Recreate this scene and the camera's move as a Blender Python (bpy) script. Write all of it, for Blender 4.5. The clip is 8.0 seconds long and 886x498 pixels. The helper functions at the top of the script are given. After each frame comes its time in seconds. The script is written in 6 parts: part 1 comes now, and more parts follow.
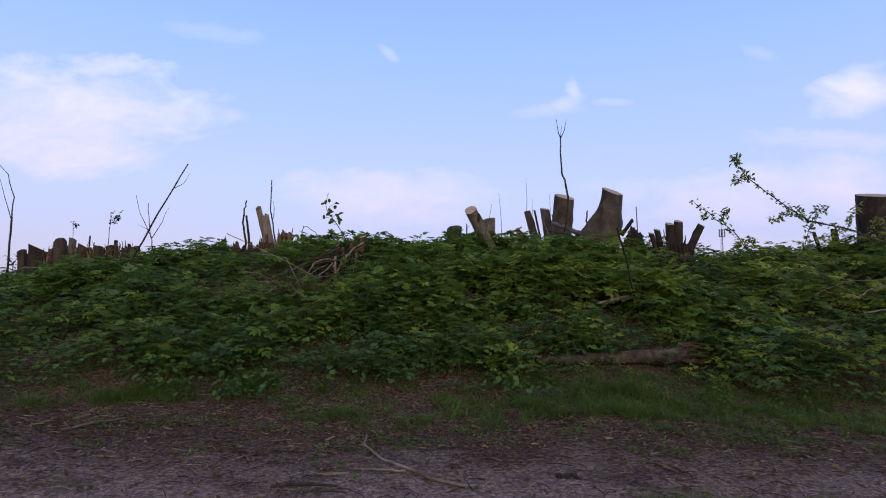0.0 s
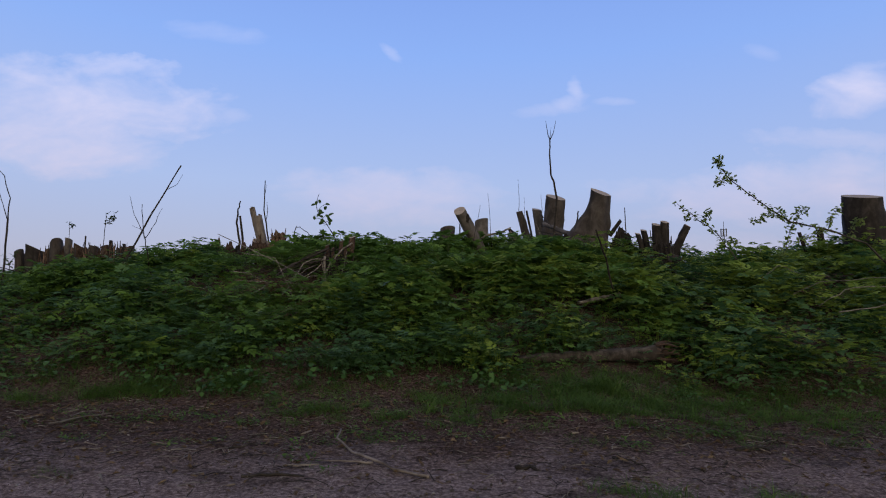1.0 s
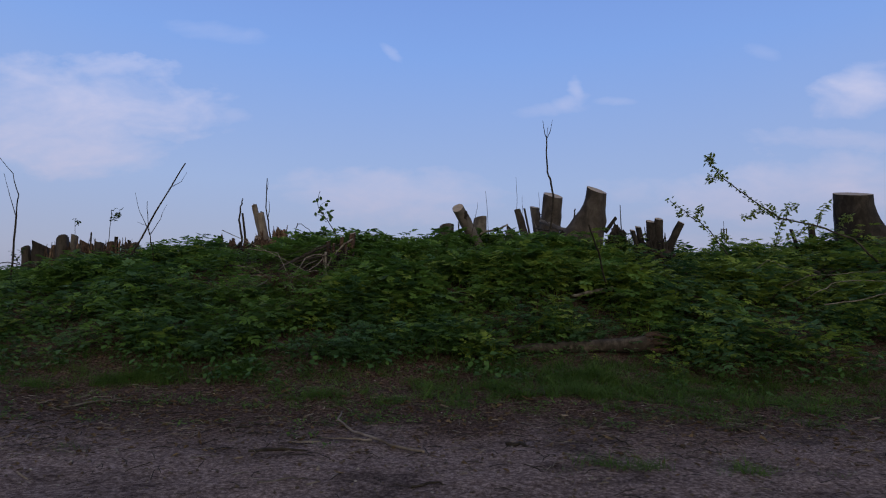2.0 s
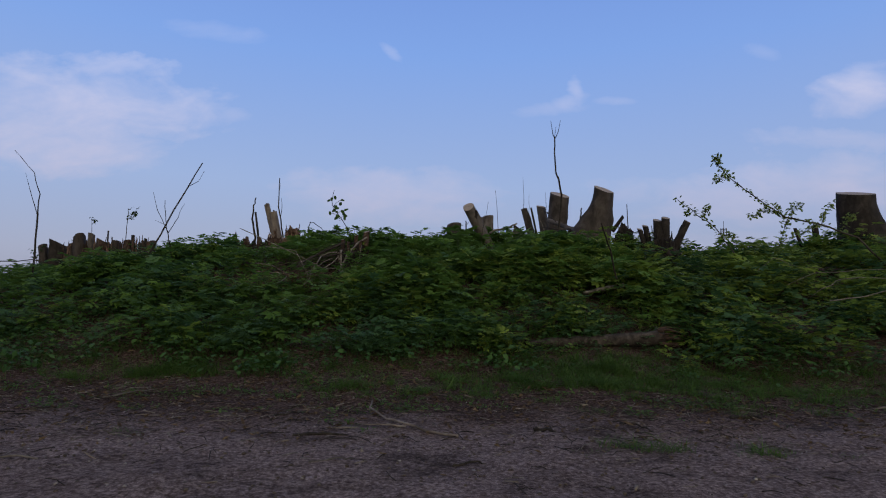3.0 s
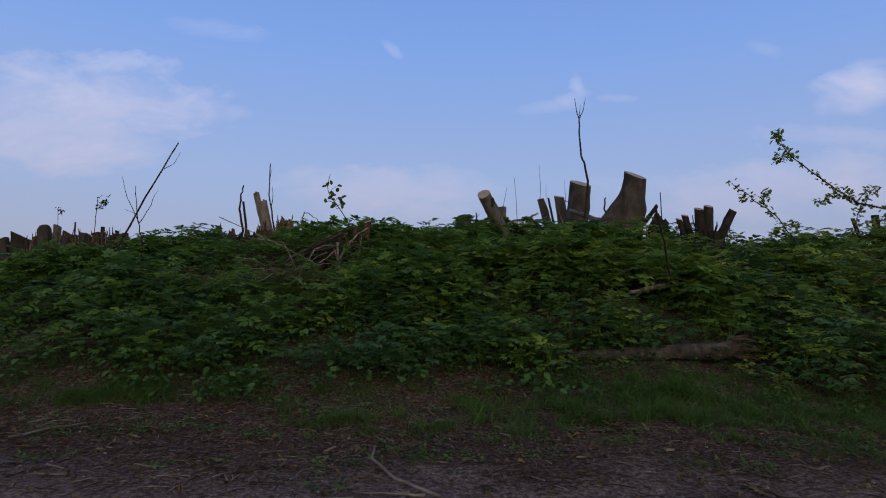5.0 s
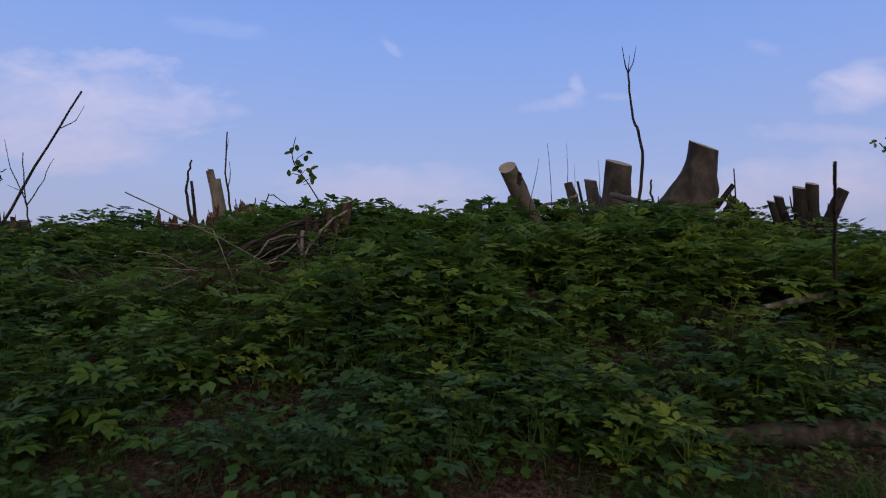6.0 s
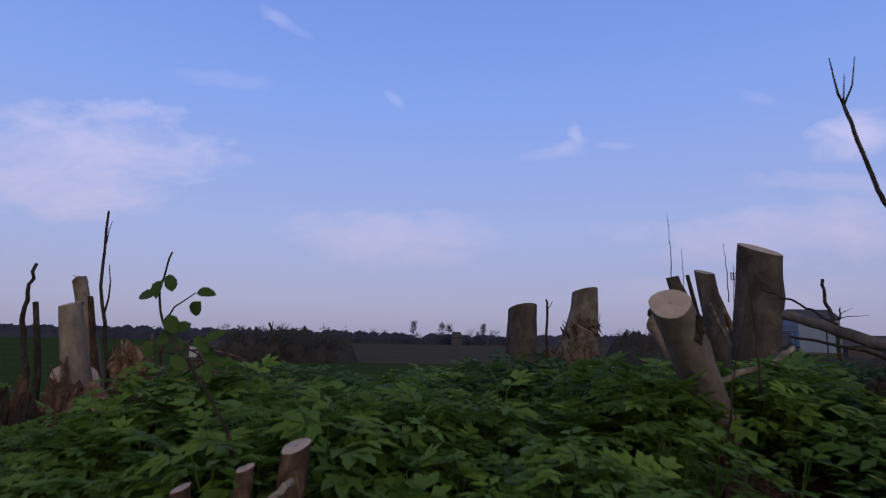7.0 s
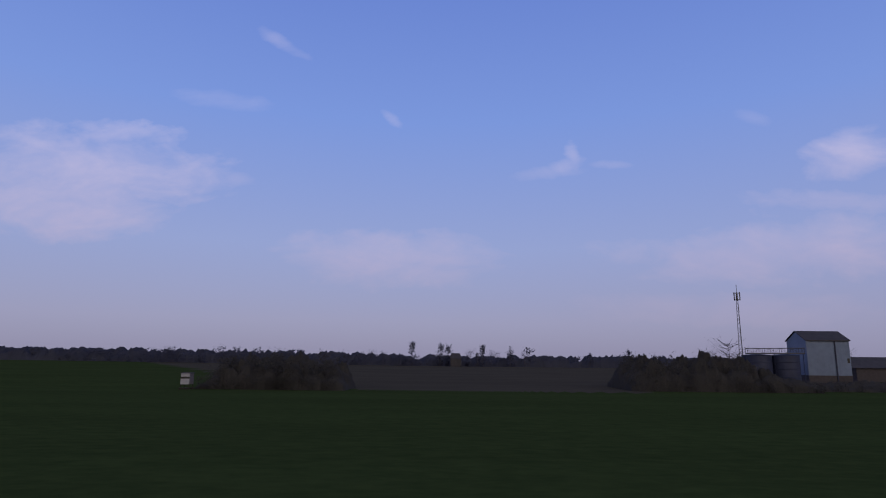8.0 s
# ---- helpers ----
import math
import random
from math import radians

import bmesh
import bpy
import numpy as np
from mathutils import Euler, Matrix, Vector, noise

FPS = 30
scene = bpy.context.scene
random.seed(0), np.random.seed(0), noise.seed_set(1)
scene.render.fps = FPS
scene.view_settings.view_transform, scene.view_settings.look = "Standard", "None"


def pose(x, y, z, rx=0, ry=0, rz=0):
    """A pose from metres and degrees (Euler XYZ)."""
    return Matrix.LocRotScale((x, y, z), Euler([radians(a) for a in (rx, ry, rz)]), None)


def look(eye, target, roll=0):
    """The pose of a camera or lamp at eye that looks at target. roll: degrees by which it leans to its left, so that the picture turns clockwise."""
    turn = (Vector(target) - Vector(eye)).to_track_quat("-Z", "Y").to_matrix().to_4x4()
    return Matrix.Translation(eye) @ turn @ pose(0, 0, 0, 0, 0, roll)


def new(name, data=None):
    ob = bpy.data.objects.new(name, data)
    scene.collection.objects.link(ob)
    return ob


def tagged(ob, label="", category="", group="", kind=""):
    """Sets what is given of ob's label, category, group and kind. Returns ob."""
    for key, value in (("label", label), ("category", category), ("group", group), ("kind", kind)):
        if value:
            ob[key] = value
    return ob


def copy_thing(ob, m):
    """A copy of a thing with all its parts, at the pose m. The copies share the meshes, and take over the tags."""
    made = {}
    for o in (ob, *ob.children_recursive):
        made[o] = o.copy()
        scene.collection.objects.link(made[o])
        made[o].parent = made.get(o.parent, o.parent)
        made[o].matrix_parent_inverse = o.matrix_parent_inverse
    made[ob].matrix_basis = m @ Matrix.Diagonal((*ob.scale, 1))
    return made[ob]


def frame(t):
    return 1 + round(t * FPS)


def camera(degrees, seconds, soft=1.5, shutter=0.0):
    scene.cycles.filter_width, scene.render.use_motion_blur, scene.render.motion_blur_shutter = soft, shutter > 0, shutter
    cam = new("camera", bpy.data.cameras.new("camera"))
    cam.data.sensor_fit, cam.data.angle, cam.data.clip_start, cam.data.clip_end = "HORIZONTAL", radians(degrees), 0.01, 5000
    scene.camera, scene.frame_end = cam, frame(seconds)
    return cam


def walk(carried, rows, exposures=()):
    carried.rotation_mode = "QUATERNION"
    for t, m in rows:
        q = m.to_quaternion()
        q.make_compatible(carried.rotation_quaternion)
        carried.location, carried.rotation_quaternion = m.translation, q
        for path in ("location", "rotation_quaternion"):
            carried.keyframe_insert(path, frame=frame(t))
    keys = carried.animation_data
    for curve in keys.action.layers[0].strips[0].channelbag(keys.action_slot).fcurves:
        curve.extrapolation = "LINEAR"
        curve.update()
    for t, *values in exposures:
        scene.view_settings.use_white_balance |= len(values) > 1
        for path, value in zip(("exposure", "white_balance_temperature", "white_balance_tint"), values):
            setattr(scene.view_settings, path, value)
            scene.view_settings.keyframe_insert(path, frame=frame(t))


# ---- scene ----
# ---------------------------------------------------------------- camera
cam = camera(73.0, 8.0, soft=1.1, shutter=0.09)
PATH = [
    (0.0, (0.032, -0.255, 0.857), (0.013, 1.738, 1.018), 0.7),
    (0.5, (0.107, -0.294, 0.881), (0.084, 1.700, 1.041), 0.75),
    (1.0, (0.220, -0.390, 0.860), (0.195, 1.604, 1.019), 0.75),
    (1.5, (0.293, -0.459, 0.821), (0.267, 1.535, 0.980), 0.75),
    (2.2, (0.220, -0.620, 0.780), (0.194, 1.374, 0.938), 0.78),
    (3.0, (0.076, -0.754, 0.753), (0.051, 1.240, 0.910), 0.8),
    (3.5, (0.007, -0.816, 0.772), (-0.021, 1.178, 0.928), 0.8),
    (4.0, (-0.030, -0.714, 0.803), (-0.058, 1.280, 0.957), 0.8),
    (4.5, (-0.049, -0.283, 0.778), (-0.080, 1.711, 0.930), 0.75),
    (5.2, (-0.090, 0.745, 0.778), (-0.120, 2.739, 0.926), 0.75),
    (6.0, (-0.212, 2.580, 0.878), (-0.240, 4.574, 1.023), 0.75),
    (6.2, (-0.282, 3.150, 0.945), (-0.310, 5.142, 1.119), 0.75),
    (6.5, (-0.379, 4.047, 1.204), (-0.411, 6.035, 1.429), 0.72),
    (6.6, (-0.427, 4.451, 1.342), (-0.459, 6.436, 1.586), 0.70),
    (6.8, (-0.545, 5.163, 1.638), (-0.573, 7.144, 1.911), 0.73),
    (7.0, (-0.653, 5.873, 1.989), (-0.687, 7.850, 2.289), 0.80),
    (7.1, (-0.717, 6.189, 2.138), (-0.749, 8.165, 2.447), 0.59),
    (7.2, (-0.794, 6.624, 2.336), (-0.830, 8.598, 2.656), 0.62),
    (7.3, (-0.853, 7.031, 2.496), (-0.882, 9.005, 2.818), 0.58),
    (7.4, (-0.939, 7.464, 2.674), (-0.971, 9.436, 3.006), 0.61),
    (7.6, (-1.099, 8.310, 3.005), (-1.128, 10.280, 3.346), 0.61),
    (7.8, (-1.270, 9.105, 3.285), (-1.297, 11.074, 3.635), 0.60),
    (8.0, (-1.425, 9.920, 3.530), (-1.452, 11.887, 3.892), 0.60),
]
EXPOSURES = [(0.0, 0.78, 6850, 7), (0.4, 0.59, 7000, 1), (1.0, 0.37, 6820, -2), (1.7, 0.14, 6600, -4), (4.7, 0.12, 6580, -5), (6.0, 0.16, 6680, 3),
             (6.5, 0.12, 6600, 6), (7.0, 0.12, 6450, 8), (7.5, -0.02, 6450, 8), (8.0, -0.14, 6450, 10)]
walk(cam, [(t, look(eye, target, roll)) for t, eye, target, roll in PATH], EXPOSURES)

# ---------------------------------------------------------------- node helpers
def math_node(nt, op, a, b=None, clamp=False):
    n = nt.nodes.new("ShaderNodeMath")
    n.operation, n.use_clamp = op, clamp
    for i, v in enumerate((a, b)):
        if v is None:
            continue
        if isinstance(v, (int, float)):
            n.inputs[i].default_value = v
        else:
            nt.links.new(v, n.inputs[i])
    return n.outputs[0]


def mix_color(nt, fac, a, b, blend="MIX"):
    n = nt.nodes.new("ShaderNodeMixRGB")
    n.blend_type = blend
    for i, v in enumerate((fac, a, b)):
        if isinstance(v, (int, float)):
            n.inputs[i].default_value = v
        elif isinstance(v, tuple):
            n.inputs[i].default_value = (*v, 1)
        else:
            nt.links.new(v, n.inputs[i])
    return n.outputs[0]


def ramp(nt, fac, stops, smooth=False):
    n = nt.nodes.new("ShaderNodeValToRGB")
    cr = n.color_ramp
    cr.interpolation = "EASE" if smooth else "LINEAR"
    while len(cr.elements) < len(stops):
        cr.elements.new(0.5)
    for e, (p, c) in zip(cr.elements, stops):
        e.position = p
        e.color = (*c, 1) if isinstance(c, tuple) else (c, c, c, 1)
    nt.links.new(fac, n.inputs[0])
    return n.outputs[0]


def noise_tex(nt, vec, scale, detail=4.0, rough=0.55, stretch=None, distort=0.0):
    if stretch:
        m = nt.nodes.new("ShaderNodeMapping")
        m.inputs["Scale"].default_value = stretch
        nt.links.new(vec, m.inputs[0])
        vec = m.outputs[0]
    n = nt.nodes.new("ShaderNodeTexNoise")
    n.inputs["Scale"].default_value, n.inputs["Detail"].default_value = scale, detail
    n.inputs["Roughness"].default_value, n.inputs["Distortion"].default_value = rough, distort
    nt.links.new(vec, n.inputs["Vector"])
    return n.outputs[0]


# ---------------------------------------------------------------- sky, clouds and the low soft sun
SUN_ELEVATION, SUN_AZIMUTH = 10.0, 160.0
world = bpy.data.worlds.new("evening_sky")
scene.world = world
world.use_nodes = True
wt = world.node_tree
wt.nodes.clear()
w_out = wt.nodes.new("ShaderNodeOutputWorld")
w_bg = wt.nodes.new("ShaderNodeBackground")
wt.links.new(w_bg.outputs[0], w_out.inputs[0])
w_co = wt.nodes.new("ShaderNodeTexCoord")
w_sep = wt.nodes.new("ShaderNodeSeparateXYZ")
wt.links.new(w_co.outputs["Generated"], w_sep.inputs[0])
sky = wt.nodes.new("ShaderNodeTexSky")
sky.sky_type, sky.sun_disc = "NISHITA", False
sky.sun_elevation, sky.sun_rotation = radians(SUN_ELEVATION), radians(SUN_AZIMUTH)
sky.air_density, sky.dust_density, sky.ozone_density = 1.0, 1.2, 2.0
dx, dy, dz = w_sep.outputs
haze = ramp(wt, dz, [(0.0, (0.318, 0.305, 0.460)), (0.06, (0.366, 0.360, 0.562)), (0.18, (0.342, 0.405, 0.720)),
                     (0.38, (0.230, 0.355, 0.820)), (0.55, (0.170, 0.275, 0.750)), (0.75, (0.23, 0.28, 0.54)), (1.0, (0.32, 0.32, 0.42))])
# the afterglow on the sunset side, behind the bank's viewer
glow = ramp(wt, dz, [(0.0, (0.84, 0.64, 0.54)), (0.12, (1.16, 0.94, 0.79)), (0.35, (1.05, 0.92, 0.79)), (0.7, (0.50, 0.46, 0.46)), (1.0, (0.32, 0.32, 0.42))])
behind = ramp(wt, math_node(wt, "ADD", math_node(wt, "MULTIPLY", dy, 0.5), 0.5), [(0.12, 1.0), (0.62, 0.0)], True)
haze = mix_color(wt, behind, haze, glow)
nishita = mix_color(wt, 1.0, sky.outputs[0], (0.10, 0.10, 0.10), "MULTIPLY")
clear = mix_color(wt, 0.9, nishita, haze)
ahead = math_node(wt, "MAXIMUM", math_node(wt, "ABSOLUTE", dy), 0.06)
u, v = math_node(wt, "DIVIDE", dx, ahead), math_node(wt, "DIVIDE", dz, ahead)
uv = wt.nodes.new("ShaderNodeCombineXYZ")
wt.links.new(u, uv.inputs[0]), wt.links.new(v, uv.inputs[1])
def frayed(value, offset, amount):
    """A sky coordinate pushed about by coarse and fine eddies."""
    shift = wt.nodes.new("ShaderNodeVectorMath")
    shift.operation, shift.inputs[1].default_value = "ADD", offset
    wt.links.new(uv.outputs[0], shift.inputs[0])
    coarse = math_node(wt, "SUBTRACT", noise_tex(wt, shift.outputs[0], 11.0, 5.0, 0.6, (1.0, 1.7, 1.0)), 0.5)
    return math_node(wt, "ADD", value, math_node(wt, "MULTIPLY", coarse, amount))


eddies = [(frayed(u, (3.1, 7.7, 0.0), a), frayed(v, (9.4, 1.3, 0.0), a * 0.45)) for a in (0.15, 0.04)]
wisp = noise_tex(wt, uv.outputs[0], 7.0, 6.0, 0.55, (1.0, 2.2, 1.0), 0.5)
fine = noise_tex(wt, uv.outputs[0], 26.0, 6.0, 0.6, (1.0, 2.2, 1.0), 0.3)
tex = math_node(wt, "ADD", math_node(wt, "MULTIPLY", wisp, 0.8), math_node(wt, "MULTIPLY", fine, 0.2))
# each bank of cloud: bearing and height of its middle, half width, half height, lean, strength
CLOUDS = [
    (-0.648, 0.323, 0.283, 0.080, -0.05, 1.0),
    (-0.70, 0.262, 0.26, 0.075, -0.05, 1.0),
    (0.213, 0.352, 0.016, 0.034, 0.25, 0.62),
    (0.196, 0.332, 0.045, 0.016, 0.3, 0.6),
    (0.165, 0.320, 0.075, 0.014, 0.1, 0.42),
    (0.275, 0.336, 0.040, 0.009, 0.0, 0.35),
    (0.685, 0.355, 0.099, 0.049, 0.35, 0.95),
    (-0.107, 0.419, 0.028, 0.009, -0.6, 0.4),
    (-0.419, 0.452, 0.094, 0.021, -0.1, 0.35),
    (-0.100, 0.167, 0.208, 0.057, 0, 0.78),
    (0.593, 0.189, 0.340, 0.062, 0.05, 0.8),
    (0.672, 0.272, 0.160, 0.021, 0, 0.5),
    (-0.310, 0.563, 0.057, 0.014, -0.55, 0.42),
    (-0.379, 0.304, 0.042, 0.015, 0, 0.4),
    (0.529, 0.423, 0.042, 0.015, -0.3, 0.25),
    (-0.578, 0.388, 0.113, 0.025, -0.1, 0.75),
    (0.477, 0.087, 0.302, 0.028, 0, 0.4),
    (-0.548, 0.281, 0.142, 0.021, -0.1, 0.85),
]
cover = None
for cu, cv, ca, cb, lean, strength in CLOUDS:
    c, s = math.cos(lean), math.sin(lean)
    fu, fv = eddies[0 if ca > 0.1 else 1]
    du, dv = math_node(wt, "SUBTRACT", fu, cu), math_node(wt, "SUBTRACT", fv, cv)
    p = math_node(wt, "ADD", math_node(wt, "MULTIPLY", du, c / ca), math_node(wt, "MULTIPLY", dv, s / ca))
    q = math_node(wt, "ADD", math_node(wt, "MULTIPLY", du, -s / cb), math_node(wt, "MULTIPLY", dv, c / cb))
    r2 = math_node(wt, "ADD", math_node(wt, "MULTIPLY", p, p), math_node(wt, "MULTIPLY", q, q))
    body = math_node(wt, "SUBTRACT", 1.0, r2)
    body = math_node(wt, "ADD", body, math_node(wt, "MULTIPLY", math_node(wt, "SUBTRACT", tex, 0.50), 3.2))
    body = math_node(wt, "MULTIPLY", math_node(wt, "MULTIPLY", body, 0.46, clamp=True), strength)
    cover = body if cover is None else math_node(wt, "MAXIMUM", cover, body)
cover = math_node(wt, "MINIMUM", cover, 1.0)
cloud_tint = ramp(wt, dz, [(0.0, (0.46, 0.38, 0.50)), (0.15, (0.58, 0.49, 0.67)), (0.35, (0.68, 0.63, 0.87)), (1.0, (0.6, 0.62, 0.85))])
full_sky = mix_color(wt, cover, clear, cloud_tint)
wt.links.new(full_sky, w_bg.inputs[0])
w_bg.inputs[1].default_value = 1.0

sun = new("sun", bpy.data.lights.new("sun", "SUN"))
sun.data.energy, sun.data.angle, sun.data.color = 0.6, radians(40), (1.0, 0.86, 0.72)
az, el = radians(SUN_AZIMUTH), radians(SUN_ELEVATION)
sun.matrix_world = look((20 * math.sin(az), 20 * math.cos(az), 20 * math.tan(el)), (0, 0, 0))


# ---------------------------------------------------------------- materials
def material(name, rough=0.8, spec=0.3):
    m = bpy.data.materials.new(name)
    m.use_nodes = True
    nt = m.node_tree
    b = nt.nodes["Principled BSDF"]
    b.inputs["Roughness"].default_value = rough
    b.inputs["Specular IOR Level"].default_value = spec
    return m, nt, b


def bump(nt, b, height, strength, distance):
    n = nt.nodes.new("ShaderNodeBump")
    n.inputs["Strength"].default_value, n.inputs["Distance"].default_value = strength, distance
    nt.links.new(height, n.inputs["Height"])
    nt.links.new(n.outputs[0], b.inputs["Normal"])


def coords(nt, kind="Object"):
    return nt.nodes.new("ShaderNodeTexCoord").outputs[kind]


def position(nt):
    return nt.nodes.new("ShaderNodeNewGeometry").outputs["Position"]


def plain_material(name, a, b_col, scale, rough=0.8, spec=0.3, metal=0.0, relief=0.0, stretch=None):
    m, nt, b = material(name, rough, spec)
    co = coords(nt)
    n = noise_tex(nt, co, scale, 5.0, 0.6, stretch)
    col = ramp(nt, n, [(0.3, a), (0.7, b_col)])
    big = noise_tex(nt, co, scale * 0.17, 3.0, 0.5)
    col = mix_color(nt, 0.45, col, ramp(nt, big, [(0.3, 0.55), (0.7, 1.0)]), "MULTIPLY")
    nt.links.new(col, b.inputs["Base Color"])
    b.inputs["Metallic"].default_value = metal
    if relief:
        bump(nt, b, n, 0.6, relief)
    return m


def soil_material():
    m, nt, b = material("track_and_soil", 1.0, 0.02)
    pos = position(nt)
    sep = nt.nodes.new("ShaderNodeSeparateXYZ")
    nt.links.new(pos, sep.inputs[0])
    fine_n = noise_tex(nt, pos, 42.0, 8.0, 0.78)
    mid = noise_tex(nt, pos, 2.3, 10.0, 0.74, (0.75, 1.2, 1.0), 0.7)
    big = noise_tex(nt, pos, 0.9, 4.0, 0.55)
    sand = ramp(nt, fine_n, [(0.38, (0.064, 0.044, 0.042)), (0.5, (0.155, 0.114, 0.110)), (0.62, (0.320, 0.250, 0.240))])
    sand = mix_color(nt, 0.95, sand, ramp(nt, mid, [(0.38, 0.42), (0.48, 0.84), (0.60, 1.12)]), "MULTIPLY")
    earth = ramp(nt, fine_n, [(0.38, (0.016, 0.010, 0.008)), (0.5, (0.056, 0.037, 0.032)), (0.64, (0.165, 0.115, 0.103))])
    where = math_node(nt, "ADD", sep.outputs[1], math_node(nt, "MULTIPLY", math_node(nt, "SUBTRACT", mid, 0.5), 2.6))
    where = math_node(nt, "ADD", where, math_node(nt, "MULTIPLY", math_node(nt, "SUBTRACT", big, 0.5), 2.0))
    fac = math_node(nt, "MULTIPLY", math_node(nt, "SUBTRACT", where, 2.70), 1.5, clamp=True)
    nt.links.new(mix_color(nt, fac, sand, earth), b.inputs["Base Color"])
    h = math_node(nt, "ADD", math_node(nt, "MULTIPLY", fine_n, 0.5), mid)
    bump(nt, b, h, 0.9, 0.03)
    return m


def field_material(name, dark, light, scale, stretch):
    m, nt, b = material(name, 1.0, 0.0)
    pos = position(nt)
    n1 = noise_tex(nt, pos, scale, 8.0, 0.65, stretch)
    n2 = noise_tex(nt, pos, 0.035, 5.0, 0.6, (0.5, 1.6, 1.0))
    col = ramp(nt, n1, [(0.15, dark), (0.85, light)])
    col = mix_color(nt, 0.6, col, ramp(nt, n2, [(0.3, 0.6), (0.7, 1.0)]), "MULTIPLY")
    nt.links.new(col, b.inputs["Base Color"])
    b.inputs["Sheen Weight"].default_value, b.inputs["Sheen Roughness"].default_value = 0.010, 0.6
    b.inputs["Sheen Tint"].default_value = (0.5, 0.8, 0.6, 1)
    bump(nt, b, n1, 0.3, 0.04)
    return m


def leaf_material(name, dark, mid, light, rough=0.6, through_share=0.22):
    m, nt, b = material(name, rough, 0.14)
    geo = nt.nodes.new("ShaderNodeNewGeometry")
    rnd = geo.outputs["Random Per Island"]
    patch = noise_tex(nt, geo.outputs["Position"], 2.4, 3.0, 0.6)
    mixv = math_node(nt, "ADD", math_node(nt, "MULTIPLY", rnd, 0.42), math_node(nt, "MULTIPLY", patch, 0.80))
    wide = noise_tex(nt, geo.outputs["Position"], 0.4, 2.0, 0.5)
    mixv = math_node(nt, "ADD", mixv, math_node(nt, "MULTIPLY", math_node(nt, "SUBTRACT", wide, 0.5), 0.25))
    col = ramp(nt, mixv, [(0.2, dark), (0.55, mid), (0.95, light)])
    vein = noise_tex(nt, geo.outputs["Position"], 70.0, 3.0, 0.6)
    col = mix_color(nt, 0.5, col, ramp(nt, vein, [(0.3, 0.6), (0.7, 1.0)]), "MULTIPLY")
    nt.links.new(col, b.inputs["Base Color"])
    tr = nt.nodes.new("ShaderNodeBsdfTranslucent")
    nt.links.new(col, tr.inputs[0])
    mx = nt.nodes.new("ShaderNodeMixShader")
    mx.inputs[0].default_value = through_share
    out = nt.nodes["Material Output"]
    nt.links.new(b.outputs[0], mx.inputs[1]), nt.links.new(tr.outputs[0], mx.inputs[2])
    nt.links.new(mx.outputs[0], out.inputs[0])
    return m


def bark_material(name, dark, mid, light, scale=9.0):
    m, nt, b = material(name, 0.9, 0.2)
    co = coords(nt)
    streak = noise_tex(nt, co, scale, 7.0, 0.65, (1.2, 1.2, 0.7), 0.5)
    blotch = noise_tex(nt, co, scale * 0.55, 4.0, 0.6)
    grain = noise_tex(nt, co, scale * 9, 4.0, 0.7, (1.0, 1.0, 0.4))
    col = ramp(nt, streak, [(0.32, dark), (0.5, mid), (0.68, light)])
    col = mix_color(nt, 0.65, col, ramp(nt, blotch, [(0.35, 0.45), (0.6, 1.0)]), "MULTIPLY")
    col = mix_color(nt, 0.35, col, ramp(nt, grain, [(0.3, 0.5), (0.7, 1.0)]), "MULTIPLY")
    nt.links.new(col, b.inputs["Base Color"])
    h = math_node(nt, "ADD", streak, math_node(nt, "MULTIPLY", grain, 0.35))
    bump(nt, b, h, 0.7, 0.008)
    return m


def cut_wood_material():
    m, nt, b = material("sawn_wood", 0.75, 0.25)
    co = coords(nt)
    sep = nt.nodes.new("ShaderNodeSeparateXYZ")
    nt.links.new(co, sep.inputs[0])
    wob = noise_tex(nt, co, 14.0, 3.0, 0.5)
    rr = math_node(nt, "SQRT", math_node(nt, "ADD", math_node(nt, "MULTIPLY", sep.outputs[0], sep.outputs[0]),
                                         math_node(nt, "MULTIPLY", sep.outputs[1], sep.outputs[1])))
    rr = math_node(nt, "ADD", rr, math_node(nt, "MULTIPLY", wob, 0.012))
    ring = math_node(nt, "SINE", math_node(nt, "MULTIPLY", rr, 900.0))
    col = ramp(nt, math_node(nt, "ADD", math_node(nt, "MULTIPLY", ring, 0.5), 0.5), [(0.0, (0.290, 0.235, 0.205)), (1.0, (0.325, 0.266, 0.233))])
    col = mix_color(nt, 1.0, col, ramp(nt, rr, [(0.006, 0.45), (0.016, 1.0)]), "MULTIPLY")
    stain = noise_tex(nt, co, 11.0, 5.0, 0.6)
    col = mix_color(nt, 0.5, col, ramp(nt, stain, [(0.3, 0.5), (0.65, 1.0)]), "MULTIPLY")
    nt.links.new(col, b.inputs["Base Color"])
    bump(nt, b, stain, 0.4, 0.003)
    return m


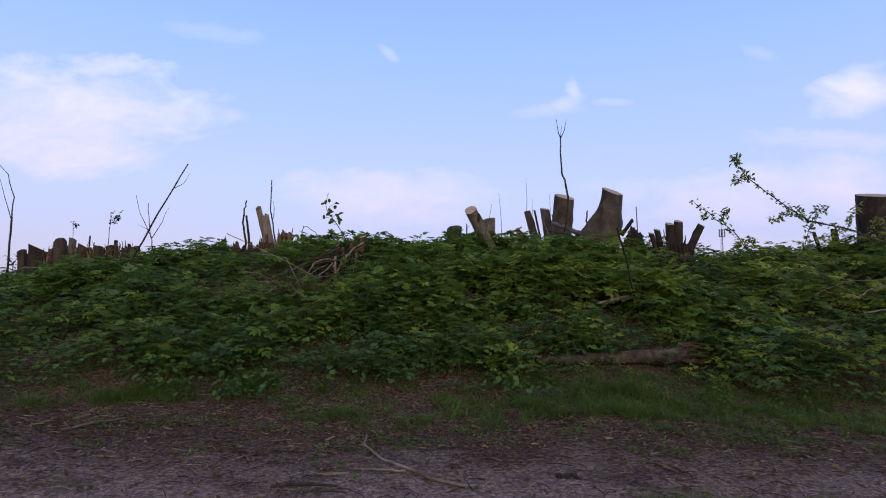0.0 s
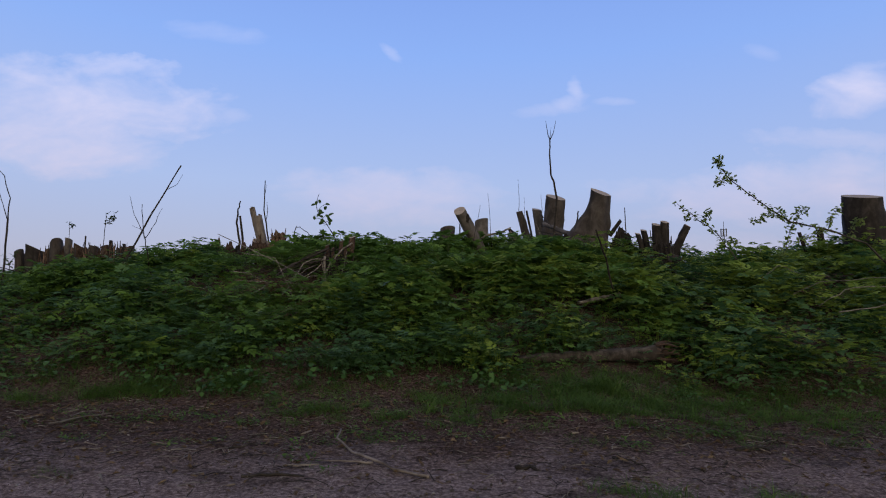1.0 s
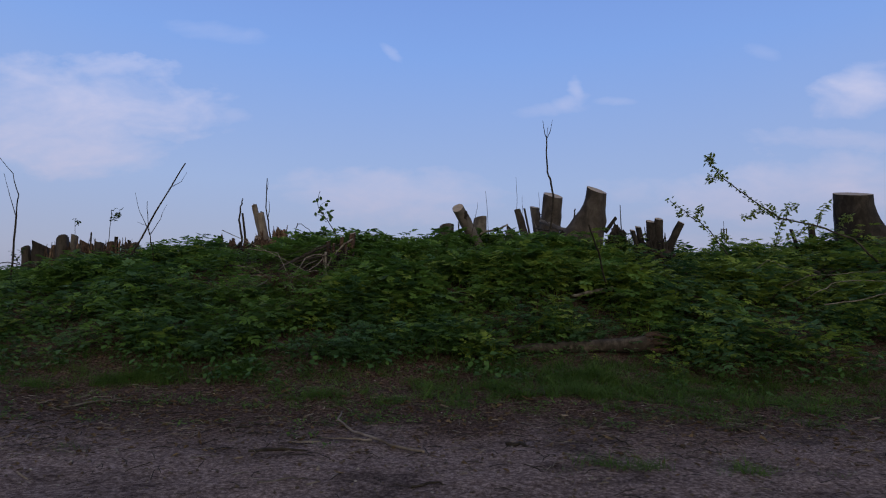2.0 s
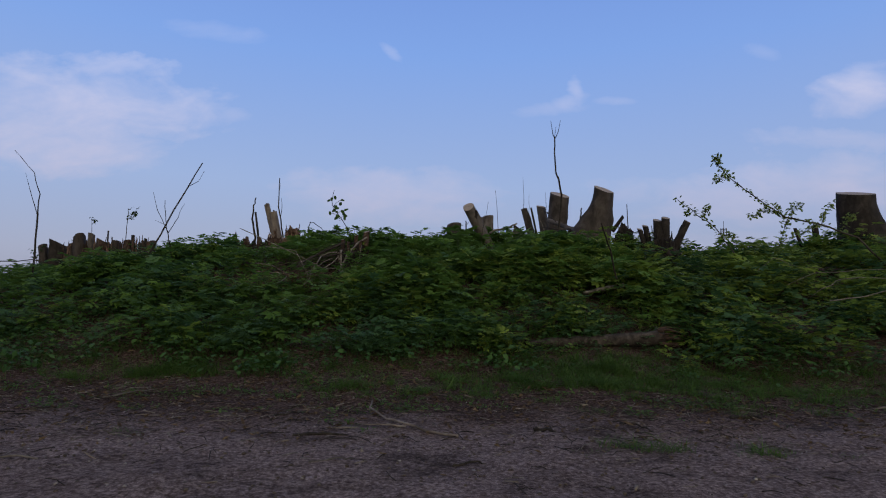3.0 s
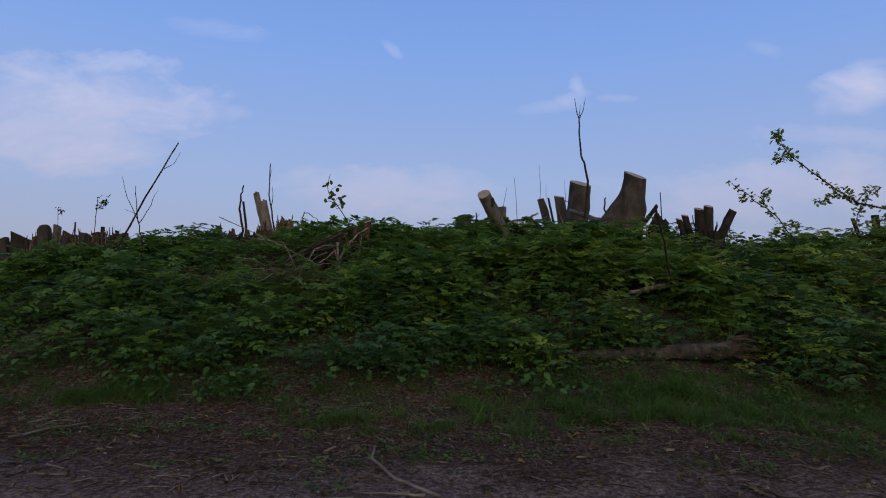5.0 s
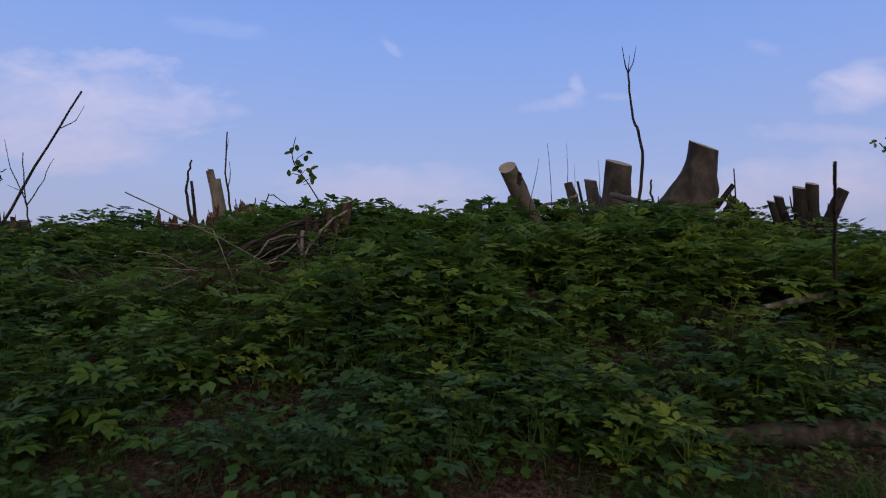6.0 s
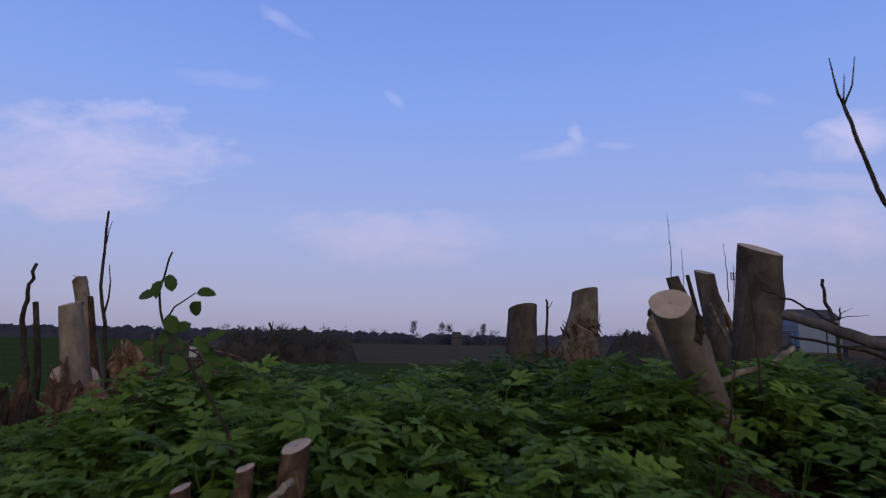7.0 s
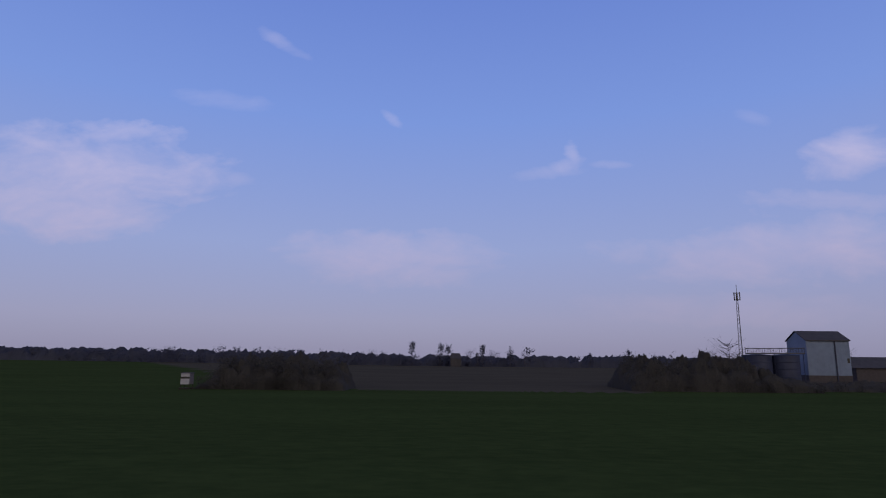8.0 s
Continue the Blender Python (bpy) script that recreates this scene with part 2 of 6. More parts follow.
M = {
    "soil": soil_material(),
    "crop": field_material("green_crop", (0.017, 0.029, 0.010), (0.042, 0.060, 0.021), 1.1, (0.6, 0.9, 1.0)),
    "tilled": field_material("tilled_field", (0.046, 0.040, 0.038), (0.070, 0.061, 0.056), 0.5, (0.2, 1.0, 1.0)),
    "weed": leaf_material("weed_leaf", (0.053, 0.098, 0.022), (0.091, 0.170, 0.033), (0.160, 0.263, 0.052), through_share=0.45),
    "weed_yellow": leaf_material("young_leaf", (0.096, 0.139, 0.027), (0.167, 0.233, 0.041), (0.269, 0.360, 0.063), through_share=0.45),
    # deeper green of low plants, also standing in for shade on the bank
    "dimmed_weed": leaf_material("dark_leaf", (0.035, 0.073, 0.030), (0.059, 0.122, 0.045), (0.097, 0.175, 0.064), through_share=0.42),
    "broad": leaf_material("broad_leaf", (0.046, 0.086, 0.032), (0.076, 0.129, 0.048), (0.121, 0.178, 0.076)),
    "ivy": leaf_material("small_round_leaf", (0.022, 0.055, 0.015), (0.040, 0.092, 0.022), (0.077, 0.140, 0.037)),
    "grass": leaf_material("grass_blade", (0.038, 0.073, 0.017), (0.070, 0.129, 0.028), (0.122, 0.192, 0.050), 0.7, 0.40),
    "sapling": leaf_material("sapling_leaf", (0.014, 0.034, 0.010), (0.028, 0.062, 0.016), (0.060, 0.100, 0.024)),
    "hawthorn": leaf_material("hawthorn_leaf", (0.117, 0.169, 0.044), (0.195, 0.260, 0.075), (0.286, 0.345, 0.117), through_share=0.5),
    "dead_leaf": leaf_material("dead_leaf", (0.040, 0.024, 0.014), (0.085, 0.055, 0.033), (0.20, 0.145, 0.095), 0.8, 0.1),
    "stem_green": plain_material("green_stalk", (0.045, 0.075, 0.022), (0.085, 0.115, 0.04), 30.0, 0.6),
    "bark": bark_material("willow_bark", (0.056, 0.047, 0.045), (0.104, 0.089, 0.085), (0.168, 0.148, 0.141), 6.0),
    "bark_pale": bark_material("pale_bark", (0.095, 0.075, 0.067), (0.165, 0.135, 0.122), (0.240, 0.205, 0.188), 6.0),
    "bark_dark": bark_material("dark_bark", (0.011, 0.009, 0.009), (0.026, 0.021, 0.020), (0.052, 0.043, 0.041)),
    "bark_brown": bark_material("brown_bark", (0.027, 0.022, 0.021), (0.052, 0.042, 0.040), (0.088, 0.075, 0.072), 6.0),
    "bark_flaky": bark_material("flaking_bark", (0.036, 0.024, 0.022), (0.092, 0.066, 0.060), (0.185, 0.145, 0.132), 24.0),
    "log_bark": bark_material("rotting_bark", (0.014, 0.010, 0.010), (0.043, 0.035, 0.031), (0.120, 0.099, 0.089), 11.0),
    "shred": bark_material("shredded_wood", (0.020, 0.012, 0.010), (0.056, 0.034, 0.027), (0.13, 0.088, 0.068), 16.0),
    "shred_pale": bark_material("torn_pale_wood", (0.050, 0.029, 0.022), (0.140, 0.085, 0.064), (0.30, 0.215, 0.165), 16.0),
    "cut": cut_wood_material(),
    "stick": bark_material("dry_stick", (0.070, 0.060, 0.053), (0.175, 0.152, 0.135), (0.31, 0.275, 0.25), 20.0),
    "stick_dark": bark_material("dark_stick", (0.012, 0.010, 0.009), (0.030, 0.024, 0.021), (0.060, 0.049, 0.042), 20.0),
    "chip": plain_material("wood_chip", (0.10, 0.075, 0.058), (0.22, 0.175, 0.135), 25.0),
    "stone": plain_material("pale_stone", (0.14, 0.12, 0.12), (0.30, 0.27, 0.26), 18.0),
    "clod": plain_material("earth_clod", (0.035, 0.026, 0.021), (0.115, 0.088, 0.075), 30.0, relief=0.004),
    # distant twigs and crowns: haze mixed into the colours, paler and bluer
    "wood_far": plain_material("hazed_twigs", (0.053, 0.048, 0.060), (0.088, 0.079, 0.094), 0.4),
    "crown_far": leaf_material("hazed_foliage", (0.048, 0.053, 0.085), (0.067, 0.072, 0.113), (0.087, 0.093, 0.138), 0.9, 0.5),
    "crown_mid": leaf_material("thicket_foliage", (0.044, 0.043, 0.053), (0.068, 0.066, 0.068), (0.101, 0.095, 0.083), 0.9, 0.5),
    "wall_blue": plain_material("pale_blue_cladding", (0.092, 0.130, 0.235), (0.122, 0.166, 0.285), 0.5, 0.55, 0.4, 0.0),
    "roof_dark": plain_material("dark_roof_sheet", (0.024, 0.023, 0.032), (0.040, 0.038, 0.050), 0.6, 0.7),
    "plinth": plain_material("red_brown_plinth", (0.036, 0.032, 0.042), (0.056, 0.048, 0.060), 1.0),
    "tank": plain_material("dark_blue_tank", (0.014, 0.019, 0.052), (0.024, 0.031, 0.078), 0.5, 0.6, 0.3),
    "steel": plain_material("grey_steel", (0.03, 0.03, 0.038), (0.06, 0.06, 0.072), 2.0, 0.5, 0.5, 0.5),
    "white_paint": plain_material("white_board", (0.24, 0.25, 0.32), (0.36, 0.37, 0.44), 2.0),
    "tan_board": plain_material("weathered_board", (0.10, 0.095, 0.11), (0.17, 0.16, 0.18), 3.0),
    "black": plain_material("flat_black", (0.006, 0.006, 0.007), (0.012, 0.012, 0.013), 3.0, 0.4),
}


# ---------------------------------------------------------------- mesh helpers
WORLD_OF = {}


def mesh_from(name, verts, faces, mats, smooth=True, indices=None):
    me = bpy.data.meshes.new(name)
    me.from_pydata([tuple(p) for p in verts], [], faces)
    for m in mats if isinstance(mats, (list, tuple)) else [mats]:
        me.materials.append(m)
    if smooth:
        me.polygons.foreach_set("use_smooth", [True] * len(me.polygons))
    if indices is not None:
        me.polygons.foreach_set("material_index", indices)
    me.update()
    return me


def mesh_from_arrays(name, verts, tris, mat, smooth=True):
    """A triangle mesh from an (n, 3) array of places and an (m, 3) array of corners."""
    me = bpy.data.meshes.new(name)
    nv, nf = len(verts), len(tris)
    me.vertices.add(nv)
    me.vertices.foreach_set("co", np.ascontiguousarray(verts, dtype=np.float32).ravel())
    me.loops.add(nf * 3)
    me.loops.foreach_set("vertex_index", np.ascontiguousarray(tris, dtype=np.int32).ravel())
    me.polygons.add(nf)
    me.polygons.foreach_set("loop_start", np.arange(0, nf * 3, 3, dtype=np.int32))
    me.polygons.foreach_set("loop_total", np.full(nf, 3, dtype=np.int32))
    if smooth:
        me.polygons.foreach_set("use_smooth", np.ones(nf, dtype=bool))
    me.materials.append(mat)
    me.update(calc_edges=True)
    me.validate()
    return me


def thing(name, at, label, category, group="", kind=""):
    ob = tagged(new(name), label, category, group, kind)
    ob.empty_display_size = 0.1
    ob.matrix_basis = Matrix.Translation(at)
    WORLD_OF[ob] = Matrix.Translation(at)
    return ob


def part(name, me, parent, world_m=None, label=""):
    """Links a mesh under a thing or a part, at a pose in the world."""
    ob = new(name, me)
    m = world_m if world_m is not None else WORLD_OF[parent]
    ob.parent = parent
    ob.matrix_basis = WORLD_OF[parent].inverted() @ m
    WORLD_OF[ob] = m
    return tagged(ob, label)


def solo(name, me, m, label, category, group="", kind=""):
    ob = tagged(new(name, me), label, category, group, kind)
    ob.matrix_basis = m
    WORLD_OF[ob] = m
    return ob


def box_geo(x0, x1, y0, y1, z0, z1):
    v = [(x, y, z) for z in (z0, z1) for y in (y0, y1) for x in (x0, x1)]
    return v, [(0, 2, 3, 1), (4, 5, 7, 6), (0, 1, 5, 4), (2, 6, 7, 3), (0, 4, 6, 2), (1, 3, 7, 5)]


def tube_geo(points, radii, sides=8, rough=0.0, seed=0, cap=True):
    """A bent round bar through the points, each with its radius."""
    rng = random.Random(seed)
    pts = [Vector(p) for p in points]
    verts, faces = [], []
    side = Vector((1, 0.3, 0.1))
    for i, p in enumerate(pts):
        a = (pts[min(i + 1, len(pts) - 1)] - pts[max(i - 1, 0)]).normalized()
        s = (side - a * side.dot(a)).normalized()
        side, t = s, a.cross(s)
        r = radii[i] if isinstance(radii, (list, tuple)) else radii
        for k in range(sides):
            w = 2 * math.pi * k / sides
            q = r * (1 + rough * rng.uniform(-1, 1))
            verts.append(p + (s * math.cos(w) + t * math.sin(w)) * q)
    for i in range(len(pts) - 1):
        for k in range(sides):
            a0, b0 = i * sides + k, i * sides + (k + 1) % sides
            faces.append((a0, b0, b0 + sides, a0 + sides))
    if cap:
        faces.append(tuple(range(sides - 1, -1, -1)))
        faces.append(tuple(range((len(pts) - 1) * sides, len(pts) * sides)))
    return verts, faces


def join_geo(pieces):
    verts, faces = [], []
    for v, f in pieces:
        n = len(verts)
        verts += list(v)
        faces += [tuple(i + n for i in face) for face in f]
    return verts, faces


def bent(points, steps=4, wobble=0.0, seed=0):
    """More points along a line, with small bends."""
    rng = random.Random(seed)
    out = []
    for i in range(len(points) - 1):
        a, b = Vector(points[i]), Vector(points[i + 1])
        for k in range(steps):
            p = a.lerp(b, k / steps)
            if out:
                p = p + Vector([rng.uniform(-wobble, wobble) for _ in range(3)])
            out.append(p)
    out.append(Vector(points[-1]))
    return out


def taper(n, r0, r1):
    return [r0 + (r1 - r0) * i / max(1, n - 1) for i in range(n)]


# ---------------------------------------------------------------- the lie of the land
BANK_Y = [3.5, 4.3, 5.0, 6.0, 7.0, 8.0, 9.0, 10.0, 12.4, 13.2, 14.3, 16.0]
BANK_Z = [0.0, 0.07, 0.25, 0.60, 0.93, 1.20, 1.36, 1.40, 1.31, 1.12, 0.55, 0.0]
CREST_X = [-12, -9.0, -6.8, -5.2, -4.3, -3.4, -2.6, -1.7, 1.0, 3.0, 4.9, 6.7, 12]
CREST_F = [0.50, 0.52, 0.61, 0.76, 0.84, 0.95, 0.97, 0.98, 1.05, 1.00, 0.91, 1.12, 1.1]
LAND_Y = [-3000, -400, -60, 20, 60, 150, 170, 300, 480, 800, 5000]
LAND_Z = [0, 0, 0, 0, -1.5, -4.05, -4.25, -3.1, -1.7, -2, -2]


def ground_z(x, y):
    x, y = np.asarray(x, float), np.asarray(y, float)
    bank = np.interp(y, BANK_Y, BANK_Z, left=0, right=0) * np.interp(x, CREST_X, CREST_F)
    lump = 0.035 * np.sin(1.9 * x + 0.7 * y) * np.sin(1.3 * y - 0.8 * x + 1.0) + 0.018 * np.sin(4.3 * x + 1.0) * np.sin(3.7 * y + 2.0)
    lump = lump * np.interp(y, [2.5, 4.5, 14, 20], [0.25, 1.0, 1.0, 0.3])
    slope = np.clip(-x, 0, 400) * 0.004 * np.clip((y - 200) / 250, 0, 1)
    return np.interp(y, LAND_Y, LAND_Z) + bank + lump + slope


def gz(x, y):
    return float(ground_z(x, y))


def build_ground():
    def axis(lo, hi, step, far):
        inner = list(np.arange(lo, hi + step / 2, step))
        out, d = [], step
        while (out[-1] if out else hi) < far:
            d = d * 1.22 if d < 8 or (out and out[-1] > 560) else 9.0
            out.append((out[-1] if out else hi) + d)
        low, d = [], step
        while (low[-1] if low else lo) > -far:
            d = d * 1.22 if d < 8 or (low and low[-1] < -560) else 9.0
            low.append((low[-1] if low else lo) - d)
        return np.array(low[::-1] + inner + out)
    xs, ys = axis(-10, 10, 0.14, 2800), axis(-3, 16, 0.12, 3200)
    gx, gy = np.meshgrid(xs, ys)
    z = ground_z(gx, gy)
    rng = np.random.RandomState(3)
    near = ((gy < 6) & (gy > -2.5) & (np.abs(gx) < 9.5))
    z = z + near * rng.normal(0, 0.006, z.shape)
    verts = np.stack([gx, gy, z], -1).reshape(-1, 3)
    nx, ny = len(xs), len(ys)
    i = np.arange((ny - 1) * nx).reshape(ny - 1, nx)[:, :-1].ravel()
    tris = np.concatenate([np.stack([i, i + 1, i + nx + 1], -1), np.stack([i, i + nx + 1, i + nx], -1)])
    me = mesh_from_arrays("ground", verts, tris, M["soil"])
    me.materials.append(M["crop"])
    me.materials.append(M["tilled"])
    mid = verts[tris].mean(1)
    idx = np.zeros(len(tris), dtype=np.int32)
    idx[mid[:, 1] > 15.2] = 1
    edge = 163.0
    brown = (mid[:, 1] > edge) & (mid[:, 1] < 560) & (mid[:, 0] > -26 - (mid[:, 1] - 163) * 0.67) & (mid[:, 0] < 46 + (mid[:, 1] - 163) * 0.6)
    idx[brown] = 2
    me.polygons.foreach_set("material_index", idx)
    solo("ground", me, Matrix(), "sandy track, overgrown earth bank and open farm fields", "ground", kind="structure")


build_ground()


# ---------------------------------------------------------------- stumps and cut stems
def stem_mesh(name, length, r0, r1, cut, seed, mat, flare=0.0, knots=2, ribs=0.06, sides=18, bend=0.0, rings=12, toe=0.0, toe_way=math.pi, toe_curve=(1.15, 1.4)):
    """Bark of a cut stem along +z and its sawn face; cut is the face's normal in the stem's own axes."""
    rng = random.Random(seed)
    ph = [rng.uniform(0, 6.28) for _ in range(6)]
    kn = [(rng.uniform(0.25, 0.9), rng.uniform(0, 6.28), rng.uniform(0.12, 0.3)) for _ in range(knots)]
    n = Vector(cut).normalized()
    verts, faces = [], []
    for i in range(rings):
        f = i / (rings - 1)
        z = f * length
        for k in range(sides):
            w = 2 * math.pi * k / sides
            r = r0 + (r1 - r0) * f + flare * max(0.0, 1 - f * 2.2) ** 2
            r *= 1 + ribs * (math.sin(2 * w + ph[0]) + 0.6 * math.sin(3 * w + ph[1] + f * 2) + 0.5 * math.sin(5 * w + ph[2]) * (1 - 0.5 * f))
            r *= 1 + 0.012 * math.sin(f * 17 + ph[3]) + rng.uniform(-0.012, 0.012)
            r += min(0.6, toe * max(0.0, 1 - f * toe_curve[0]) ** toe_curve[1]) * max(0.0, math.cos(w - toe_way)) ** 2
            for kf, kw, kr in kn:
                d = ((f - kf) * length / r0) ** 2 + (math.atan2(math.sin(w - kw), math.cos(w - kw)) / 0.5) ** 2
                r += r0 * kr * math.exp(-d * 2)
            x, y = r * math.cos(w) + bend * math.sin(f * 2.4), r * math.sin(w)
            zz = z - f ** 2 * (n.x * x + n.y * y) / max(n.z, 0.3)
            verts.append((x, y, zz))
    for i in range(rings - 1):
        for k in range(sides):
            a, b = i * sides + k, i * sides + (k + 1) % sides
            faces.append((a, b, b + sides, a + sides))
    bark = mesh_from(name, verts, faces, mat)
    top = [Vector(v) for v in verts[-sides:]]
    c = sum(top, Vector()) / sides
    cv, cf = [Vector((0, 0, 0.0))], []
    for ring, s in ((1, 0.5), (2, 0.93), (3, 1.0)):
        for p in top:
            q = (p - c) * s
            cv.append(q + Vector((0, 0, 0.0015 if s < 1 else 0)) + n * rng.uniform(-0.0012, 0.0012) * (s < 1))
    for k in range(sides):
        cf.append((0, 1 + k, 1 + (k + 1) % sides))
        for ring in range(2):
            a, b = 1 + ring * sides + k, 1 + ring * sides + (k + 1) % sides
            cf.append((a, a + sides, b + sides, b))
    return bark, mesh_from("cut_face", cv, cf, M["cut"], smooth=False), c


def along(base, top):
    base, top = Vector(base), Vector(top)
    d = (top - base).normalized()
    return Matrix.Translation(base) @ d.to_track_quat("Z", "Y").to_matrix().to_4x4(), (top - base).length


def add_stem(owner, base, top, r0, r1, seed, cut=(0, 0, 1), mat="bark", flare=0.0, name="stem", label="", toe_to=(-1, 0, 0), **more):
    m, length = along(base, top)
    foot = m.to_3x3().inverted() @ Vector(toe_to)
    more["toe_way"] = math.atan2(foot.y, foot.x)
    local = m.to_3x3().inverted() @ Vector(cut)
    bark, face, c = stem_mesh(name, length, r0, r1, local, seed, M[mat], flare, **more)
    s = part(name, bark, owner, m, label)
    part("cut_face", face, s, m @ Matrix.Translation(c), "pale sawn wood with growth rings")
    return s


def add_shards(owner, centre, n, spread, height, seed, mat="shred", name="splinter", thick=0.012):
    """Torn slivers of bark and wood standing round a stump."""
    rng = random.Random(seed)
    for i in range(n):
        w, d = rng.uniform(0, 6.28), rng.uniform(0.3, 1.0)
        b = Vector(centre) + Vector((math.cos(w) * spread * d, math.sin(w) * spread * d, -0.08))
        h = height * rng.uniform(0.4, 1.0)
        t = b + Vector((math.cos(w) * spread * 0.5 * rng.uniform(-0.2, 1), math.sin(w) * spread * 0.4, h))
        pts = bent([b, b.lerp(t, 0.6), t], 2, 0.012, seed + i)
        v, f = tube_geo(pts, taper(len(pts), thick * rng.uniform(0.8, 2.2), thick * 0.4), 5, 0.3, seed + i)
        part(name, mesh_from(name, v, f, M[mat], smooth=False), owner, Matrix())


def add_flakes(owner, base, top, r0, r1, f0, f1, n, seed, mat="shred_pale", toe=0.0):
    """Torn flakes of bark curling off the open side of a stem."""
    rng = random.Random(seed)
    base, top = Vector(base), Vector(top)
    for k in range(n):
        f = rng.uniform(f0, f1)
        w = rng.uniform(math.pi * 1.02, math.pi * 1.98)
        r = r0 + (r1 - r0) * f + toe * max(0.0, 1 - f * 1.15) ** 1.4 * max(0.0, -math.cos(w)) ** 2
        p = base.lerp(top, f) + Vector((math.cos(w) * r, math.sin(w) * r, 0))
        out, side = Vector((math.cos(w), math.sin(w), 0)), Vector((-math.sin(w), math.cos(w), 0))
        h, b, d = rng.uniform(0.04, 0.13), rng.uniform(0.008, 0.025), 0.006
        a0, a1, a2 = p - out * 0.012, p + Vector((0, 0, h * 0.55)) + out * 0.006, p + Vector((0, 0, h)) + out * rng.uniform(0.004, 0.04) + side * rng.uniform(-0.02, 0.02)
        if rng.random() < 0.4:
            a1, a2 = p - Vector((0, 0, h * 0.55)) + out * 0.006, p - Vector((0, 0, h)) + out * rng.uniform(0.01, 0.05)
        v = []
        for q, s in ((a0, 1.0), (a1, 0.8), (a2, 0.3)):
            v += [q - side * b * s, q + side * b * s, q + side * b * s + out * d, q - side * b * s + out * d]
        fc = [(i * 4 + j, i * 4 + (j + 1) % 4, i * 4 + 4 + (j + 1) % 4, i * 4 + 4 + j) for i in range(2) for j in range(4)] + [(3, 2, 1, 0), (8, 9, 10, 11)]
        part("bark_flake", mesh_from("bark_flake", v, fc, M[mat if k % 3 else "shred"], smooth=False), owner, Matrix())


def stub_lump(owner, at, r, seed, name="root_lump", mat="shred"):
    """A torn, knobbly lump of root and bark."""
    bm = bmesh.new()
    bmesh.ops.create_icosphere(bm, subdivisions=4, radius=1.0)
    rng = random.Random(seed)
    off = Vector([rng.uniform(0, 50) for _ in range(3)])
    for v in bm.verts:
        k = 0.9 + 0.5 * noise.noise(v.co * 2.2 + off) + 0.26 * noise.noise(Vector((v.co.x * 8, v.co.y * 8, v.co.z * 2.0)) + off) + 0.09 * noise.noise(v.co * 14 + off)
        v.co = Vector((v.co.x * r[0], v.co.y * r[1], v.co.z * r[2])) * k
    me = bpy.data.meshes.new(name)
    bm.to_mesh(me)
    bm.free()
    me.materials.append(M[mat])
    part(name, me, owner, Matrix.Translation(at))


STUMPS = "cut willow stumps on the bank"


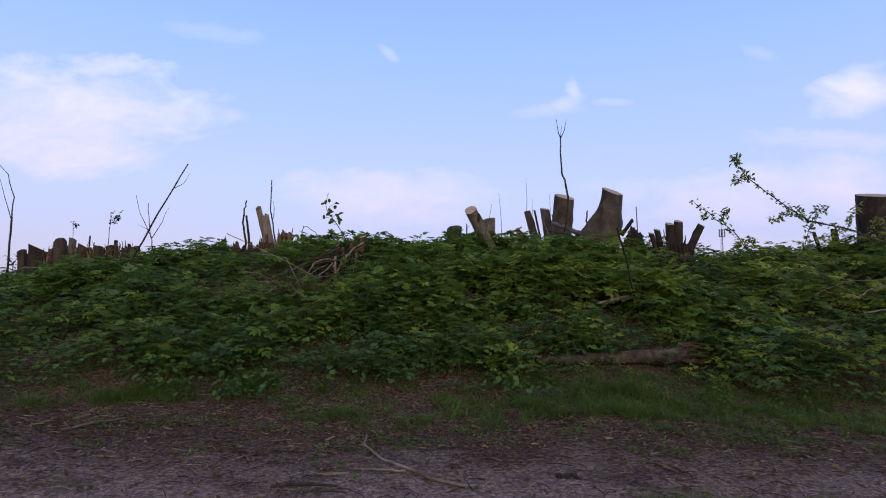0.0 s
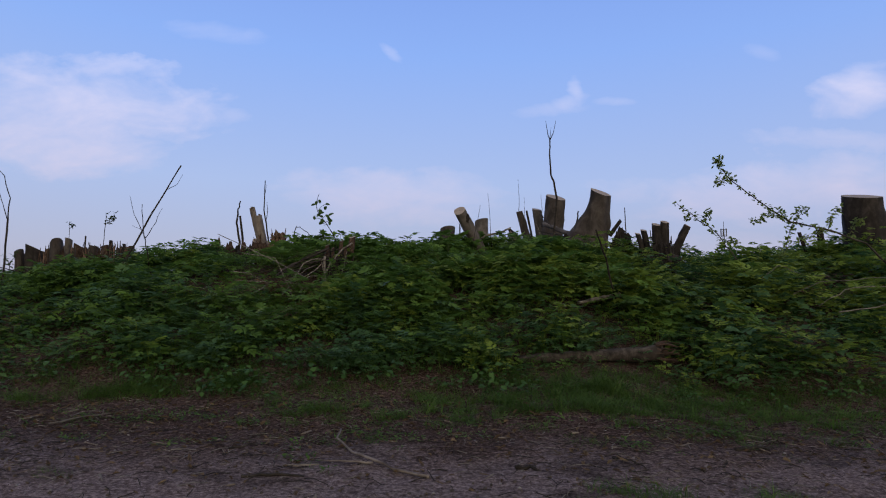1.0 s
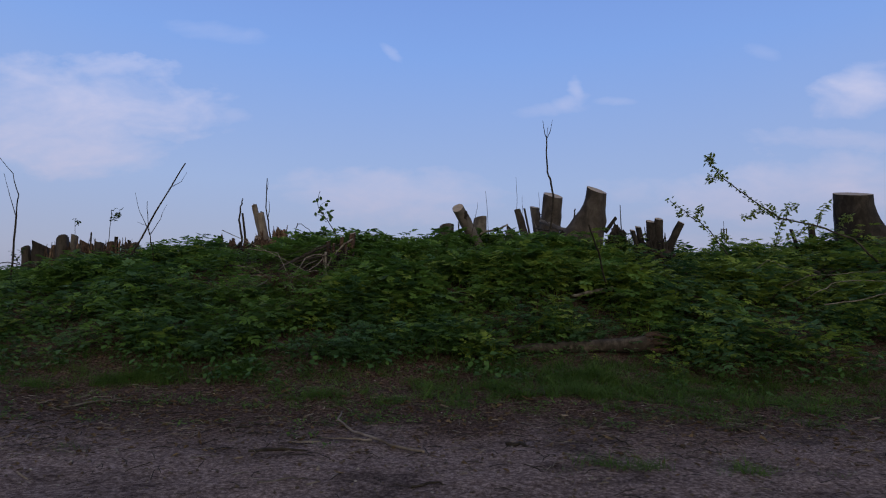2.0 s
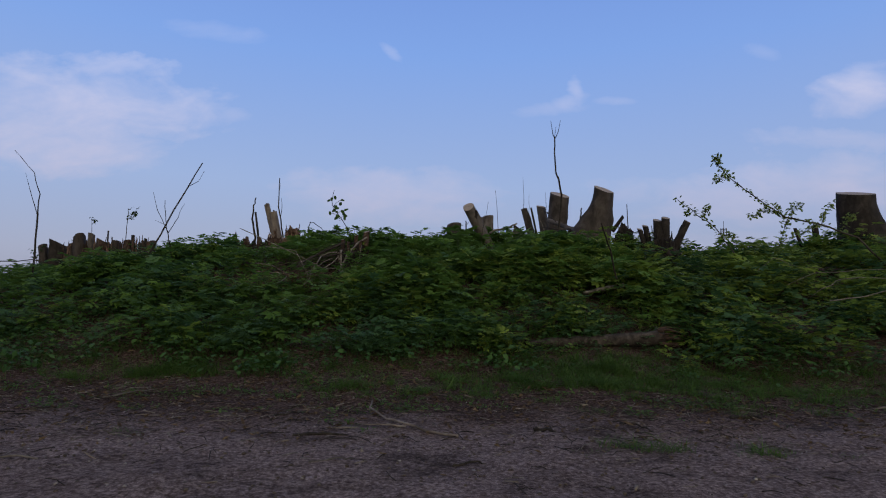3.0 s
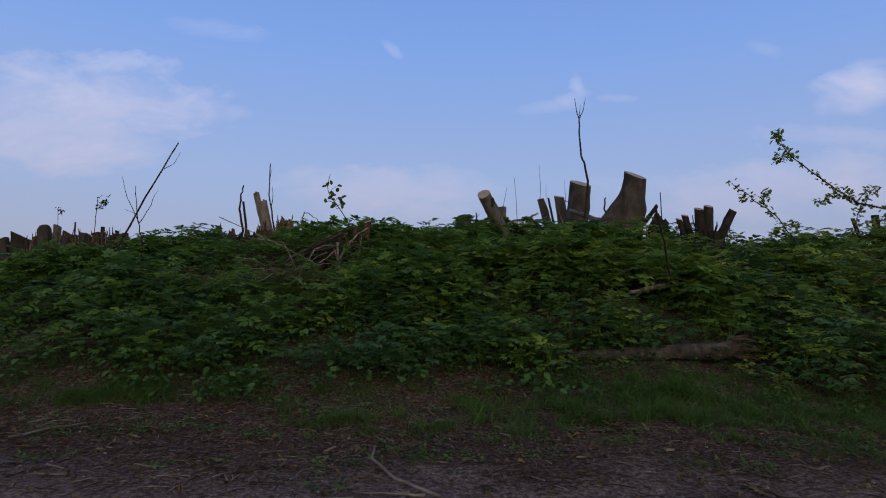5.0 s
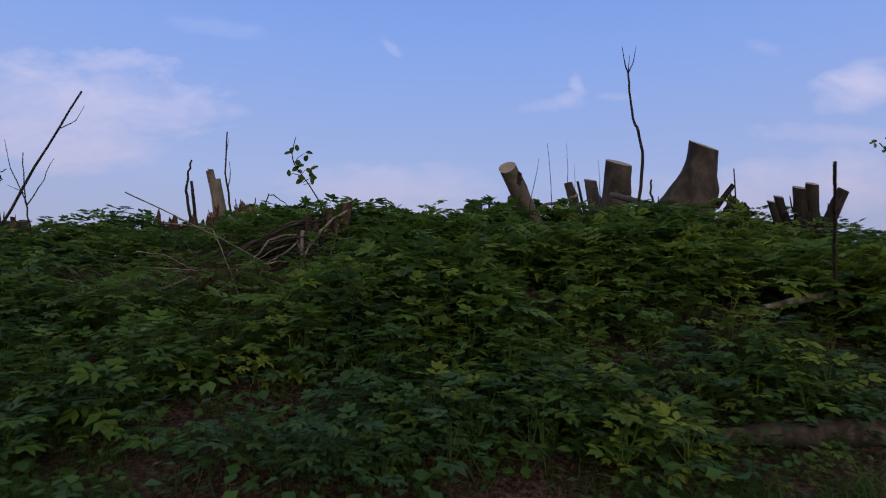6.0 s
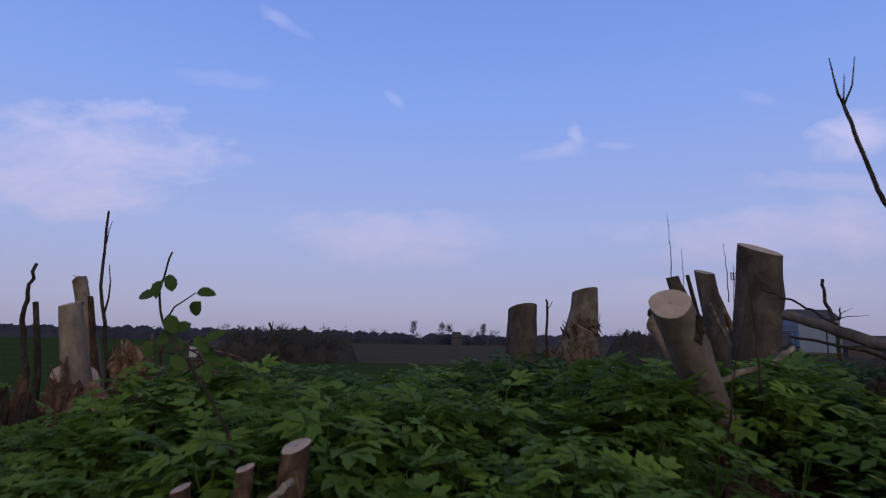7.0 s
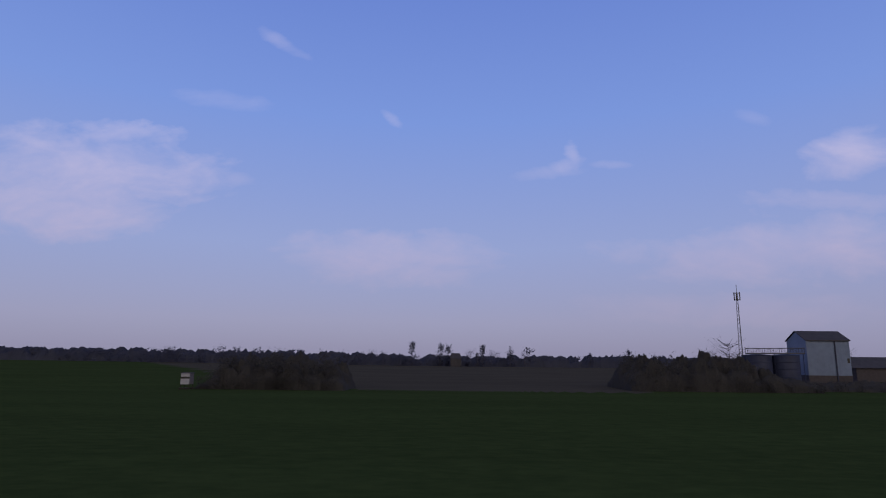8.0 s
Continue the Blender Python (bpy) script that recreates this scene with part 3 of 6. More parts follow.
def build_stumps():
    # leaning stump near the crest
    o = thing("leaning_stump", (0.78, 9.08, 1.45), "leaning sawn willow stem with pale round cut face among the weeds", "tree stump", STUMPS)
    add_stem(o, (0.80, 9.12, 1.40), (0.350, 8.66, 2.17), 0.102, 0.094, 11, (-0.40, -0.62, 0.67), flare=0.03, knots=2)
    line = bent([(0.70, 9.02, 1.78), (0.80, 9.0, 1.84), (0.93, 9.05, 1.866), (1.076, 9.1, 1.915), (1.175, 9.15, 1.975)], 3, 0.006, 12)
    v, f = tube_geo(line, taper(len(line), 0.019, 0.014), 8, 0.10, 12)
    part("side_branch", mesh_from("side_branch", v, f, M["stick"]), o, Matrix())
    add_shards(o, (0.72, 8.96, 1.55), 6, 0.05, 0.22, 13, "bark_pale")
    # dark lump in place of a torn hollow and knot beside the cut
    stub_lump(o, (0.475, 8.66, 2.06), (0.030, 0.035, 0.075), 14, mat="bark_dark")
    # two stems at the far edge of the bank
    o = thing("cut_stump", (0.10, 12.63, 1.45), "short brown sawn willow stump standing in weeds", "tree stump", STUMPS)
    add_stem(o, (0.11, 12.76, 1.40), (0.150, 12.77, 2.37), 0.195, 0.164, 21, (-0.12, 0.22, 1), "bark_brown", flare=0.03, ribs=0.04, rings=16)
    o = thing("flared_stump", (0.86, 12.87, 1.42), "pale sawn stump with torn bark round its broad foot", "tree stump", STUMPS)
    add_stem(o, (0.84, 13.0, 1.30), (0.918, 13.0, 2.585), 0.19, 0.142, 22, (-0.12, 0.22, 1), flare=0.10, ribs=0.06, rings=24, toe=0.44, sides=26)
    add_stem(o, (0.832, 12.995, 1.28), (0.89, 12.995, 2.16), 0.225, 0.160, 122, (0.5, -0.2, 1), "bark_flaky", flare=0.12, ribs=0.09, rings=26, sides=36, knots=9, toe=0.44, name="torn_bark")
    add_flakes(o, (0.84, 13.0, 1.30), (0.918, 13.0, 2.585), 0.225, 0.155, 0.10, 0.72, 150, 26, mat="bark_flaky", toe=0.44)
    stub_lump(o, (0.42, 12.72, 1.62), (0.16, 0.12, 0.24), 24)
    stub_lump(o, (0.30, 12.60, 1.52), (0.14, 0.11, 0.18), 27)
    stub_lump(o, (1.16, 12.72, 1.60), (0.17, 0.13, 0.20), 25)
    # many-stemmed stool
    o = thing("coppice_stool", (2.0, 11.85, 1.45), "many-stemmed willow stool sawn off at uneven heights", "tree stump", STUMPS)
    add_stem(o, (2.20, 11.75, 1.30), (2.36, 11.74, 2.915), 0.215, 0.196, 31, (0.20, -0.40, 1), "bark_brown", flare=0.05, ribs=0.04, name="thick_stem", rings=16)
    add_stem(o, (2.28, 12.32, 1.30), (2.05, 12.33, 2.75), 0.120, 0.096, 32, (0.1, -0.32, 1), flare=0.02)
    add_stem(o, (2.07, 12.22, 1.30), (1.67, 12.22, 2.68), 0.115, 0.066, 33, (-0.2, 0, 1), "bark_brown", rings=16)
    add_stem(o, (2.08, 12.15, 1.4), (1.82, 12.2, 2.70), 0.026, 0.02, 34, (0, 0, 1), "stick_dark", name="thin_stem", sides=8)
    add_stem(o, (2.10, 12.25, 1.36), (1.52, 12.47, 2.22), 0.15, 0.085, 35, (-0.5, 0.6, 0.4), "bark_pale", name="split_branch", ribs=0.08, rings=16)
    add_stem(o, (1.95, 12.25, 1.86), (1.485, 12.46, 2.32), 0.042, 0.04, 39, (-0.8, 0.5, 0.3), "bark_dark", name="side_branch", sides=10)
    add_stem(o, (2.46, 12.1, 1.4), (2.22, 12.4, 2.50), 0.06, 0.022, 36, (-0.3, 0, 1), "shred_pale", name="split_branch")
    add_stem(o, (2.40, 12.0, 1.4), (2.02, 12.15, 2.40), 0.022, 0.014, 37, (-0.3, 0, 1), "stick", name="thin_stem", sides=8)
    add_shards(o, (2.0, 11.62, 1.55), 10, 0.35, 0.4, 38)
    for k, (b, t) in enumerate((((1.66, 12.22, 2.62), (1.64, 12.22, 3.38)), ((1.76, 12.2, 2.3), (1.77, 12.2, 2.98)), ((2.10, 11.9, 2.4), (2.08, 11.9, 3.0)))):
        pts = bent([b, Vector(b).lerp(Vector(t), 0.5) + Vector((0.012, 0, 0)), t], 4, 0.006, 60 + k)
        v, f = tube_geo(pts, taper(len(pts), 0.006, 0.002), 5)
        part("whip", mesh_from("whip", v, f, M["stick_dark"]), o, Matrix())
    # big flared stump
    o = thing("fluted_stump", (2.6, 9.5, 1.4), "large fluted willow stump with slanting sawn top", "tree stump", STUMPS)
    add_stem(o, (2.60, 9.52, 1.30), (2.70, 9.46, 2.62), 0.185, 0.165, 41, (0.34, -0.45, 1), "bark_brown", flare=0.06, ribs=0.085, name="thick_stem", rings=24, knots=4, toe=0.95, toe_curve=(1.1, 1.75), sides=34)
    add_stem(o, (2.85, 9.5, 1.9), (3.02, 9.45, 2.15), 0.035, 0.03, 43, (1, 0, 0.6), "bark_dark", name="side_branch", sides=10)
    stub_lump(o, (2.10, 9.42, 1.60), (0.22, 0.14, 0.30), 44, mat="bark_dark")
    stub_lump(o, (1.84, 9.36, 1.58), (0.17, 0.12, 0.30), 144, mat="bark_dark")
    stub_lump(o, (3.02, 9.45, 1.62), (0.17, 0.14, 0.36), 45, mat="bark_dark")
    stub_lump(o, (3.13, 9.42, 1.58), (0.10, 0.10, 0.32), 145, mat="bark_dark")
    add_shards(o, (2.2, 9.35, 1.6), 12, 0.30, 0.3, 46, "bark_dark")
    # cluster of dark stems
    o = thing("coppice_stool", (3.45, 8.7, 1.25), "dark clump of sawn stems leaning apart from one foot", "tree stump", STUMPS)
    for k, (b, t, r) in enumerate((((3.38, 8.7, 1.2), (3.34, 8.7, 2.0), 0.064), ((3.46, 8.72, 1.2), (3.475, 8.7, 2.04), 0.062),
                                   ((3.44, 8.74, 1.2), (3.86, 8.8, 2.0), 0.052), ((3.32, 8.75, 1.2), (3.185, 8.8, 1.92), 0.042),
                                   ((3.28, 8.75, 1.2), (3.08, 8.75, 1.86), 0.034))):
        add_stem(o, b, t, r * 1.25, r, 50 + k, (0.1 if k != 2 else 0.5, -0.42, 1), "bark_dark", sides=14)
    stub_lump(o, (3.44, 8.66, 1.46), (0.21, 0.16, 0.24), 56, mat="bark_dark")
    stub_lump(o, (3.20, 8.72, 1.44), (0.15, 0.12, 0.28), 156, mat="bark_dark")
    add_shards(o, (3.5, 8.75, 1.5), 10, 0.28, 0.5, 57, "bark_dark")
    # large stump at the end of the bank
    o = thing("broad_stump", (7.1, 9.5, 1.4), "broad dark old stump with a level sawn top", "tree stump", STUMPS)
    add_stem(o, (7.10, 9.55, 1.3), (7.01, 9.5, 2.61), 0.33, 0.295, 61, (-0.03, -0.25, 1), "bark_dark", flare=0.12, ribs=0.06, toe=0.55, toe_to=(1, 0, 0), name="thick_stem", sides=26, rings=16, knots=3)
    add_shards(o, (6.7, 9.3, 1.6), 12, 0.5, 0.45, 62, "bark_dark")
    add_stem(o, (6.30, 9.4, 1.45), (6.18, 9.3, 2.02), 0.06, 0.05, 63, (0, 0, 1), "bark_dark")
    add_stem(o, (6.02, 9.3, 1.45), (5.85, 9.3, 1.97), 0.032, 0.028, 64, (0, 0, 1), "bark_dark", name="thin_stem")
    # pair of pale stems with torn foot
    o = thing("double_stump", (-3.0, 9.7, 1.3), "pale sawn stem with torn bark foot and a thinner broken stem", "tree stump", STUMPS)
    add_stem(o, (-2.85, 9.56, 1.30), (-3.018, 9.55, 2.178), 0.100, 0.064, 71, (-0.20, -0.24, 1), "bark_pale", flare=0.02, ribs=0.03)
    add_shards(o, (-3.018, 9.60, 2.23), 4, 0.035, 0.07, 70, "shred_pale", thick=0.006)
    add_stem(o, (-2.86, 9.6, 1.20), (-2.95, 9.6, 1.74), 0.165, 0.112, 171, (0.3, -0.5, 1), "shred", name="torn_bark", ribs=0.12, rings=18, sides=26, knots=5)
    add_stem(o, (-3.00, 10.06, 1.3), (-3.29, 10.05, 2.38), 0.060, 0.050, 72, (-0.4, 0, 1), "bark_pale", name="broken_stem")
    add_shards(o, (-3.29, 10.05, 2.42), 9, 0.05, 0.06, 78, "shred_pale", thick=0.008)
    add_stem(o, (-3.03, 9.95, 1.6), (-3.11, 9.9, 2.25), 0.03, 0.02, 73, (0.2, 0, 1), "shred", name="sliver", sides=7)
    stub_lump(o, (-2.78, 9.47, 1.52), (0.15, 0.11, 0.16), 174, mat="shred_pale")
    stub_lump(o, (-2.93, 9.45, 1.55), (0.13, 0.10, 0.17), 176)
    add_flakes(o, (-2.85, 9.56, 1.30), (-3.018, 9.55, 2.178), 0.14, 0.10, 0.2, 0.55, 22, 79)
    add_shards(o, (-2.80, 9.46, 1.50), 7, 0.10, 0.10, 75, "shred_pale")
    o = thing("torn_stump", (-2.80, 10.0, 1.3), "short stump of torn reddish shredded wood", "tree stump", STUMPS)
    add_stem(o, (-2.73, 9.85, 1.2), (-2.74, 9.85, 1.66), 0.13, 0.10, 76, (0.3, -0.3, 1), "shred_pale", ribs=0.1)
    stub_lump(o, (-2.74, 9.83, 1.76), (0.135, 0.125, 0.17), 177, mat="shred_pale")
    stub_lump(o, (-2.68, 9.77, 1.62), (0.12, 0.10, 0.14), 178, mat="shred")
    add_shards(o, (-2.74, 9.80, 1.90), 40, 0.085, 0.11, 77, "shred_pale", thick=0.005)
    add_flakes(o, (-2.73, 9.85, 1.5), (-2.74, 9.85, 1.92), 0.14, 0.12, 0.0, 1.0, 36, 179)
    o = thing("torn_stub", (-2.3, 12.6, 1.2), "small torn brown stub among the weeds", "tree stump", STUMPS)
    stub_lump(o, (-2.3, 12.6, 1.42), (0.10, 0.08, 0.14), 97, mat="shred_pale")
    add_shards(o, (-2.3, 12.58, 1.40), 8, 0.06, 0.16, 98, "shred_pale")
    o = thing("dead_stalks", (-2.45, 10.25, 1.4), "bundle of bent dry stalks lying by a torn stump", "dead stalks")
    rng = random.Random(33)
    for k in range(22):
        b = Vector((-2.62 + rng.uniform(-0.12, 0.15), 10.2 + rng.uniform(-0.2, 0.2), 1.42))
        m = b + Vector((rng.uniform(0.05, 0.25), rng.uniform(-0.1, 0.1), rng.uniform(0.28, 0.50)))
        t = m + Vector((rng.uniform(0.12, 0.35), rng.uniform(-0.15, 0.15), rng.uniform(-0.28, -0.05)))
        ln = bent([b, m, t], 3, 0.01, 500 + k)
        v, f = tube_geo(ln, taper(len(ln), 0.006, 0.003), 5, 0.1, k)
        part("stalk", mesh_from("stalk", v, f, M["stick" if k % 2 else "shred_pale"]), o, Matrix())
    # row of short poles at the low end of the bank
    rng = random.Random(5)
    o = thing("coppice_hedge", (-5.4, 8.7, 1.0), "row of close-set dark sawn poles of a felled hedge", "tree stump", STUMPS)
    def hedge_at(f):
        return -6.93 + 2.36 * f, 9.5 - 0.9 * f
    stubs = ((0.02, 0.070, 1.52, -0.10, -0.5, "bark_brown"), (0.13, 0.108, 1.58, -0.04, 0.4, "bark_dark"), (0.235, 0.060, 1.54, 0.02, -0.3, "shred"), (0.335, 0.100, 1.68, -0.05, -0.35, "bark_brown"),
             (0.425, 0.056, 1.71, 0.0, 0.2, "bark"), (0.50, 0.070, 1.60, 0.03, 0.5, "shred"), (0.59, 0.013, 1.74, 0.01, 0.0, "bark_dark"), (0.66, 0.060, 1.57, 0.0, 0.2, "bark_brown"),
             (0.735, 0.048, 1.58, 0.02, -0.3, "shred"), (0.80, 0.024, 1.66, 0.0, 0.0, "bark_dark"), (0.87, 0.050, 1.53, 0.0, 0.3, "bark_brown"), (0.945, 0.040, 1.54, 0.02, -0.2, "shred"))
    for k, (f, r, top, lean, slant, mat) in enumerate(stubs):
        x, y = hedge_at(f)
        y += rng.uniform(-0.04, 0.04)
        add_stem(o, (x, y, 0.85), (x + lean, y, top), r * 1.15, r, 900 + k, (slant, 0.25, 1), mat, name="pole", sides=14, rings=10, ribs=0.13, knots=3)
    for k in range(36):
        f = rng.uniform(0.0, 1.0)
        x, y = hedge_at(f)
        top = (1.45 + 0.16 * min(1.0, f * 2.5) - 0.08 * max(0.0, f - 0.6)) + rng.uniform(-0.12, 0.03)
        r = rng.uniform(0.02, 0.045)
        add_stem(o, (x, y + 0.12, 0.85), (x + rng.uniform(-0.16, 0.02), y + 0.12, top), r * 1.2, r, 940 + k, (rng.uniform(-0.7, 0.7), 0.25, 1), ("bark_dark", "shred", "bark_brown")[k % 3], name="pole", sides=9, rings=6, ribs=0.15)
    for k, f in enumerate((0.04, 0.20, 0.25, 0.30, 0.41, 0.47, 0.50, 0.54, 0.63, 0.67, 0.71, 0.84, 0.89, 0.93)):
        x, y = hedge_at(f)
        add_shards(o, (x, y - 0.03, 1.28 + 0.10 * min(1.0, f * 2.5)), 5, 0.06, 0.36, 80 + 9 * k, ("bark_brown", "shred", "shred_pale")[k % 3], thick=0.009)
    # scraps on the skyline beside the pale stems
    o = thing("root_scraps", (-3.6, 9.4, 1.3), "dark scraps of torn roots lying on the bank", "tree stump", STUMPS)
    for k in range(7):
        stub_lump(o, (-3.72 + k * 0.10, 9.4 + 0.05 * (k % 3), 1.38 + 0.06 * (k % 2)), (0.085, 0.07, 0.26), 90 + k, "root_lump", ("bark_dark", "shred")[k % 2])


build_stumps()


# ---------------------------------------------------------------- sticks, whips and logs
def stick_thing(name, pts, r0, r1, label, mat="stick_dark", seed=0, wobble=0.012, steps=4, branches=(), group="", category="stick"):
    """A stick through the given places, rooted in or lying on the ground, with side twigs as parts."""
    o = thing(name, pts[0], label, category, group)
    line = bent(pts, steps, wobble, seed)
    v, f = tube_geo(line, taper(len(line), r0, r1), 7, 0.08, seed)
    part("main_stem", mesh_from("main_stem", v, f, M[mat]), o, Matrix())
    for k, (bp, br) in enumerate(branches):
        ln = bent(bp, 3, wobble * 0.7, seed + 7 * k + 1)
        v, f = tube_geo(ln, taper(len(ln), br, br * 0.35), 5, 0.08, seed + k)
        part("twig", mesh_from("twig", v, f, M[mat]), o, Matrix())
    return o


def build_sticks():
    g = "bare shoots standing on the bank"
    stick_thing("forked_shoot", [(1.88, 9.28, 1.45), (1.90, 9.29, 1.95), (1.945, 9.30, 2.50), (1.905, 9.33, 2.75), (1.855, 9.36, 2.90), (1.865, 9.5, 3.25), (1.89, 9.64, 3.54)],
                0.020, 0.011, "tall thin bare shoot forking in three at its tip", seed=1, wobble=0.006,
                branches=[([(1.89, 9.64, 3.54), (1.85, 9.64, 3.66), (1.82, 9.64, 3.87)], 0.010), ([(1.89, 9.64, 3.54), (1.95, 9.64, 3.68), (1.99, 9.64, 3.88)], 0.008),
                          ([(1.89, 9.64, 3.55), (1.91, 9.64, 3.76)], 0.006)], group=g)
    stick_thing("leaning_rod", [(-4.40, 7.8, 1.0), (-4.31, 7.8, 1.2), (-3.93, 7.8, 1.95), (-3.55, 7.8, 2.64)], 0.016, 0.008, "straight dark rod leaning out of the weeds", seed=2,
                wobble=0.005, branches=[([(-3.72, 7.8, 2.30), (-3.60, 7.82, 2.38), (-3.53, 7.82, 2.52)], 0.005)], group=g)
    stick_thing("bent_shoot", [(-5.72, 7.5, 0.85), (-5.72, 7.5, 1.1), (-5.71, 7.5, 1.84)], 0.016, 0.011, "tall thin bare shoot bending over at its tip", seed=3, wobble=0.006,
                branches=[([(-5.71, 7.5, 1.84), (-5.70, 7.5, 2.1), (-5.80, 7.5, 2.4), (-6.10, 7.5, 2.73)], 0.009), ([(-5.72, 7.5, 1.82), (-5.82, 7.5, 2.1), (-5.92, 7.5, 2.4)], 0.006)], group=g)
    stick_thing("bare_shoot", [(-2.90, 9.85, 1.4), (-2.92, 9.85, 1.82), (-3.02, 9.85, 2.31), (-3.012, 9.85, 2.83)], 0.016, 0.008, "slender dark bare shoot beside sawn stems", seed=4,
                wobble=0.006, branches=[([(-2.98, 9.85, 2.1), (-2.95, 9.85, 2.3), (-2.97, 9.85, 2.46)], 0.008), ([(-3.018, 9.85, 2.55), (-2.98, 9.85, 2.76)], 0.005)], group=g)
    stick_thing("bare_shoot", [(-3.36, 9.74, 1.3), (-3.38, 9.74, 1.75), (-3.44, 9.74, 2.08), (-3.44, 9.74, 2.26), (-3.39, 9.74, 2.45)], 0.022, 0.010, "crooked dark broken shoot beside sawn stems", seed=5, group=g)
    stick_thing("bare_shoot", [(-3.32, 9.8, 1.3), (-3.35, 9.8, 1.8), (-3.41, 9.8, 2.20)], 0.022, 0.018, "short straight broken shoot beside sawn stems", seed=6, wobble=0.005, group=g)
    stick_thing("bare_shoot", [(-2.60, 13.18, 1.20), (-2.70, 13.18, 1.52), (-2.80, 13.18, 1.94), (-2.883, 13.18, 2.167)], 0.020, 0.014, "single crooked shoot with a pale broken tip", seed=7,
                branches=[([(-2.845, 13.18, 2.08), (-2.835, 13.18, 2.19)], 0.010)], group=g)
    stick_thing("bare_shoot", [(0.42, 12.7, 1.4), (0.41, 12.7, 2.0), (0.43, 12.7, 2.36), (0.41, 12.7, 2.46)], 0.017, 0.012, "thin broken shoot standing between two stumps", seed=8,
                branches=[([(0.43, 12.7, 2.36), (0.48, 12.7, 2.44)], 0.008)], group=g)
    stick_thing("bare_shoot", [(2.08, 6.16, 0.5), (1.993, 6.055, 0.83), (1.815, 5.76, 1.27), (1.649, 5.48, 1.537)], 0.012, 0.008, "dark thin stick standing in the weeds", "stick_dark", seed=9, wobble=0.006, group=g)
    stick_thing("bare_shoot", [(3.19, 9.73, 1.3), (3.19, 9.73, 1.8), (3.17, 9.73, 2.41)], 0.012, 0.007, "thin upright shoot beside a fluted stump", seed=10, wobble=0.005, group=g)
    stick_thing("branched_shoot", [(-3.92, 7.9, 1.0), (-4.02, 7.9, 1.45), (-4.08, 7.9, 1.72), (-4.12, 7.9, 2.1)], 0.009, 0.004, "thin branched bare shoot behind a leaning rod", seed=12, wobble=0.01,
                branches=[([(-4.05, 7.9, 1.62), (-4.22, 7.9, 1.95), (-4.30, 7.9, 2.22)], 0.006), ([(-4.05, 7.9, 1.62), (-3.92, 7.9, 1.85), (-3.83, 7.9, 2.05)], 0.006),
                          ([(-4.08, 7.9, 1.72), (-4.25, 7.9, 1.80)], 0.004)], group=g)
    stick_thing("broken_shoot", [(2.80, 11.26, 1.3), (2.76, 11.26, 1.9), (2.72, 11.27, 2.225), (2.70, 11.33, 2.38), (2.747, 11.41, 2.585)], 0.020, 0.014, "short broken shoot behind a fallen pole", seed=13,
                branches=[([(2.725, 11.27, 2.20), (2.79, 11.28, 2.235), (2.815, 11.30, 2.325)], 0.013), ([(2.76, 11.27, 2.22), (2.88, 11.25, 2.245), (3.02, 11.23, 2.25)], 0.005), ([(2.79, 11.28, 2.26), (2.90, 11.27, 2.32)], 0.004)], group=g)
    for k, (b, m, t) in enumerate((((0.88, 8.9, 1.3), (0.84, 8.86, 1.9), (0.79, 8.84, 2.47)), ((0.52, 8.6, 1.3), (0.58, 8.58, 1.8), (0.66, 8.55, 2.24)))):
        stick_thing("thin_whip", [b, m, t], 0.006, 0.002, "hair-thin bare whip beside a leaning stump", seed=90 + k, wobble=0.006, group=g)
    stick_thing("arched_stem", [(-2.37, 9.4, 1.35), (-2.355, 9.4, 1.84), (-2.33, 9.4, 1.985), (-2.26, 9.4, 1.97), (-2.157, 9.4, 1.905), (-2.06, 9.4, 1.82), (-2.0, 9.4, 1.70)], 0.008, 0.004, "dead stem arching over the weeds", seed=14, group=g)
    stick_thing("arched_stem", [(-6.6, 7.0, 0.75), (-6.2, 7.0, 1.08), (-5.4, 7.0, 1.16), (-4.7, 7.0, 1.02)], 0.009, 0.005, "long thin dead stem arching over the weeds", seed=16, group=g)
    stick_thing("bramble_stem", [(4.2, 6.15, 0.8), (4.5, 6.15, 1.00), (4.9, 6.15, 1.03), (5.4, 6.15, 1.01)], 0.005, 0.003, "pale thin dead stem lying over weeds", "stick", seed=17)
    stick_thing("bramble_stem", [(4.1, 5.65, 0.76), (4.5, 5.65, 0.82), (5.2, 5.65, 0.99)], 0.007, 0.004, "pale thin dead stem lying over weeds", "stick", seed=18)
    stick_thing("bramble_stem", [(3.9, 6.3, 0.90), (4.3, 6.25, 1.08), (4.8, 6.2, 1.12), (5.3, 6.2, 1.14)], 0.004, 0.002, "hair-thin dead stem lying over weeds", "stick", seed=118)
    stick_thing("bramble_stem", [(3.7, 6.6, 1.0), (4.0, 6.55, 1.28), (4.25, 6.5, 1.16), (4.6, 6.5, 1.14)], 0.004, 0.002, "hair-thin dead stem arching over weeds", "stick", seed=119)
    # poles and logs lying about
    stick_thing("fallen_pole", [(1.93, 10.60, 2.22), (2.05, 10.35, 2.13), (2.17, 10.10, 2.045), (2.35, 9.75, 1.92), (2.52, 9.50, 1.78)], 0.040, 0.044, "smooth grey pole lying across the stumps", "bark", seed=20, wobble=0.01, category="log")
    stick_thing("fallen_branch", [(1.80, 10.30, 2.045), (1.97, 10.0, 1.985), (2.3, 9.6, 1.85)], 0.009, 0.014, "thin fallen branch lying across the stumps", "stick_dark", seed=21, category="log")
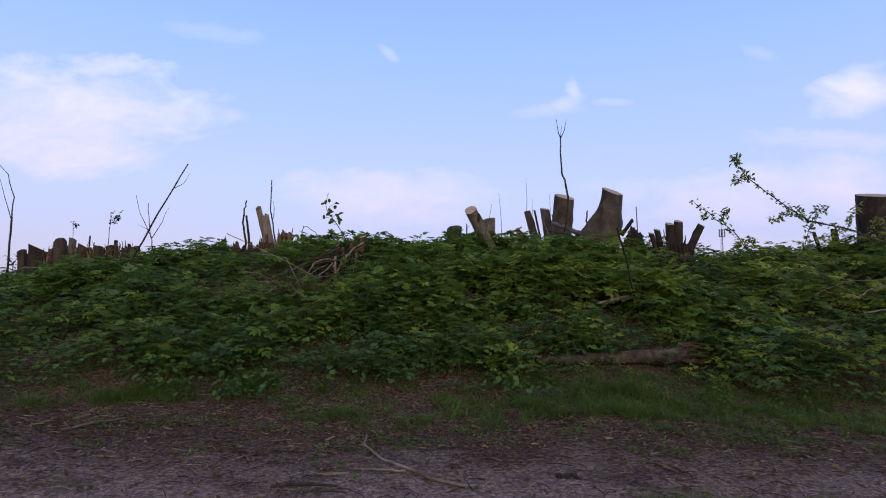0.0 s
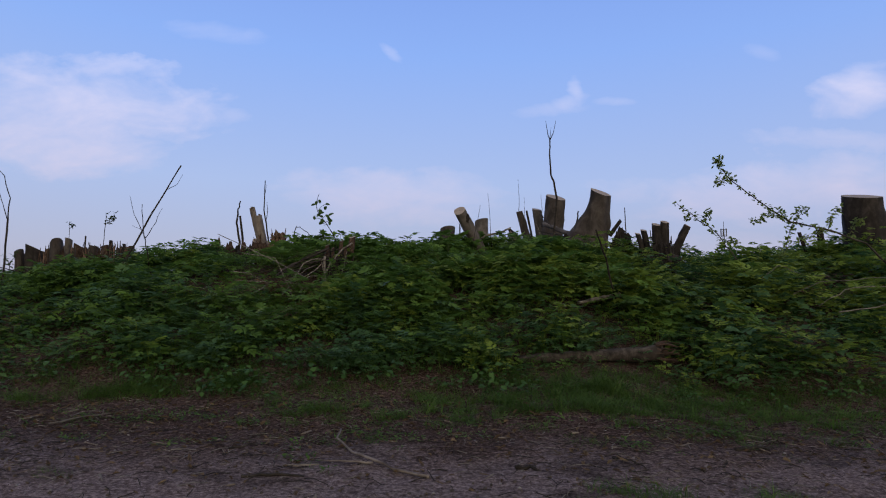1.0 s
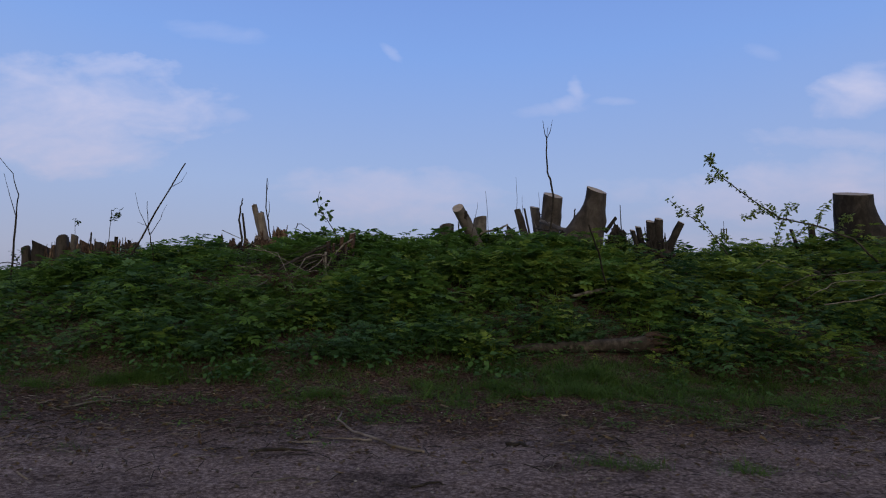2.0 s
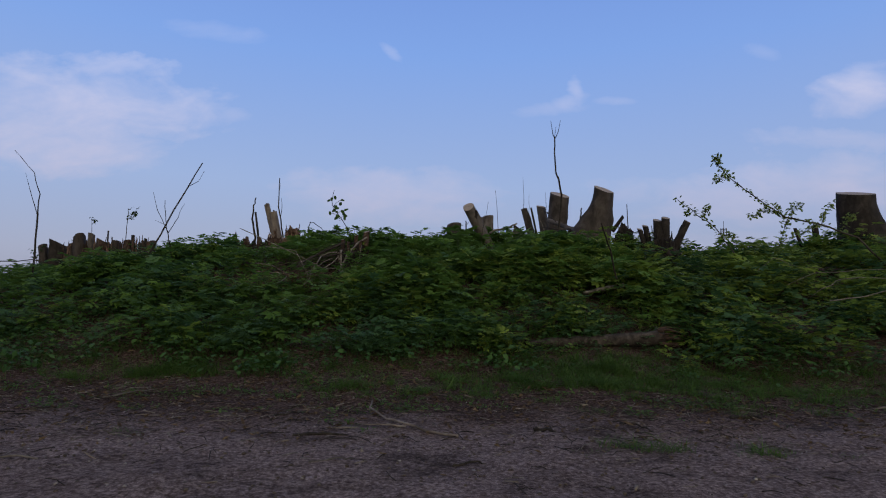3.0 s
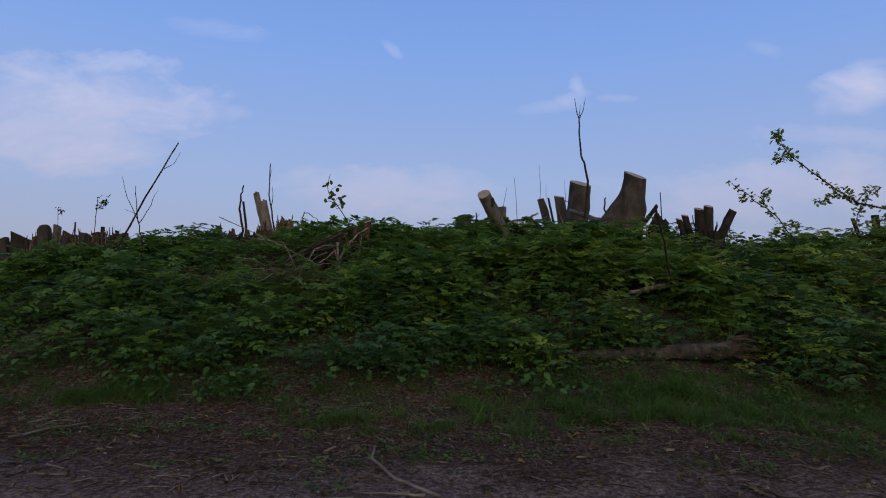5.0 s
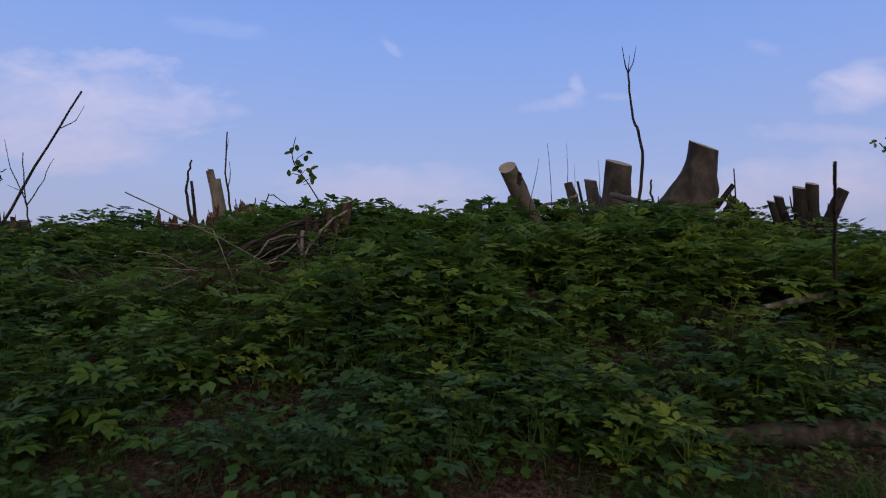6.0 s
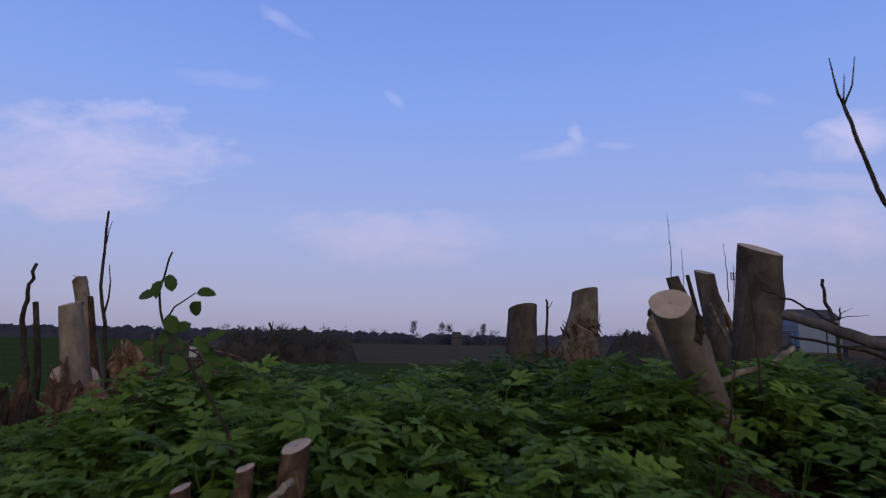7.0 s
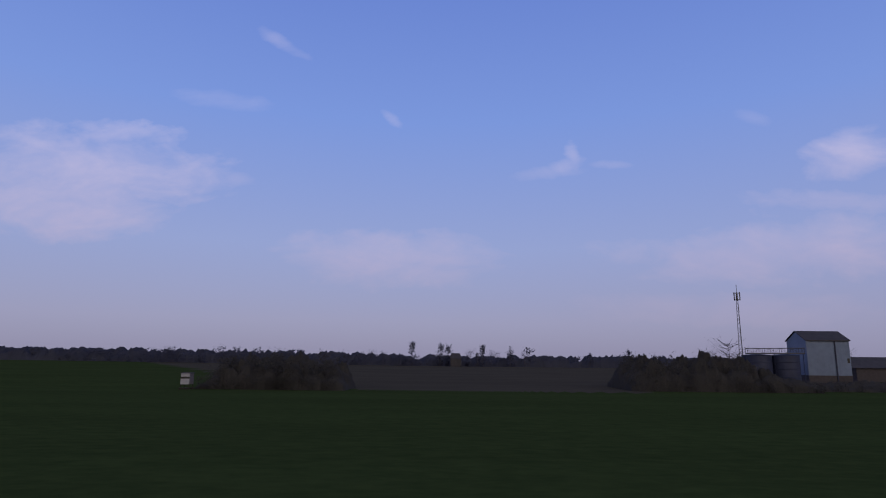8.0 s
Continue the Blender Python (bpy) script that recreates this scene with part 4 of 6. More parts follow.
    stick_thing("thin_branch", [(1.90, 10.85, 2.44), (1.93, 10.49, 2.325), (1.925, 10.25, 2.235), (1.97, 10.02, 2.13)], 0.007, 0.009, "thin dark branch leaning from a stump onto a fallen pole", seed=24, category="stick")
    stick_thing("pale_log", [(1.60, 6.13, 0.815), (1.82, 6.10, 0.86), (2.05, 6.06, 0.905)], 0.016, 0.032, "short pale barkless log lying on the weeds", "stick", seed=22, wobble=0.004, category="log")
    o = thing("fallen_log", (1.5, 5.06, 0.35), "brown rotting log with a torn end lying in weeds", "log")
    line = bent([(0.80, 5.06, 0.31), (1.2, 5.05, 0.325), (1.7, 5.05, 0.355), (2.12, 5.05, 0.385)], 5, 0.006, 30)
    v, f = tube_geo(line, taper(len(line), 0.034, 0.076), 16, 0.12, 30)
    part("bark", mesh_from("bark", v, f, M["log_bark"]), o, Matrix())
    rng = random.Random(31)
    for k in range(34):
        w = rng.uniform(0, 6.28)
        b = Vector((2.06, 5.05 + 0.062 * math.cos(w), 0.395 + 0.068 * math.sin(w)))
        t = b + Vector((rng.uniform(0.08, 0.24), rng.uniform(-0.05, 0.03), rng.uniform(-0.05, 0.035)))
        v, f = tube_geo(bent([b, t], 3, 0.016, 100 + k), [0.014, 0.012, 0.008, 0.003], 5, 0.4, k)
        part("splinter", mesh_from("splinter", v, f, M["shred"], smooth=False), o, Matrix())
    # sticks on the track
    g2 = "sticks on the track"
    def low(x, y, h=0.012):
        return (x, y, gz(x, y) + h)
    stick_thing("forked_twig", [low(-0.44, 3.36, 0.06), low(-0.43, 3.20, 0.04), low(-0.30, 2.96, 0.02), low(-0.17, 2.80, 0.02), low(0.0, 2.64), low(0.13, 2.55)], 0.005, 0.009,
                "forked dry twig lying on the sandy track", "bark_pale", seed=40, wobble=0.006, steps=3, branches=[([low(-0.17, 2.79), low(-0.28, 2.76, 0.02), low(-0.45, 2.78, 0.02)], 0.007)], group=g2)
    for k, (a, b, r) in enumerate((((-2.41, 3.60), (-2.12, 3.90), 0.007), ((-0.75, 2.49), (-0.46, 2.51), 0.009), ((1.86, 3.12), (2.09, 3.20), 0.013), ((0.56, 2.71), (0.67, 2.65), 0.012),
                                   ((-2.03, 1.94), (-1.73, 1.93), 0.007), ((-2.2, 3.75), (-1.9, 3.72), 0.008), ((-1.0, 3.0), (-0.85, 3.12), 0.006), ((2.5, 2.6), (3.0, 2.65), 0.010),
                                   ((-0.55, 2.0), (-0.35, 2.06), 0.005), ((1.1, 2.9), (1.22, 2.72), 0.006), ((0.1, 1.98), (0.25, 2.0), 0.006), ((-2.9, 2.9), (-2.6, 2.98), 0.006))):
        mid = ((a[0] + b[0]) / 2 + 0.02, (a[1] + b[1]) / 2 + 0.015)
        stick_thing("dry_twig", [low(*a, 0.006), low(*mid, 0.014), low(*b, 0.006)], r, r * 0.6, "dry twig lying on the sandy track", "stick_dark" if k % 4 else "bark", seed=41 + k, wobble=0.006, group=g2)


build_sticks()


# brush heap round a torn stump
def build_brush():
    o = thing("brush_heap", (-1.35, 7.75, 1.05), "torn stump with a heap of long dry sticks beside it", "brush heap")
    add_stem(o, (-1.20, 7.82, 0.95), (-1.13, 7.78, 1.66), 0.058, 0.046, 201, (-0.25, -0.3, 1), "shred", name="cut_stem", sides=12)
    stub_lump(o, (-1.25, 7.74, 1.14), (0.20, 0.16, 0.32), 202, mat="bark_dark")
    stub_lump(o, (-1.43, 7.78, 1.14), (0.17, 0.14, 0.26), 207, mat="bark_dark")
    stub_lump(o, (-1.30, 7.60, 1.02), (0.22, 0.15, 0.26), 209, mat="bark_dark")
    add_shards(o, (-1.28, 7.62, 1.30), 24, 0.17, 0.22, 203, "bark_brown", thick=0.009)
    add_shards(o, (-1.26, 7.54, 1.10), 10, 0.14, 0.22, 210, "bark_brown", thick=0.008)
    stub_lump(o, (-1.12, 7.72, 1.08), (0.17, 0.15, 0.26), 208)
    for k, (b, t, r) in enumerate((((-1.44, 7.75, 1.0), (-1.46, 7.74, 1.54), 0.038), ((-1.31, 7.75, 1.0), (-1.27, 7.74, 1.60), 0.036), ((-1.22, 7.70, 1.0), (-1.20, 7.68, 1.52), 0.022), ((-1.36, 7.68, 1.0), (-1.37, 7.66, 1.50), 0.024), ((-1.50, 7.55, 0.9), (-1.49, 7.55, 1.33), 0.028))):
        add_stem(o, b, t, r, r * 0.8, 205 + k, (-0.3, -0.2, 1), "shred", name="stub", sides=9)
    rng = random.Random(77)
    for k in range(22):
        a = Vector((-1.38 + rng.uniform(-0.12, 0.18), 7.50 + rng.uniform(-0.12, 0.08), 1.30 + rng.uniform(-0.12, 0.20)))
        bx, by = rng.uniform(-2.55, -1.75), rng.uniform(6.98, 7.36)
        b = Vector((bx, by, gz(bx, by) + rng.uniform(0.04, 0.16)))
        m = a.lerp(b, 0.45) + Vector((0, rng.uniform(-0.05, 0.05), rng.uniform(-0.04, 0.07)))
        line = bent([a, a.lerp(m, 0.5) + Vector((0, 0, 0.02)), m, m.lerp(b, 0.5) + Vector((0, 0, 0.01)), b], 3, 0.005, 300 + k)
        r = rng.choice([0.003, 0.004, 0.005, 0.006, 0.008])
        v, f = tube_geo(line, taper(len(line), r, r * 0.5), 6, 0.1, k)
        part("stick", mesh_from("stick", v, f, M["bark_dark" if k % 5 in (0, 2, 3) else "bark_brown" if k % 5 == 4 else "stick_dark"]), o, Matrix())
    # bleached stubs and roots at the torn foot
    bleached = (([(-1.42, 7.40, 1.36), (-1.415, 7.34, 1.20), (-1.37, 7.25, 1.03)], 0.020), ([(-1.46, 7.40, 1.29), (-1.42, 7.36, 1.15), (-1.40, 7.27, 1.02)], 0.012), ([(-1.35, 7.42, 1.30), (-1.38, 7.33, 1.14), (-1.40, 7.26, 1.03)], 0.012),
                ([(-1.12, 7.72, 1.57), (-1.18, 7.64, 1.515), (-1.23, 7.61, 1.48), (-1.31, 7.50, 1.35), (-1.39, 7.38, 1.19), (-1.42, 7.30, 1.08)], 0.014), ([(-1.18, 7.66, 1.45), (-1.185, 7.50, 1.25), (-1.19, 7.27, 1.05)], 0.008),
                ([(-1.48, 7.45, 1.33), (-1.57, 7.42, 1.33), (-1.68, 7.35, 1.28), (-1.71, 7.20, 1.16), (-1.73, 7.10, 1.10), (-1.84, 7.00, 0.99)], 0.011), ([(-1.45, 7.40, 1.28), (-1.51, 7.20, 1.16), (-1.61, 7.05, 1.08), (-1.78, 6.90, 0.99)], 0.009), ([(-1.39, 7.20, 1.06), (-1.43, 7.10, 1.10), (-1.51, 7.00, 1.09), (-1.61, 6.90, 1.05), (-1.71, 6.75, 1.00)], 0.009), ([(-1.53, 7.40, 1.25), (-1.62, 7.25, 1.19), (-1.70, 7.10, 1.10), (-1.77, 7.00, 1.02)], 0.006))
    # thin stems lying and bowing over the weeds
    thin = (([(-2.71, 7.08, 1.61), (-2.25, 6.92, 1.42), (-1.85, 6.79, 1.24), (-1.49, 6.66, 1.07), (-1.495, 6.60, 0.99), (-1.51, 6.56, 0.90)], 0.006),
            ([(-2.26, 6.75, 1.35), (-1.84, 6.62, 1.29), (-1.72, 6.53, 1.10), (-1.64, 6.46, 0.98), (-1.56, 6.39, 0.83)], 0.005), ([(-2.27, 6.45, 1.12), (-2.10, 6.50, 1.10), (-2.00, 6.55, 1.04), (-1.89, 6.60, 0.98)], 0.005), ([(-2.26, 6.45, 1.02), (-2.02, 6.50, 1.01), (-1.85, 6.55, 1.00)], 0.0045), ([(-1.64, 6.60, 1.00), (-1.61, 6.40, 0.94), (-1.60, 6.10, 0.86)], 0.006), ([(-1.88, 6.40, 0.96), (-1.86, 6.20, 0.92), (-1.87, 6.00, 0.88)], 0.006))
    for k, (pts, r) in enumerate(bleached + thin):
        line = bent(pts, 4, min(0.006, r * 0.5), 400 + k)
        v, f = tube_geo(line, taper(len(line), r * 0.85, r * 0.5), 7, 0.10, k)
        part("stick", mesh_from("stick", v, f, M["stick"]), o, Matrix())
    for k, (pts, r) in enumerate((([(-1.37, 7.45, 1.48), (-1.60, 7.40, 1.37), (-1.81, 7.35, 1.26), (-2.08, 7.25, 1.12), (-2.28, 7.15, 1.04)], 0.010), ([(-1.42, 7.50, 1.45), (-1.70, 7.40, 1.32), (-1.89, 7.30, 1.21), (-2.06, 7.05, 1.02)], 0.012))):
        line = bent(pts, 4, 0.008, 440 + k)
        v, f = tube_geo(line, taper(len(line), r, r * 0.6), 7, 0.10, k)
        part("pole", mesh_from("pole", v, f, M["bark_brown"]), o, Matrix())


build_brush()


# ---------------------------------------------------------------- leaves
def leaflet_geo(length, width, teeth, fold=0.18, droop=0.25, lobed=0.0):
    """A toothed leaflet along +y: midrib, and a saw-edged blade on either side. Returns places and triangles."""
    ribs = teeth + 1
    mid, verts, tris = [], [], []
    for i in range(ribs + 1):
        t = i / ribs
        mid.append((0.0, t * length, -droop * length * t * t))
    verts += mid
    for sgn in (-1, 1):
        prev = None
        for i in range(1, ribs + 1):
            t = (i - 0.35) / ribs
            w = width * 0.5 * math.sin(math.pi * min(1.0, t * 0.92 + 0.06)) ** 0.8
            tip = (sgn * w * (1.0 + lobed * 0.3), (t + 0.10) * length, fold * w - droop * length * t * t)
            notch_t = i / ribs
            nw = w * (0.62 - lobed * 0.3) if i < ribs else 0.0
            notch = (sgn * nw, notch_t * length, fold * nw - droop * length * notch_t ** 2)
            a = len(verts)
            verts += [tip, notch] if i < ribs else [tip]
            start = prev if prev is not None else 0
            tris.append((i - 1, start, a) if start != i - 1 else (i - 1, i, a))
            if start != i - 1:
                tris.append((i - 1, a, i))
            if i < ribs:
                tris.append((i, a, a + 1))
                prev = a + 1
    tris = [t for t in tris if len(set(t)) == 3]
    return np.array(verts), np.array(tris)


def lobed_leaflet(length, width, edge, fold=0.18, droop=0.25):
    """A broad leaflet with pointed lobes along +y: one strip of blade on either side of the midrib."""
    n = len(edge)
    verts = [(0.0, t * length, -droop * length * t * t) for t, w in edge]
    tris = []
    for sgn in (-1, 1):
        base = len(verts)
        verts += [(sgn * w * width, (t + 0.05 * (w > 0)) * length, (fold * w * width) - droop * length * t * t) for t, w in edge]
        for i in range(n - 1):
            a, b, c, d = i, i + 1, base + i, base + i + 1
            if i > 0:
                tris.append((a, d, c) if sgn < 0 else (a, c, d))
            tris.append((a, b, d) if sgn < 0 else (a, d, b))
    return np.array(verts), np.array(tris)


def simple_leaflet(length, width, fold=0.18, droop=0.25):
    v = np.array([(0, 0, 0), (-width * 0.5, length * 0.45, fold * width * 0.5 - droop * length * 0.2), (0, length * 0.5, -droop * length * 0.25),
                  (width * 0.5, length * 0.45, fold * width * 0.5 - droop * length * 0.2), (-width * 0.24, length * 0.78, -droop * length * 0.55),
                  (width * 0.24, length * 0.78, -droop * length * 0.55), (0, length, -droop * length)])
    return v, np.array([(0, 2, 1), (0, 3, 2), (1, 2, 4), (2, 3, 5), (2, 6, 4), (2, 5, 6)])


def spun(v, rx=0.0, ry=0.0, rz=0.0, move=(0, 0, 0)):
    m = np.array(Euler((rx, ry, rz)).to_matrix())
    return v @ m.T + np.array(move)


def merged(pieces):
    vs, ts, n = [], [], 0
    for v, t in pieces:
        vs.append(v), ts.append(t + n)
        n += len(v)
    return np.concatenate(vs), np.concatenate(ts)


def stalk(a, b, r):
    """A thin three-sided stalk."""
    a, b = np.array(a, float), np.array(b, float)
    ring = np.array([(math.cos(w) * r, math.sin(w) * r, 0) for w in (0, 2.1, 4.2)])
    v = np.concatenate([a + ring, b + ring * 0.6])
    return v, np.array([(0, 1, 4), (0, 4, 3), (1, 2, 5), (1, 5, 4), (2, 0, 3), (2, 3, 5)])


FINE_LOBE = [(-0.32, 0.47), (-0.18, 0.60), (-0.18, 0.77), (0.0, 1.05), (0.18, 0.77), (0.18, 0.60), (0.32, 0.47)]
PLAIN_LOBE = [(-0.28, 0.48), (0.0, 1.04), (0.28, 0.48)]


def cut_leaf(rng, size, fine_detail):
    """A deeply cut leaf in one piece along +y: two pairs of pointed, toothed side lobes and one at the end."""
    edge = FINE_LOBE if fine_detail else PLAIN_LOBE
    verts, tris = [(0.0, 0.20, 0.0), (0.0, 0.46, 0.0), (-0.025, 0.0, 0.0), (0.025, 0.0, 0.0)], [(2, 3, 0), (2, 0, 1), (3, 1, 0)]
    for root, a, l in ((0, 64, 0.54), (0, -64, 0.54), (1, 40, 0.56), (1, -40, 0.56), (1, 0, 0.60)):
        a, l = radians(a + rng.uniform(-9, 9)), l * rng.uniform(0.85, 1.12)
        c, sn, first, lift = math.cos(a), math.sin(a), len(verts), rng.uniform(-0.10, 0.16)
        for ex, ey in edge:
            verts.append((verts[root][0] + l * (ex * c - ey * sn), verts[root][1] + l * (ex * sn + ey * c), lift * ey * l + 0.25 * abs(ex) * l))
        tris += [(root, first + k + 1, first + k) for k in range(len(edge) - 1)]
    v = np.array(verts)
    v[:, 2] -= rng.uniform(0.04, 0.30) * (v[:, 0] ** 2 + v[:, 1] ** 2)
    return v * size, np.array(tris)


def plant_pieces(rng, fine_detail, tops, size=0.14, tall=0.30, lower=4):
    """The stalks and the leaves of one weed, apart: a tuft of arching cut leaves at the tip, wider tiers lower down."""
    stalks, blades = [], []
    for k in range(tops + lower):
        a = 2.4 * k + rng.uniform(-0.5, 0.5)
        crown = k < tops
        h = tall * (rng.uniform(0.86, 1.08) if crown else rng.uniform(0.40, 0.84))
        reach = rng.uniform(0.01, 0.05) if crown else rng.uniform(0.04, 0.11)
        end = (-math.sin(a) * reach, math.cos(a) * reach, h)
        if fine_detail:
            stalks.append(stalk((0, 0, -0.05 if k == 0 else h * 0.5), end, 0.0026))
        v, t = cut_leaf(rng, size * rng.uniform(0.72, 1.15) * (0.9 if crown else 1.0), fine_detail and k < tops + 2)
        blades.append((spun(v, rng.uniform(0.05, 0.56) if crown else rng.uniform(-0.22, 0.25), rng.uniform(-0.22, 0.22), a, end), t))
    return stalks, blades


def scatter(name, templates, places, turns, scales, tilts, mat, label, category, rng, smooth=True):
    """One mesh of many small plants or scraps, each a turned and scaled copy of one of the shapes."""
    pick = rng.randint(0, len(templates), len(places))
    vs, ts, n = [], [], 0
    for k, (v, t) in enumerate(templates):
        at = np.where(pick == k)[0]
        if not len(at):
            continue
        c, s = np.cos(turns[at])[:, None], np.sin(turns[at])[:, None]
        x, y, z = v[:, 0][None], v[:, 1][None], v[:, 2][None]
        tx, ty = tilts[at, 0][:, None], tilts[at, 1][:, None]
        q = np.stack([x * c - y * s + z * tx, x * s + y * c + z * ty, z - (x * c - y * s) * tx - (x * s + y * c) * ty], -1)
        q = q * scales[at][:, None, None] + places[at][:, None, :]
        vs.append(q.reshape(-1, 3))
        ts.append((t[None] + n + (np.arange(len(at)) * len(v))[:, None, None]).reshape(-1, 3))
        n += len(at) * len(v)
    me = mesh_from_arrays(name, np.concatenate(vs), np.concatenate(ts), mat, smooth)
    return solo(name, me, Matrix(), label, category, kind="stuff")


def bare_spot(x, y):
    """Where the weeds leave the ground open."""
    heap = ((x + 1.80) / 0.62) ** 2 + ((y - 7.20) / 0.44) ** 2 < 1
    hole1 = ((x - 0.30) / 0.30) ** 2 + ((y - 6.45) / 0.22) ** 2 < 1
    hole2 = ((x - 0.75) / 0.26) ** 2 + ((y - 7.25) / 0.20) ** 2 < 1
    dead = ((x + 2.80) / 0.58) ** 2 + ((y - 9.60) / 0.62) ** 2 < 1
    block = ((x + 1.30) / 0.28) ** 2 + ((y - 7.40) / 0.34) ** 2 < 1
    dark_foot = ((x - 3.42) / 0.40) ** 2 + ((y - 8.22) / 0.52) ** 2 < 1
    fluted_foot = ((x - 2.45) / 0.60) ** 2 + ((y - 9.22) / 0.30) ** 2 < 1
    lean_foot = ((x - 0.68) / 0.32) ** 2 + ((y - 8.56) / 0.46) ** 2 < 1
    return heap | block | lean_foot | hole1 | hole2 | dead | dark_foot | fluted_foot


def front_edge(x):
    return 4.66 + 0.08 * np.sin(1.7 * x) + 0.06 * np.sin(4.1 * x + 1) - np.clip(x - 1.5, 0, 2) * 0.08


def weeds():
    rng, r2 = np.random.RandomState(11), random.Random(12)
    near_t, far_t, tiny_t = [], [], []
    for k in range(8):
        s, b = plant_pieces(r2, True, 4, 0.128, 0.28, 5)
        near_t.append(merged(s + b))
    for k in range(8):
        s, b = plant_pieces(r2, False, 4, 0.122, 0.30, 5)
        far_t.append(merged(b))
    for k in range(6):
        out = []
        for j in range(6):
            a, reach = 2.4 * j + r2.uniform(-0.4, 0.4), r2.uniform(0.02, 0.11)
            h = r2.uniform(0.04, 0.15)
            end = (-math.sin(a) * reach, math.cos(a) * reach, h)
            out.append(stalk((0, 0, -0.03), end, 0.0018))
            v, t = simple_leaflet(r2.uniform(0.035, 0.06), r2.uniform(0.03, 0.05), 0.15, 0.2)
            out.append((spun(v, r2.uniform(-0.5, 0.3), r2.uniform(-0.3, 0.3), a, end), t))
        tiny_t.append(merged(out))

    def places(n, x0, x1, y0, y1, keep):
        x, y = rng.uniform(x0, x1, n), rng.uniform(y0, y1, n)
        clump = np.sin(2.3 * x + 1.1 * np.sin(1.7 * y)) * np.sin(2.9 * y + 0.9 * np.sin(2.1 * x))
        ok = keep(x, y) & ~bare_spot(x, y) & (rng.uniform(size=n) < 0.76 + 0.46 * clump + 0.15 * (y < 6.2))
        x, y = x[ok], y[ok]
        size = np.clip(0.94 + 0.34 * clump[ok] + rng.normal(0, 0.20, len(x)), 0.42, 1.6)
        size *= np.interp(y - front_edge(x), [0, 0.7, 2.0], [0.62, 0.85, 1.0])
        size *= np.interp(y, [8.8, 10.5, 12.8], [1.0, 0.86, 0.62])
        size *= np.where((x > 0.75) & (x < 2.45) & (y < 5.02), 0.52, 1.0)
        size *= np.where((np.abs(x + 1.90) < 0.80) & (y > 6.2) & (y < 7.6), 0.50, 1.0)
        size *= np.where((np.abs(x - 1.82) < 0.30) & (y > 5.35) & (y < 6.12), 0.5, 1.0)
        size *= np.where((np.abs(x + 2.85) < 0.5) & (y > 8.3) & (y < 9.1), 0.62, 1.0)
        size *= np.where((x > 0.95) & (x < 2.15) & (y > 9.0) & (y < 11.4), 1.2, 1.0)
        size *= np.interp(x, [-7.0, -5.8, -4.8], [0.72, 0.85, 1.0])
        return np.stack([x, y, ground_z(x, y)], -1), rng.uniform(0, 6.28, len(x)), size, rng.normal(0, 0.16, (len(x), 2))

    near_zone = lambda x, y: (np.abs(x + 0.1) < 2.6) & (y < 9.6)
    p, a, s, t = places(3100, -2.7, 2.5, 4.5, 9.6, lambda x, y: near_zone(x, y) & (y > front_edge(x) + 0.05))
    # share of darkened plants grows towards the foot, painting its shade
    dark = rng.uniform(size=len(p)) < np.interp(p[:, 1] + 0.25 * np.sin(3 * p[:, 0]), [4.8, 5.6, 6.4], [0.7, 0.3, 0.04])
    young = ~dark & (rng.uniform(size=len(p)) < np.interp(p[:, 0] + 0.5 * np.sin(1.3 * p[:, 1]), [0.0, 2.0], [0.08, 0.5]) * np.interp(p[:, 1], [7.0, 8.5], [1.0, 0.2]))
    plain = ~dark & ~young
    scatter("weed_thicket", near_t, p[young], a[young], s[young], t[young], M["weed_yellow"], "yellow-green young weeds growing on the bank", "weeds", rng)
    for some, mat, lab in ((plain, "weed", "dense knee-high green weeds with toothed leaflets covering the bank"), (dark, "dimmed_weed", "low toothed-leaved weeds at the bank's foot, dark green with shade in the colour")):
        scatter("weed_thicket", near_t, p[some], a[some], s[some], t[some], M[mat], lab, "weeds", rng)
    p, a, s, t = places(9400, -7.2, 7.2, 4.5, 13.6, lambda x, y: ~near_zone(x, y) & (y > front_edge(x) + 0.05))
    # darkened plants dim the foot and the back of the crest
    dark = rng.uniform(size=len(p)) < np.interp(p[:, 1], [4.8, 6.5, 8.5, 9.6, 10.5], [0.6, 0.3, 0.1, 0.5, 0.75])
    young = ~dark & (rng.uniform(size=len(p)) < np.interp(p[:, 0] + 0.5 * np.sin(1.3 * p[:, 1]), [-1.0, 1.0, 3.2], [0.06, 0.34, 0.85]) * np.interp(np.abs(p[:, 0]) * 2 - p[:, 1], [-6.0, -3.0], [0.1, 1.0]))
    plain = ~dark & ~young
    scatter("weed_thicket", far_t, p[young], a[young], s[young], t[young], M["weed_yellow"], "yellow-green young weeds growing along the bank", "weeds", rng)
    for some, mat, lab in ((plain, "weed", "dense green weeds covering the bank and its crest"), (dark, "dimmed_weed", "weeds mixed into the growth on the bank, dark green with shade in the colour")):
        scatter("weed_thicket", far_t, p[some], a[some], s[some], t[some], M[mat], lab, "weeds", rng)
    edge_t = []
    for k in range(4):
        out = []
        for j in range(9):
            v, tt = simple_leaflet(r2.uniform(0.07, 0.12), r2.uniform(0.04, 0.065))
            w = r2.uniform(0, 6.28)
            out.append((spun(v, r2.uniform(-0.4, 0.6), r2.uniform(-0.3, 0.3), w, (-math.sin(w) * 0.05, math.cos(w) * 0.05, r2.uniform(0.12, 0.34))), tt))
        edge_t.append(merged(out))
    p, a, s, t = places(5200, -16, 22, 4.5, 13.6, lambda x, y: (np.abs(x) > 7.2) & (y > front_edge(x) + 0.05))
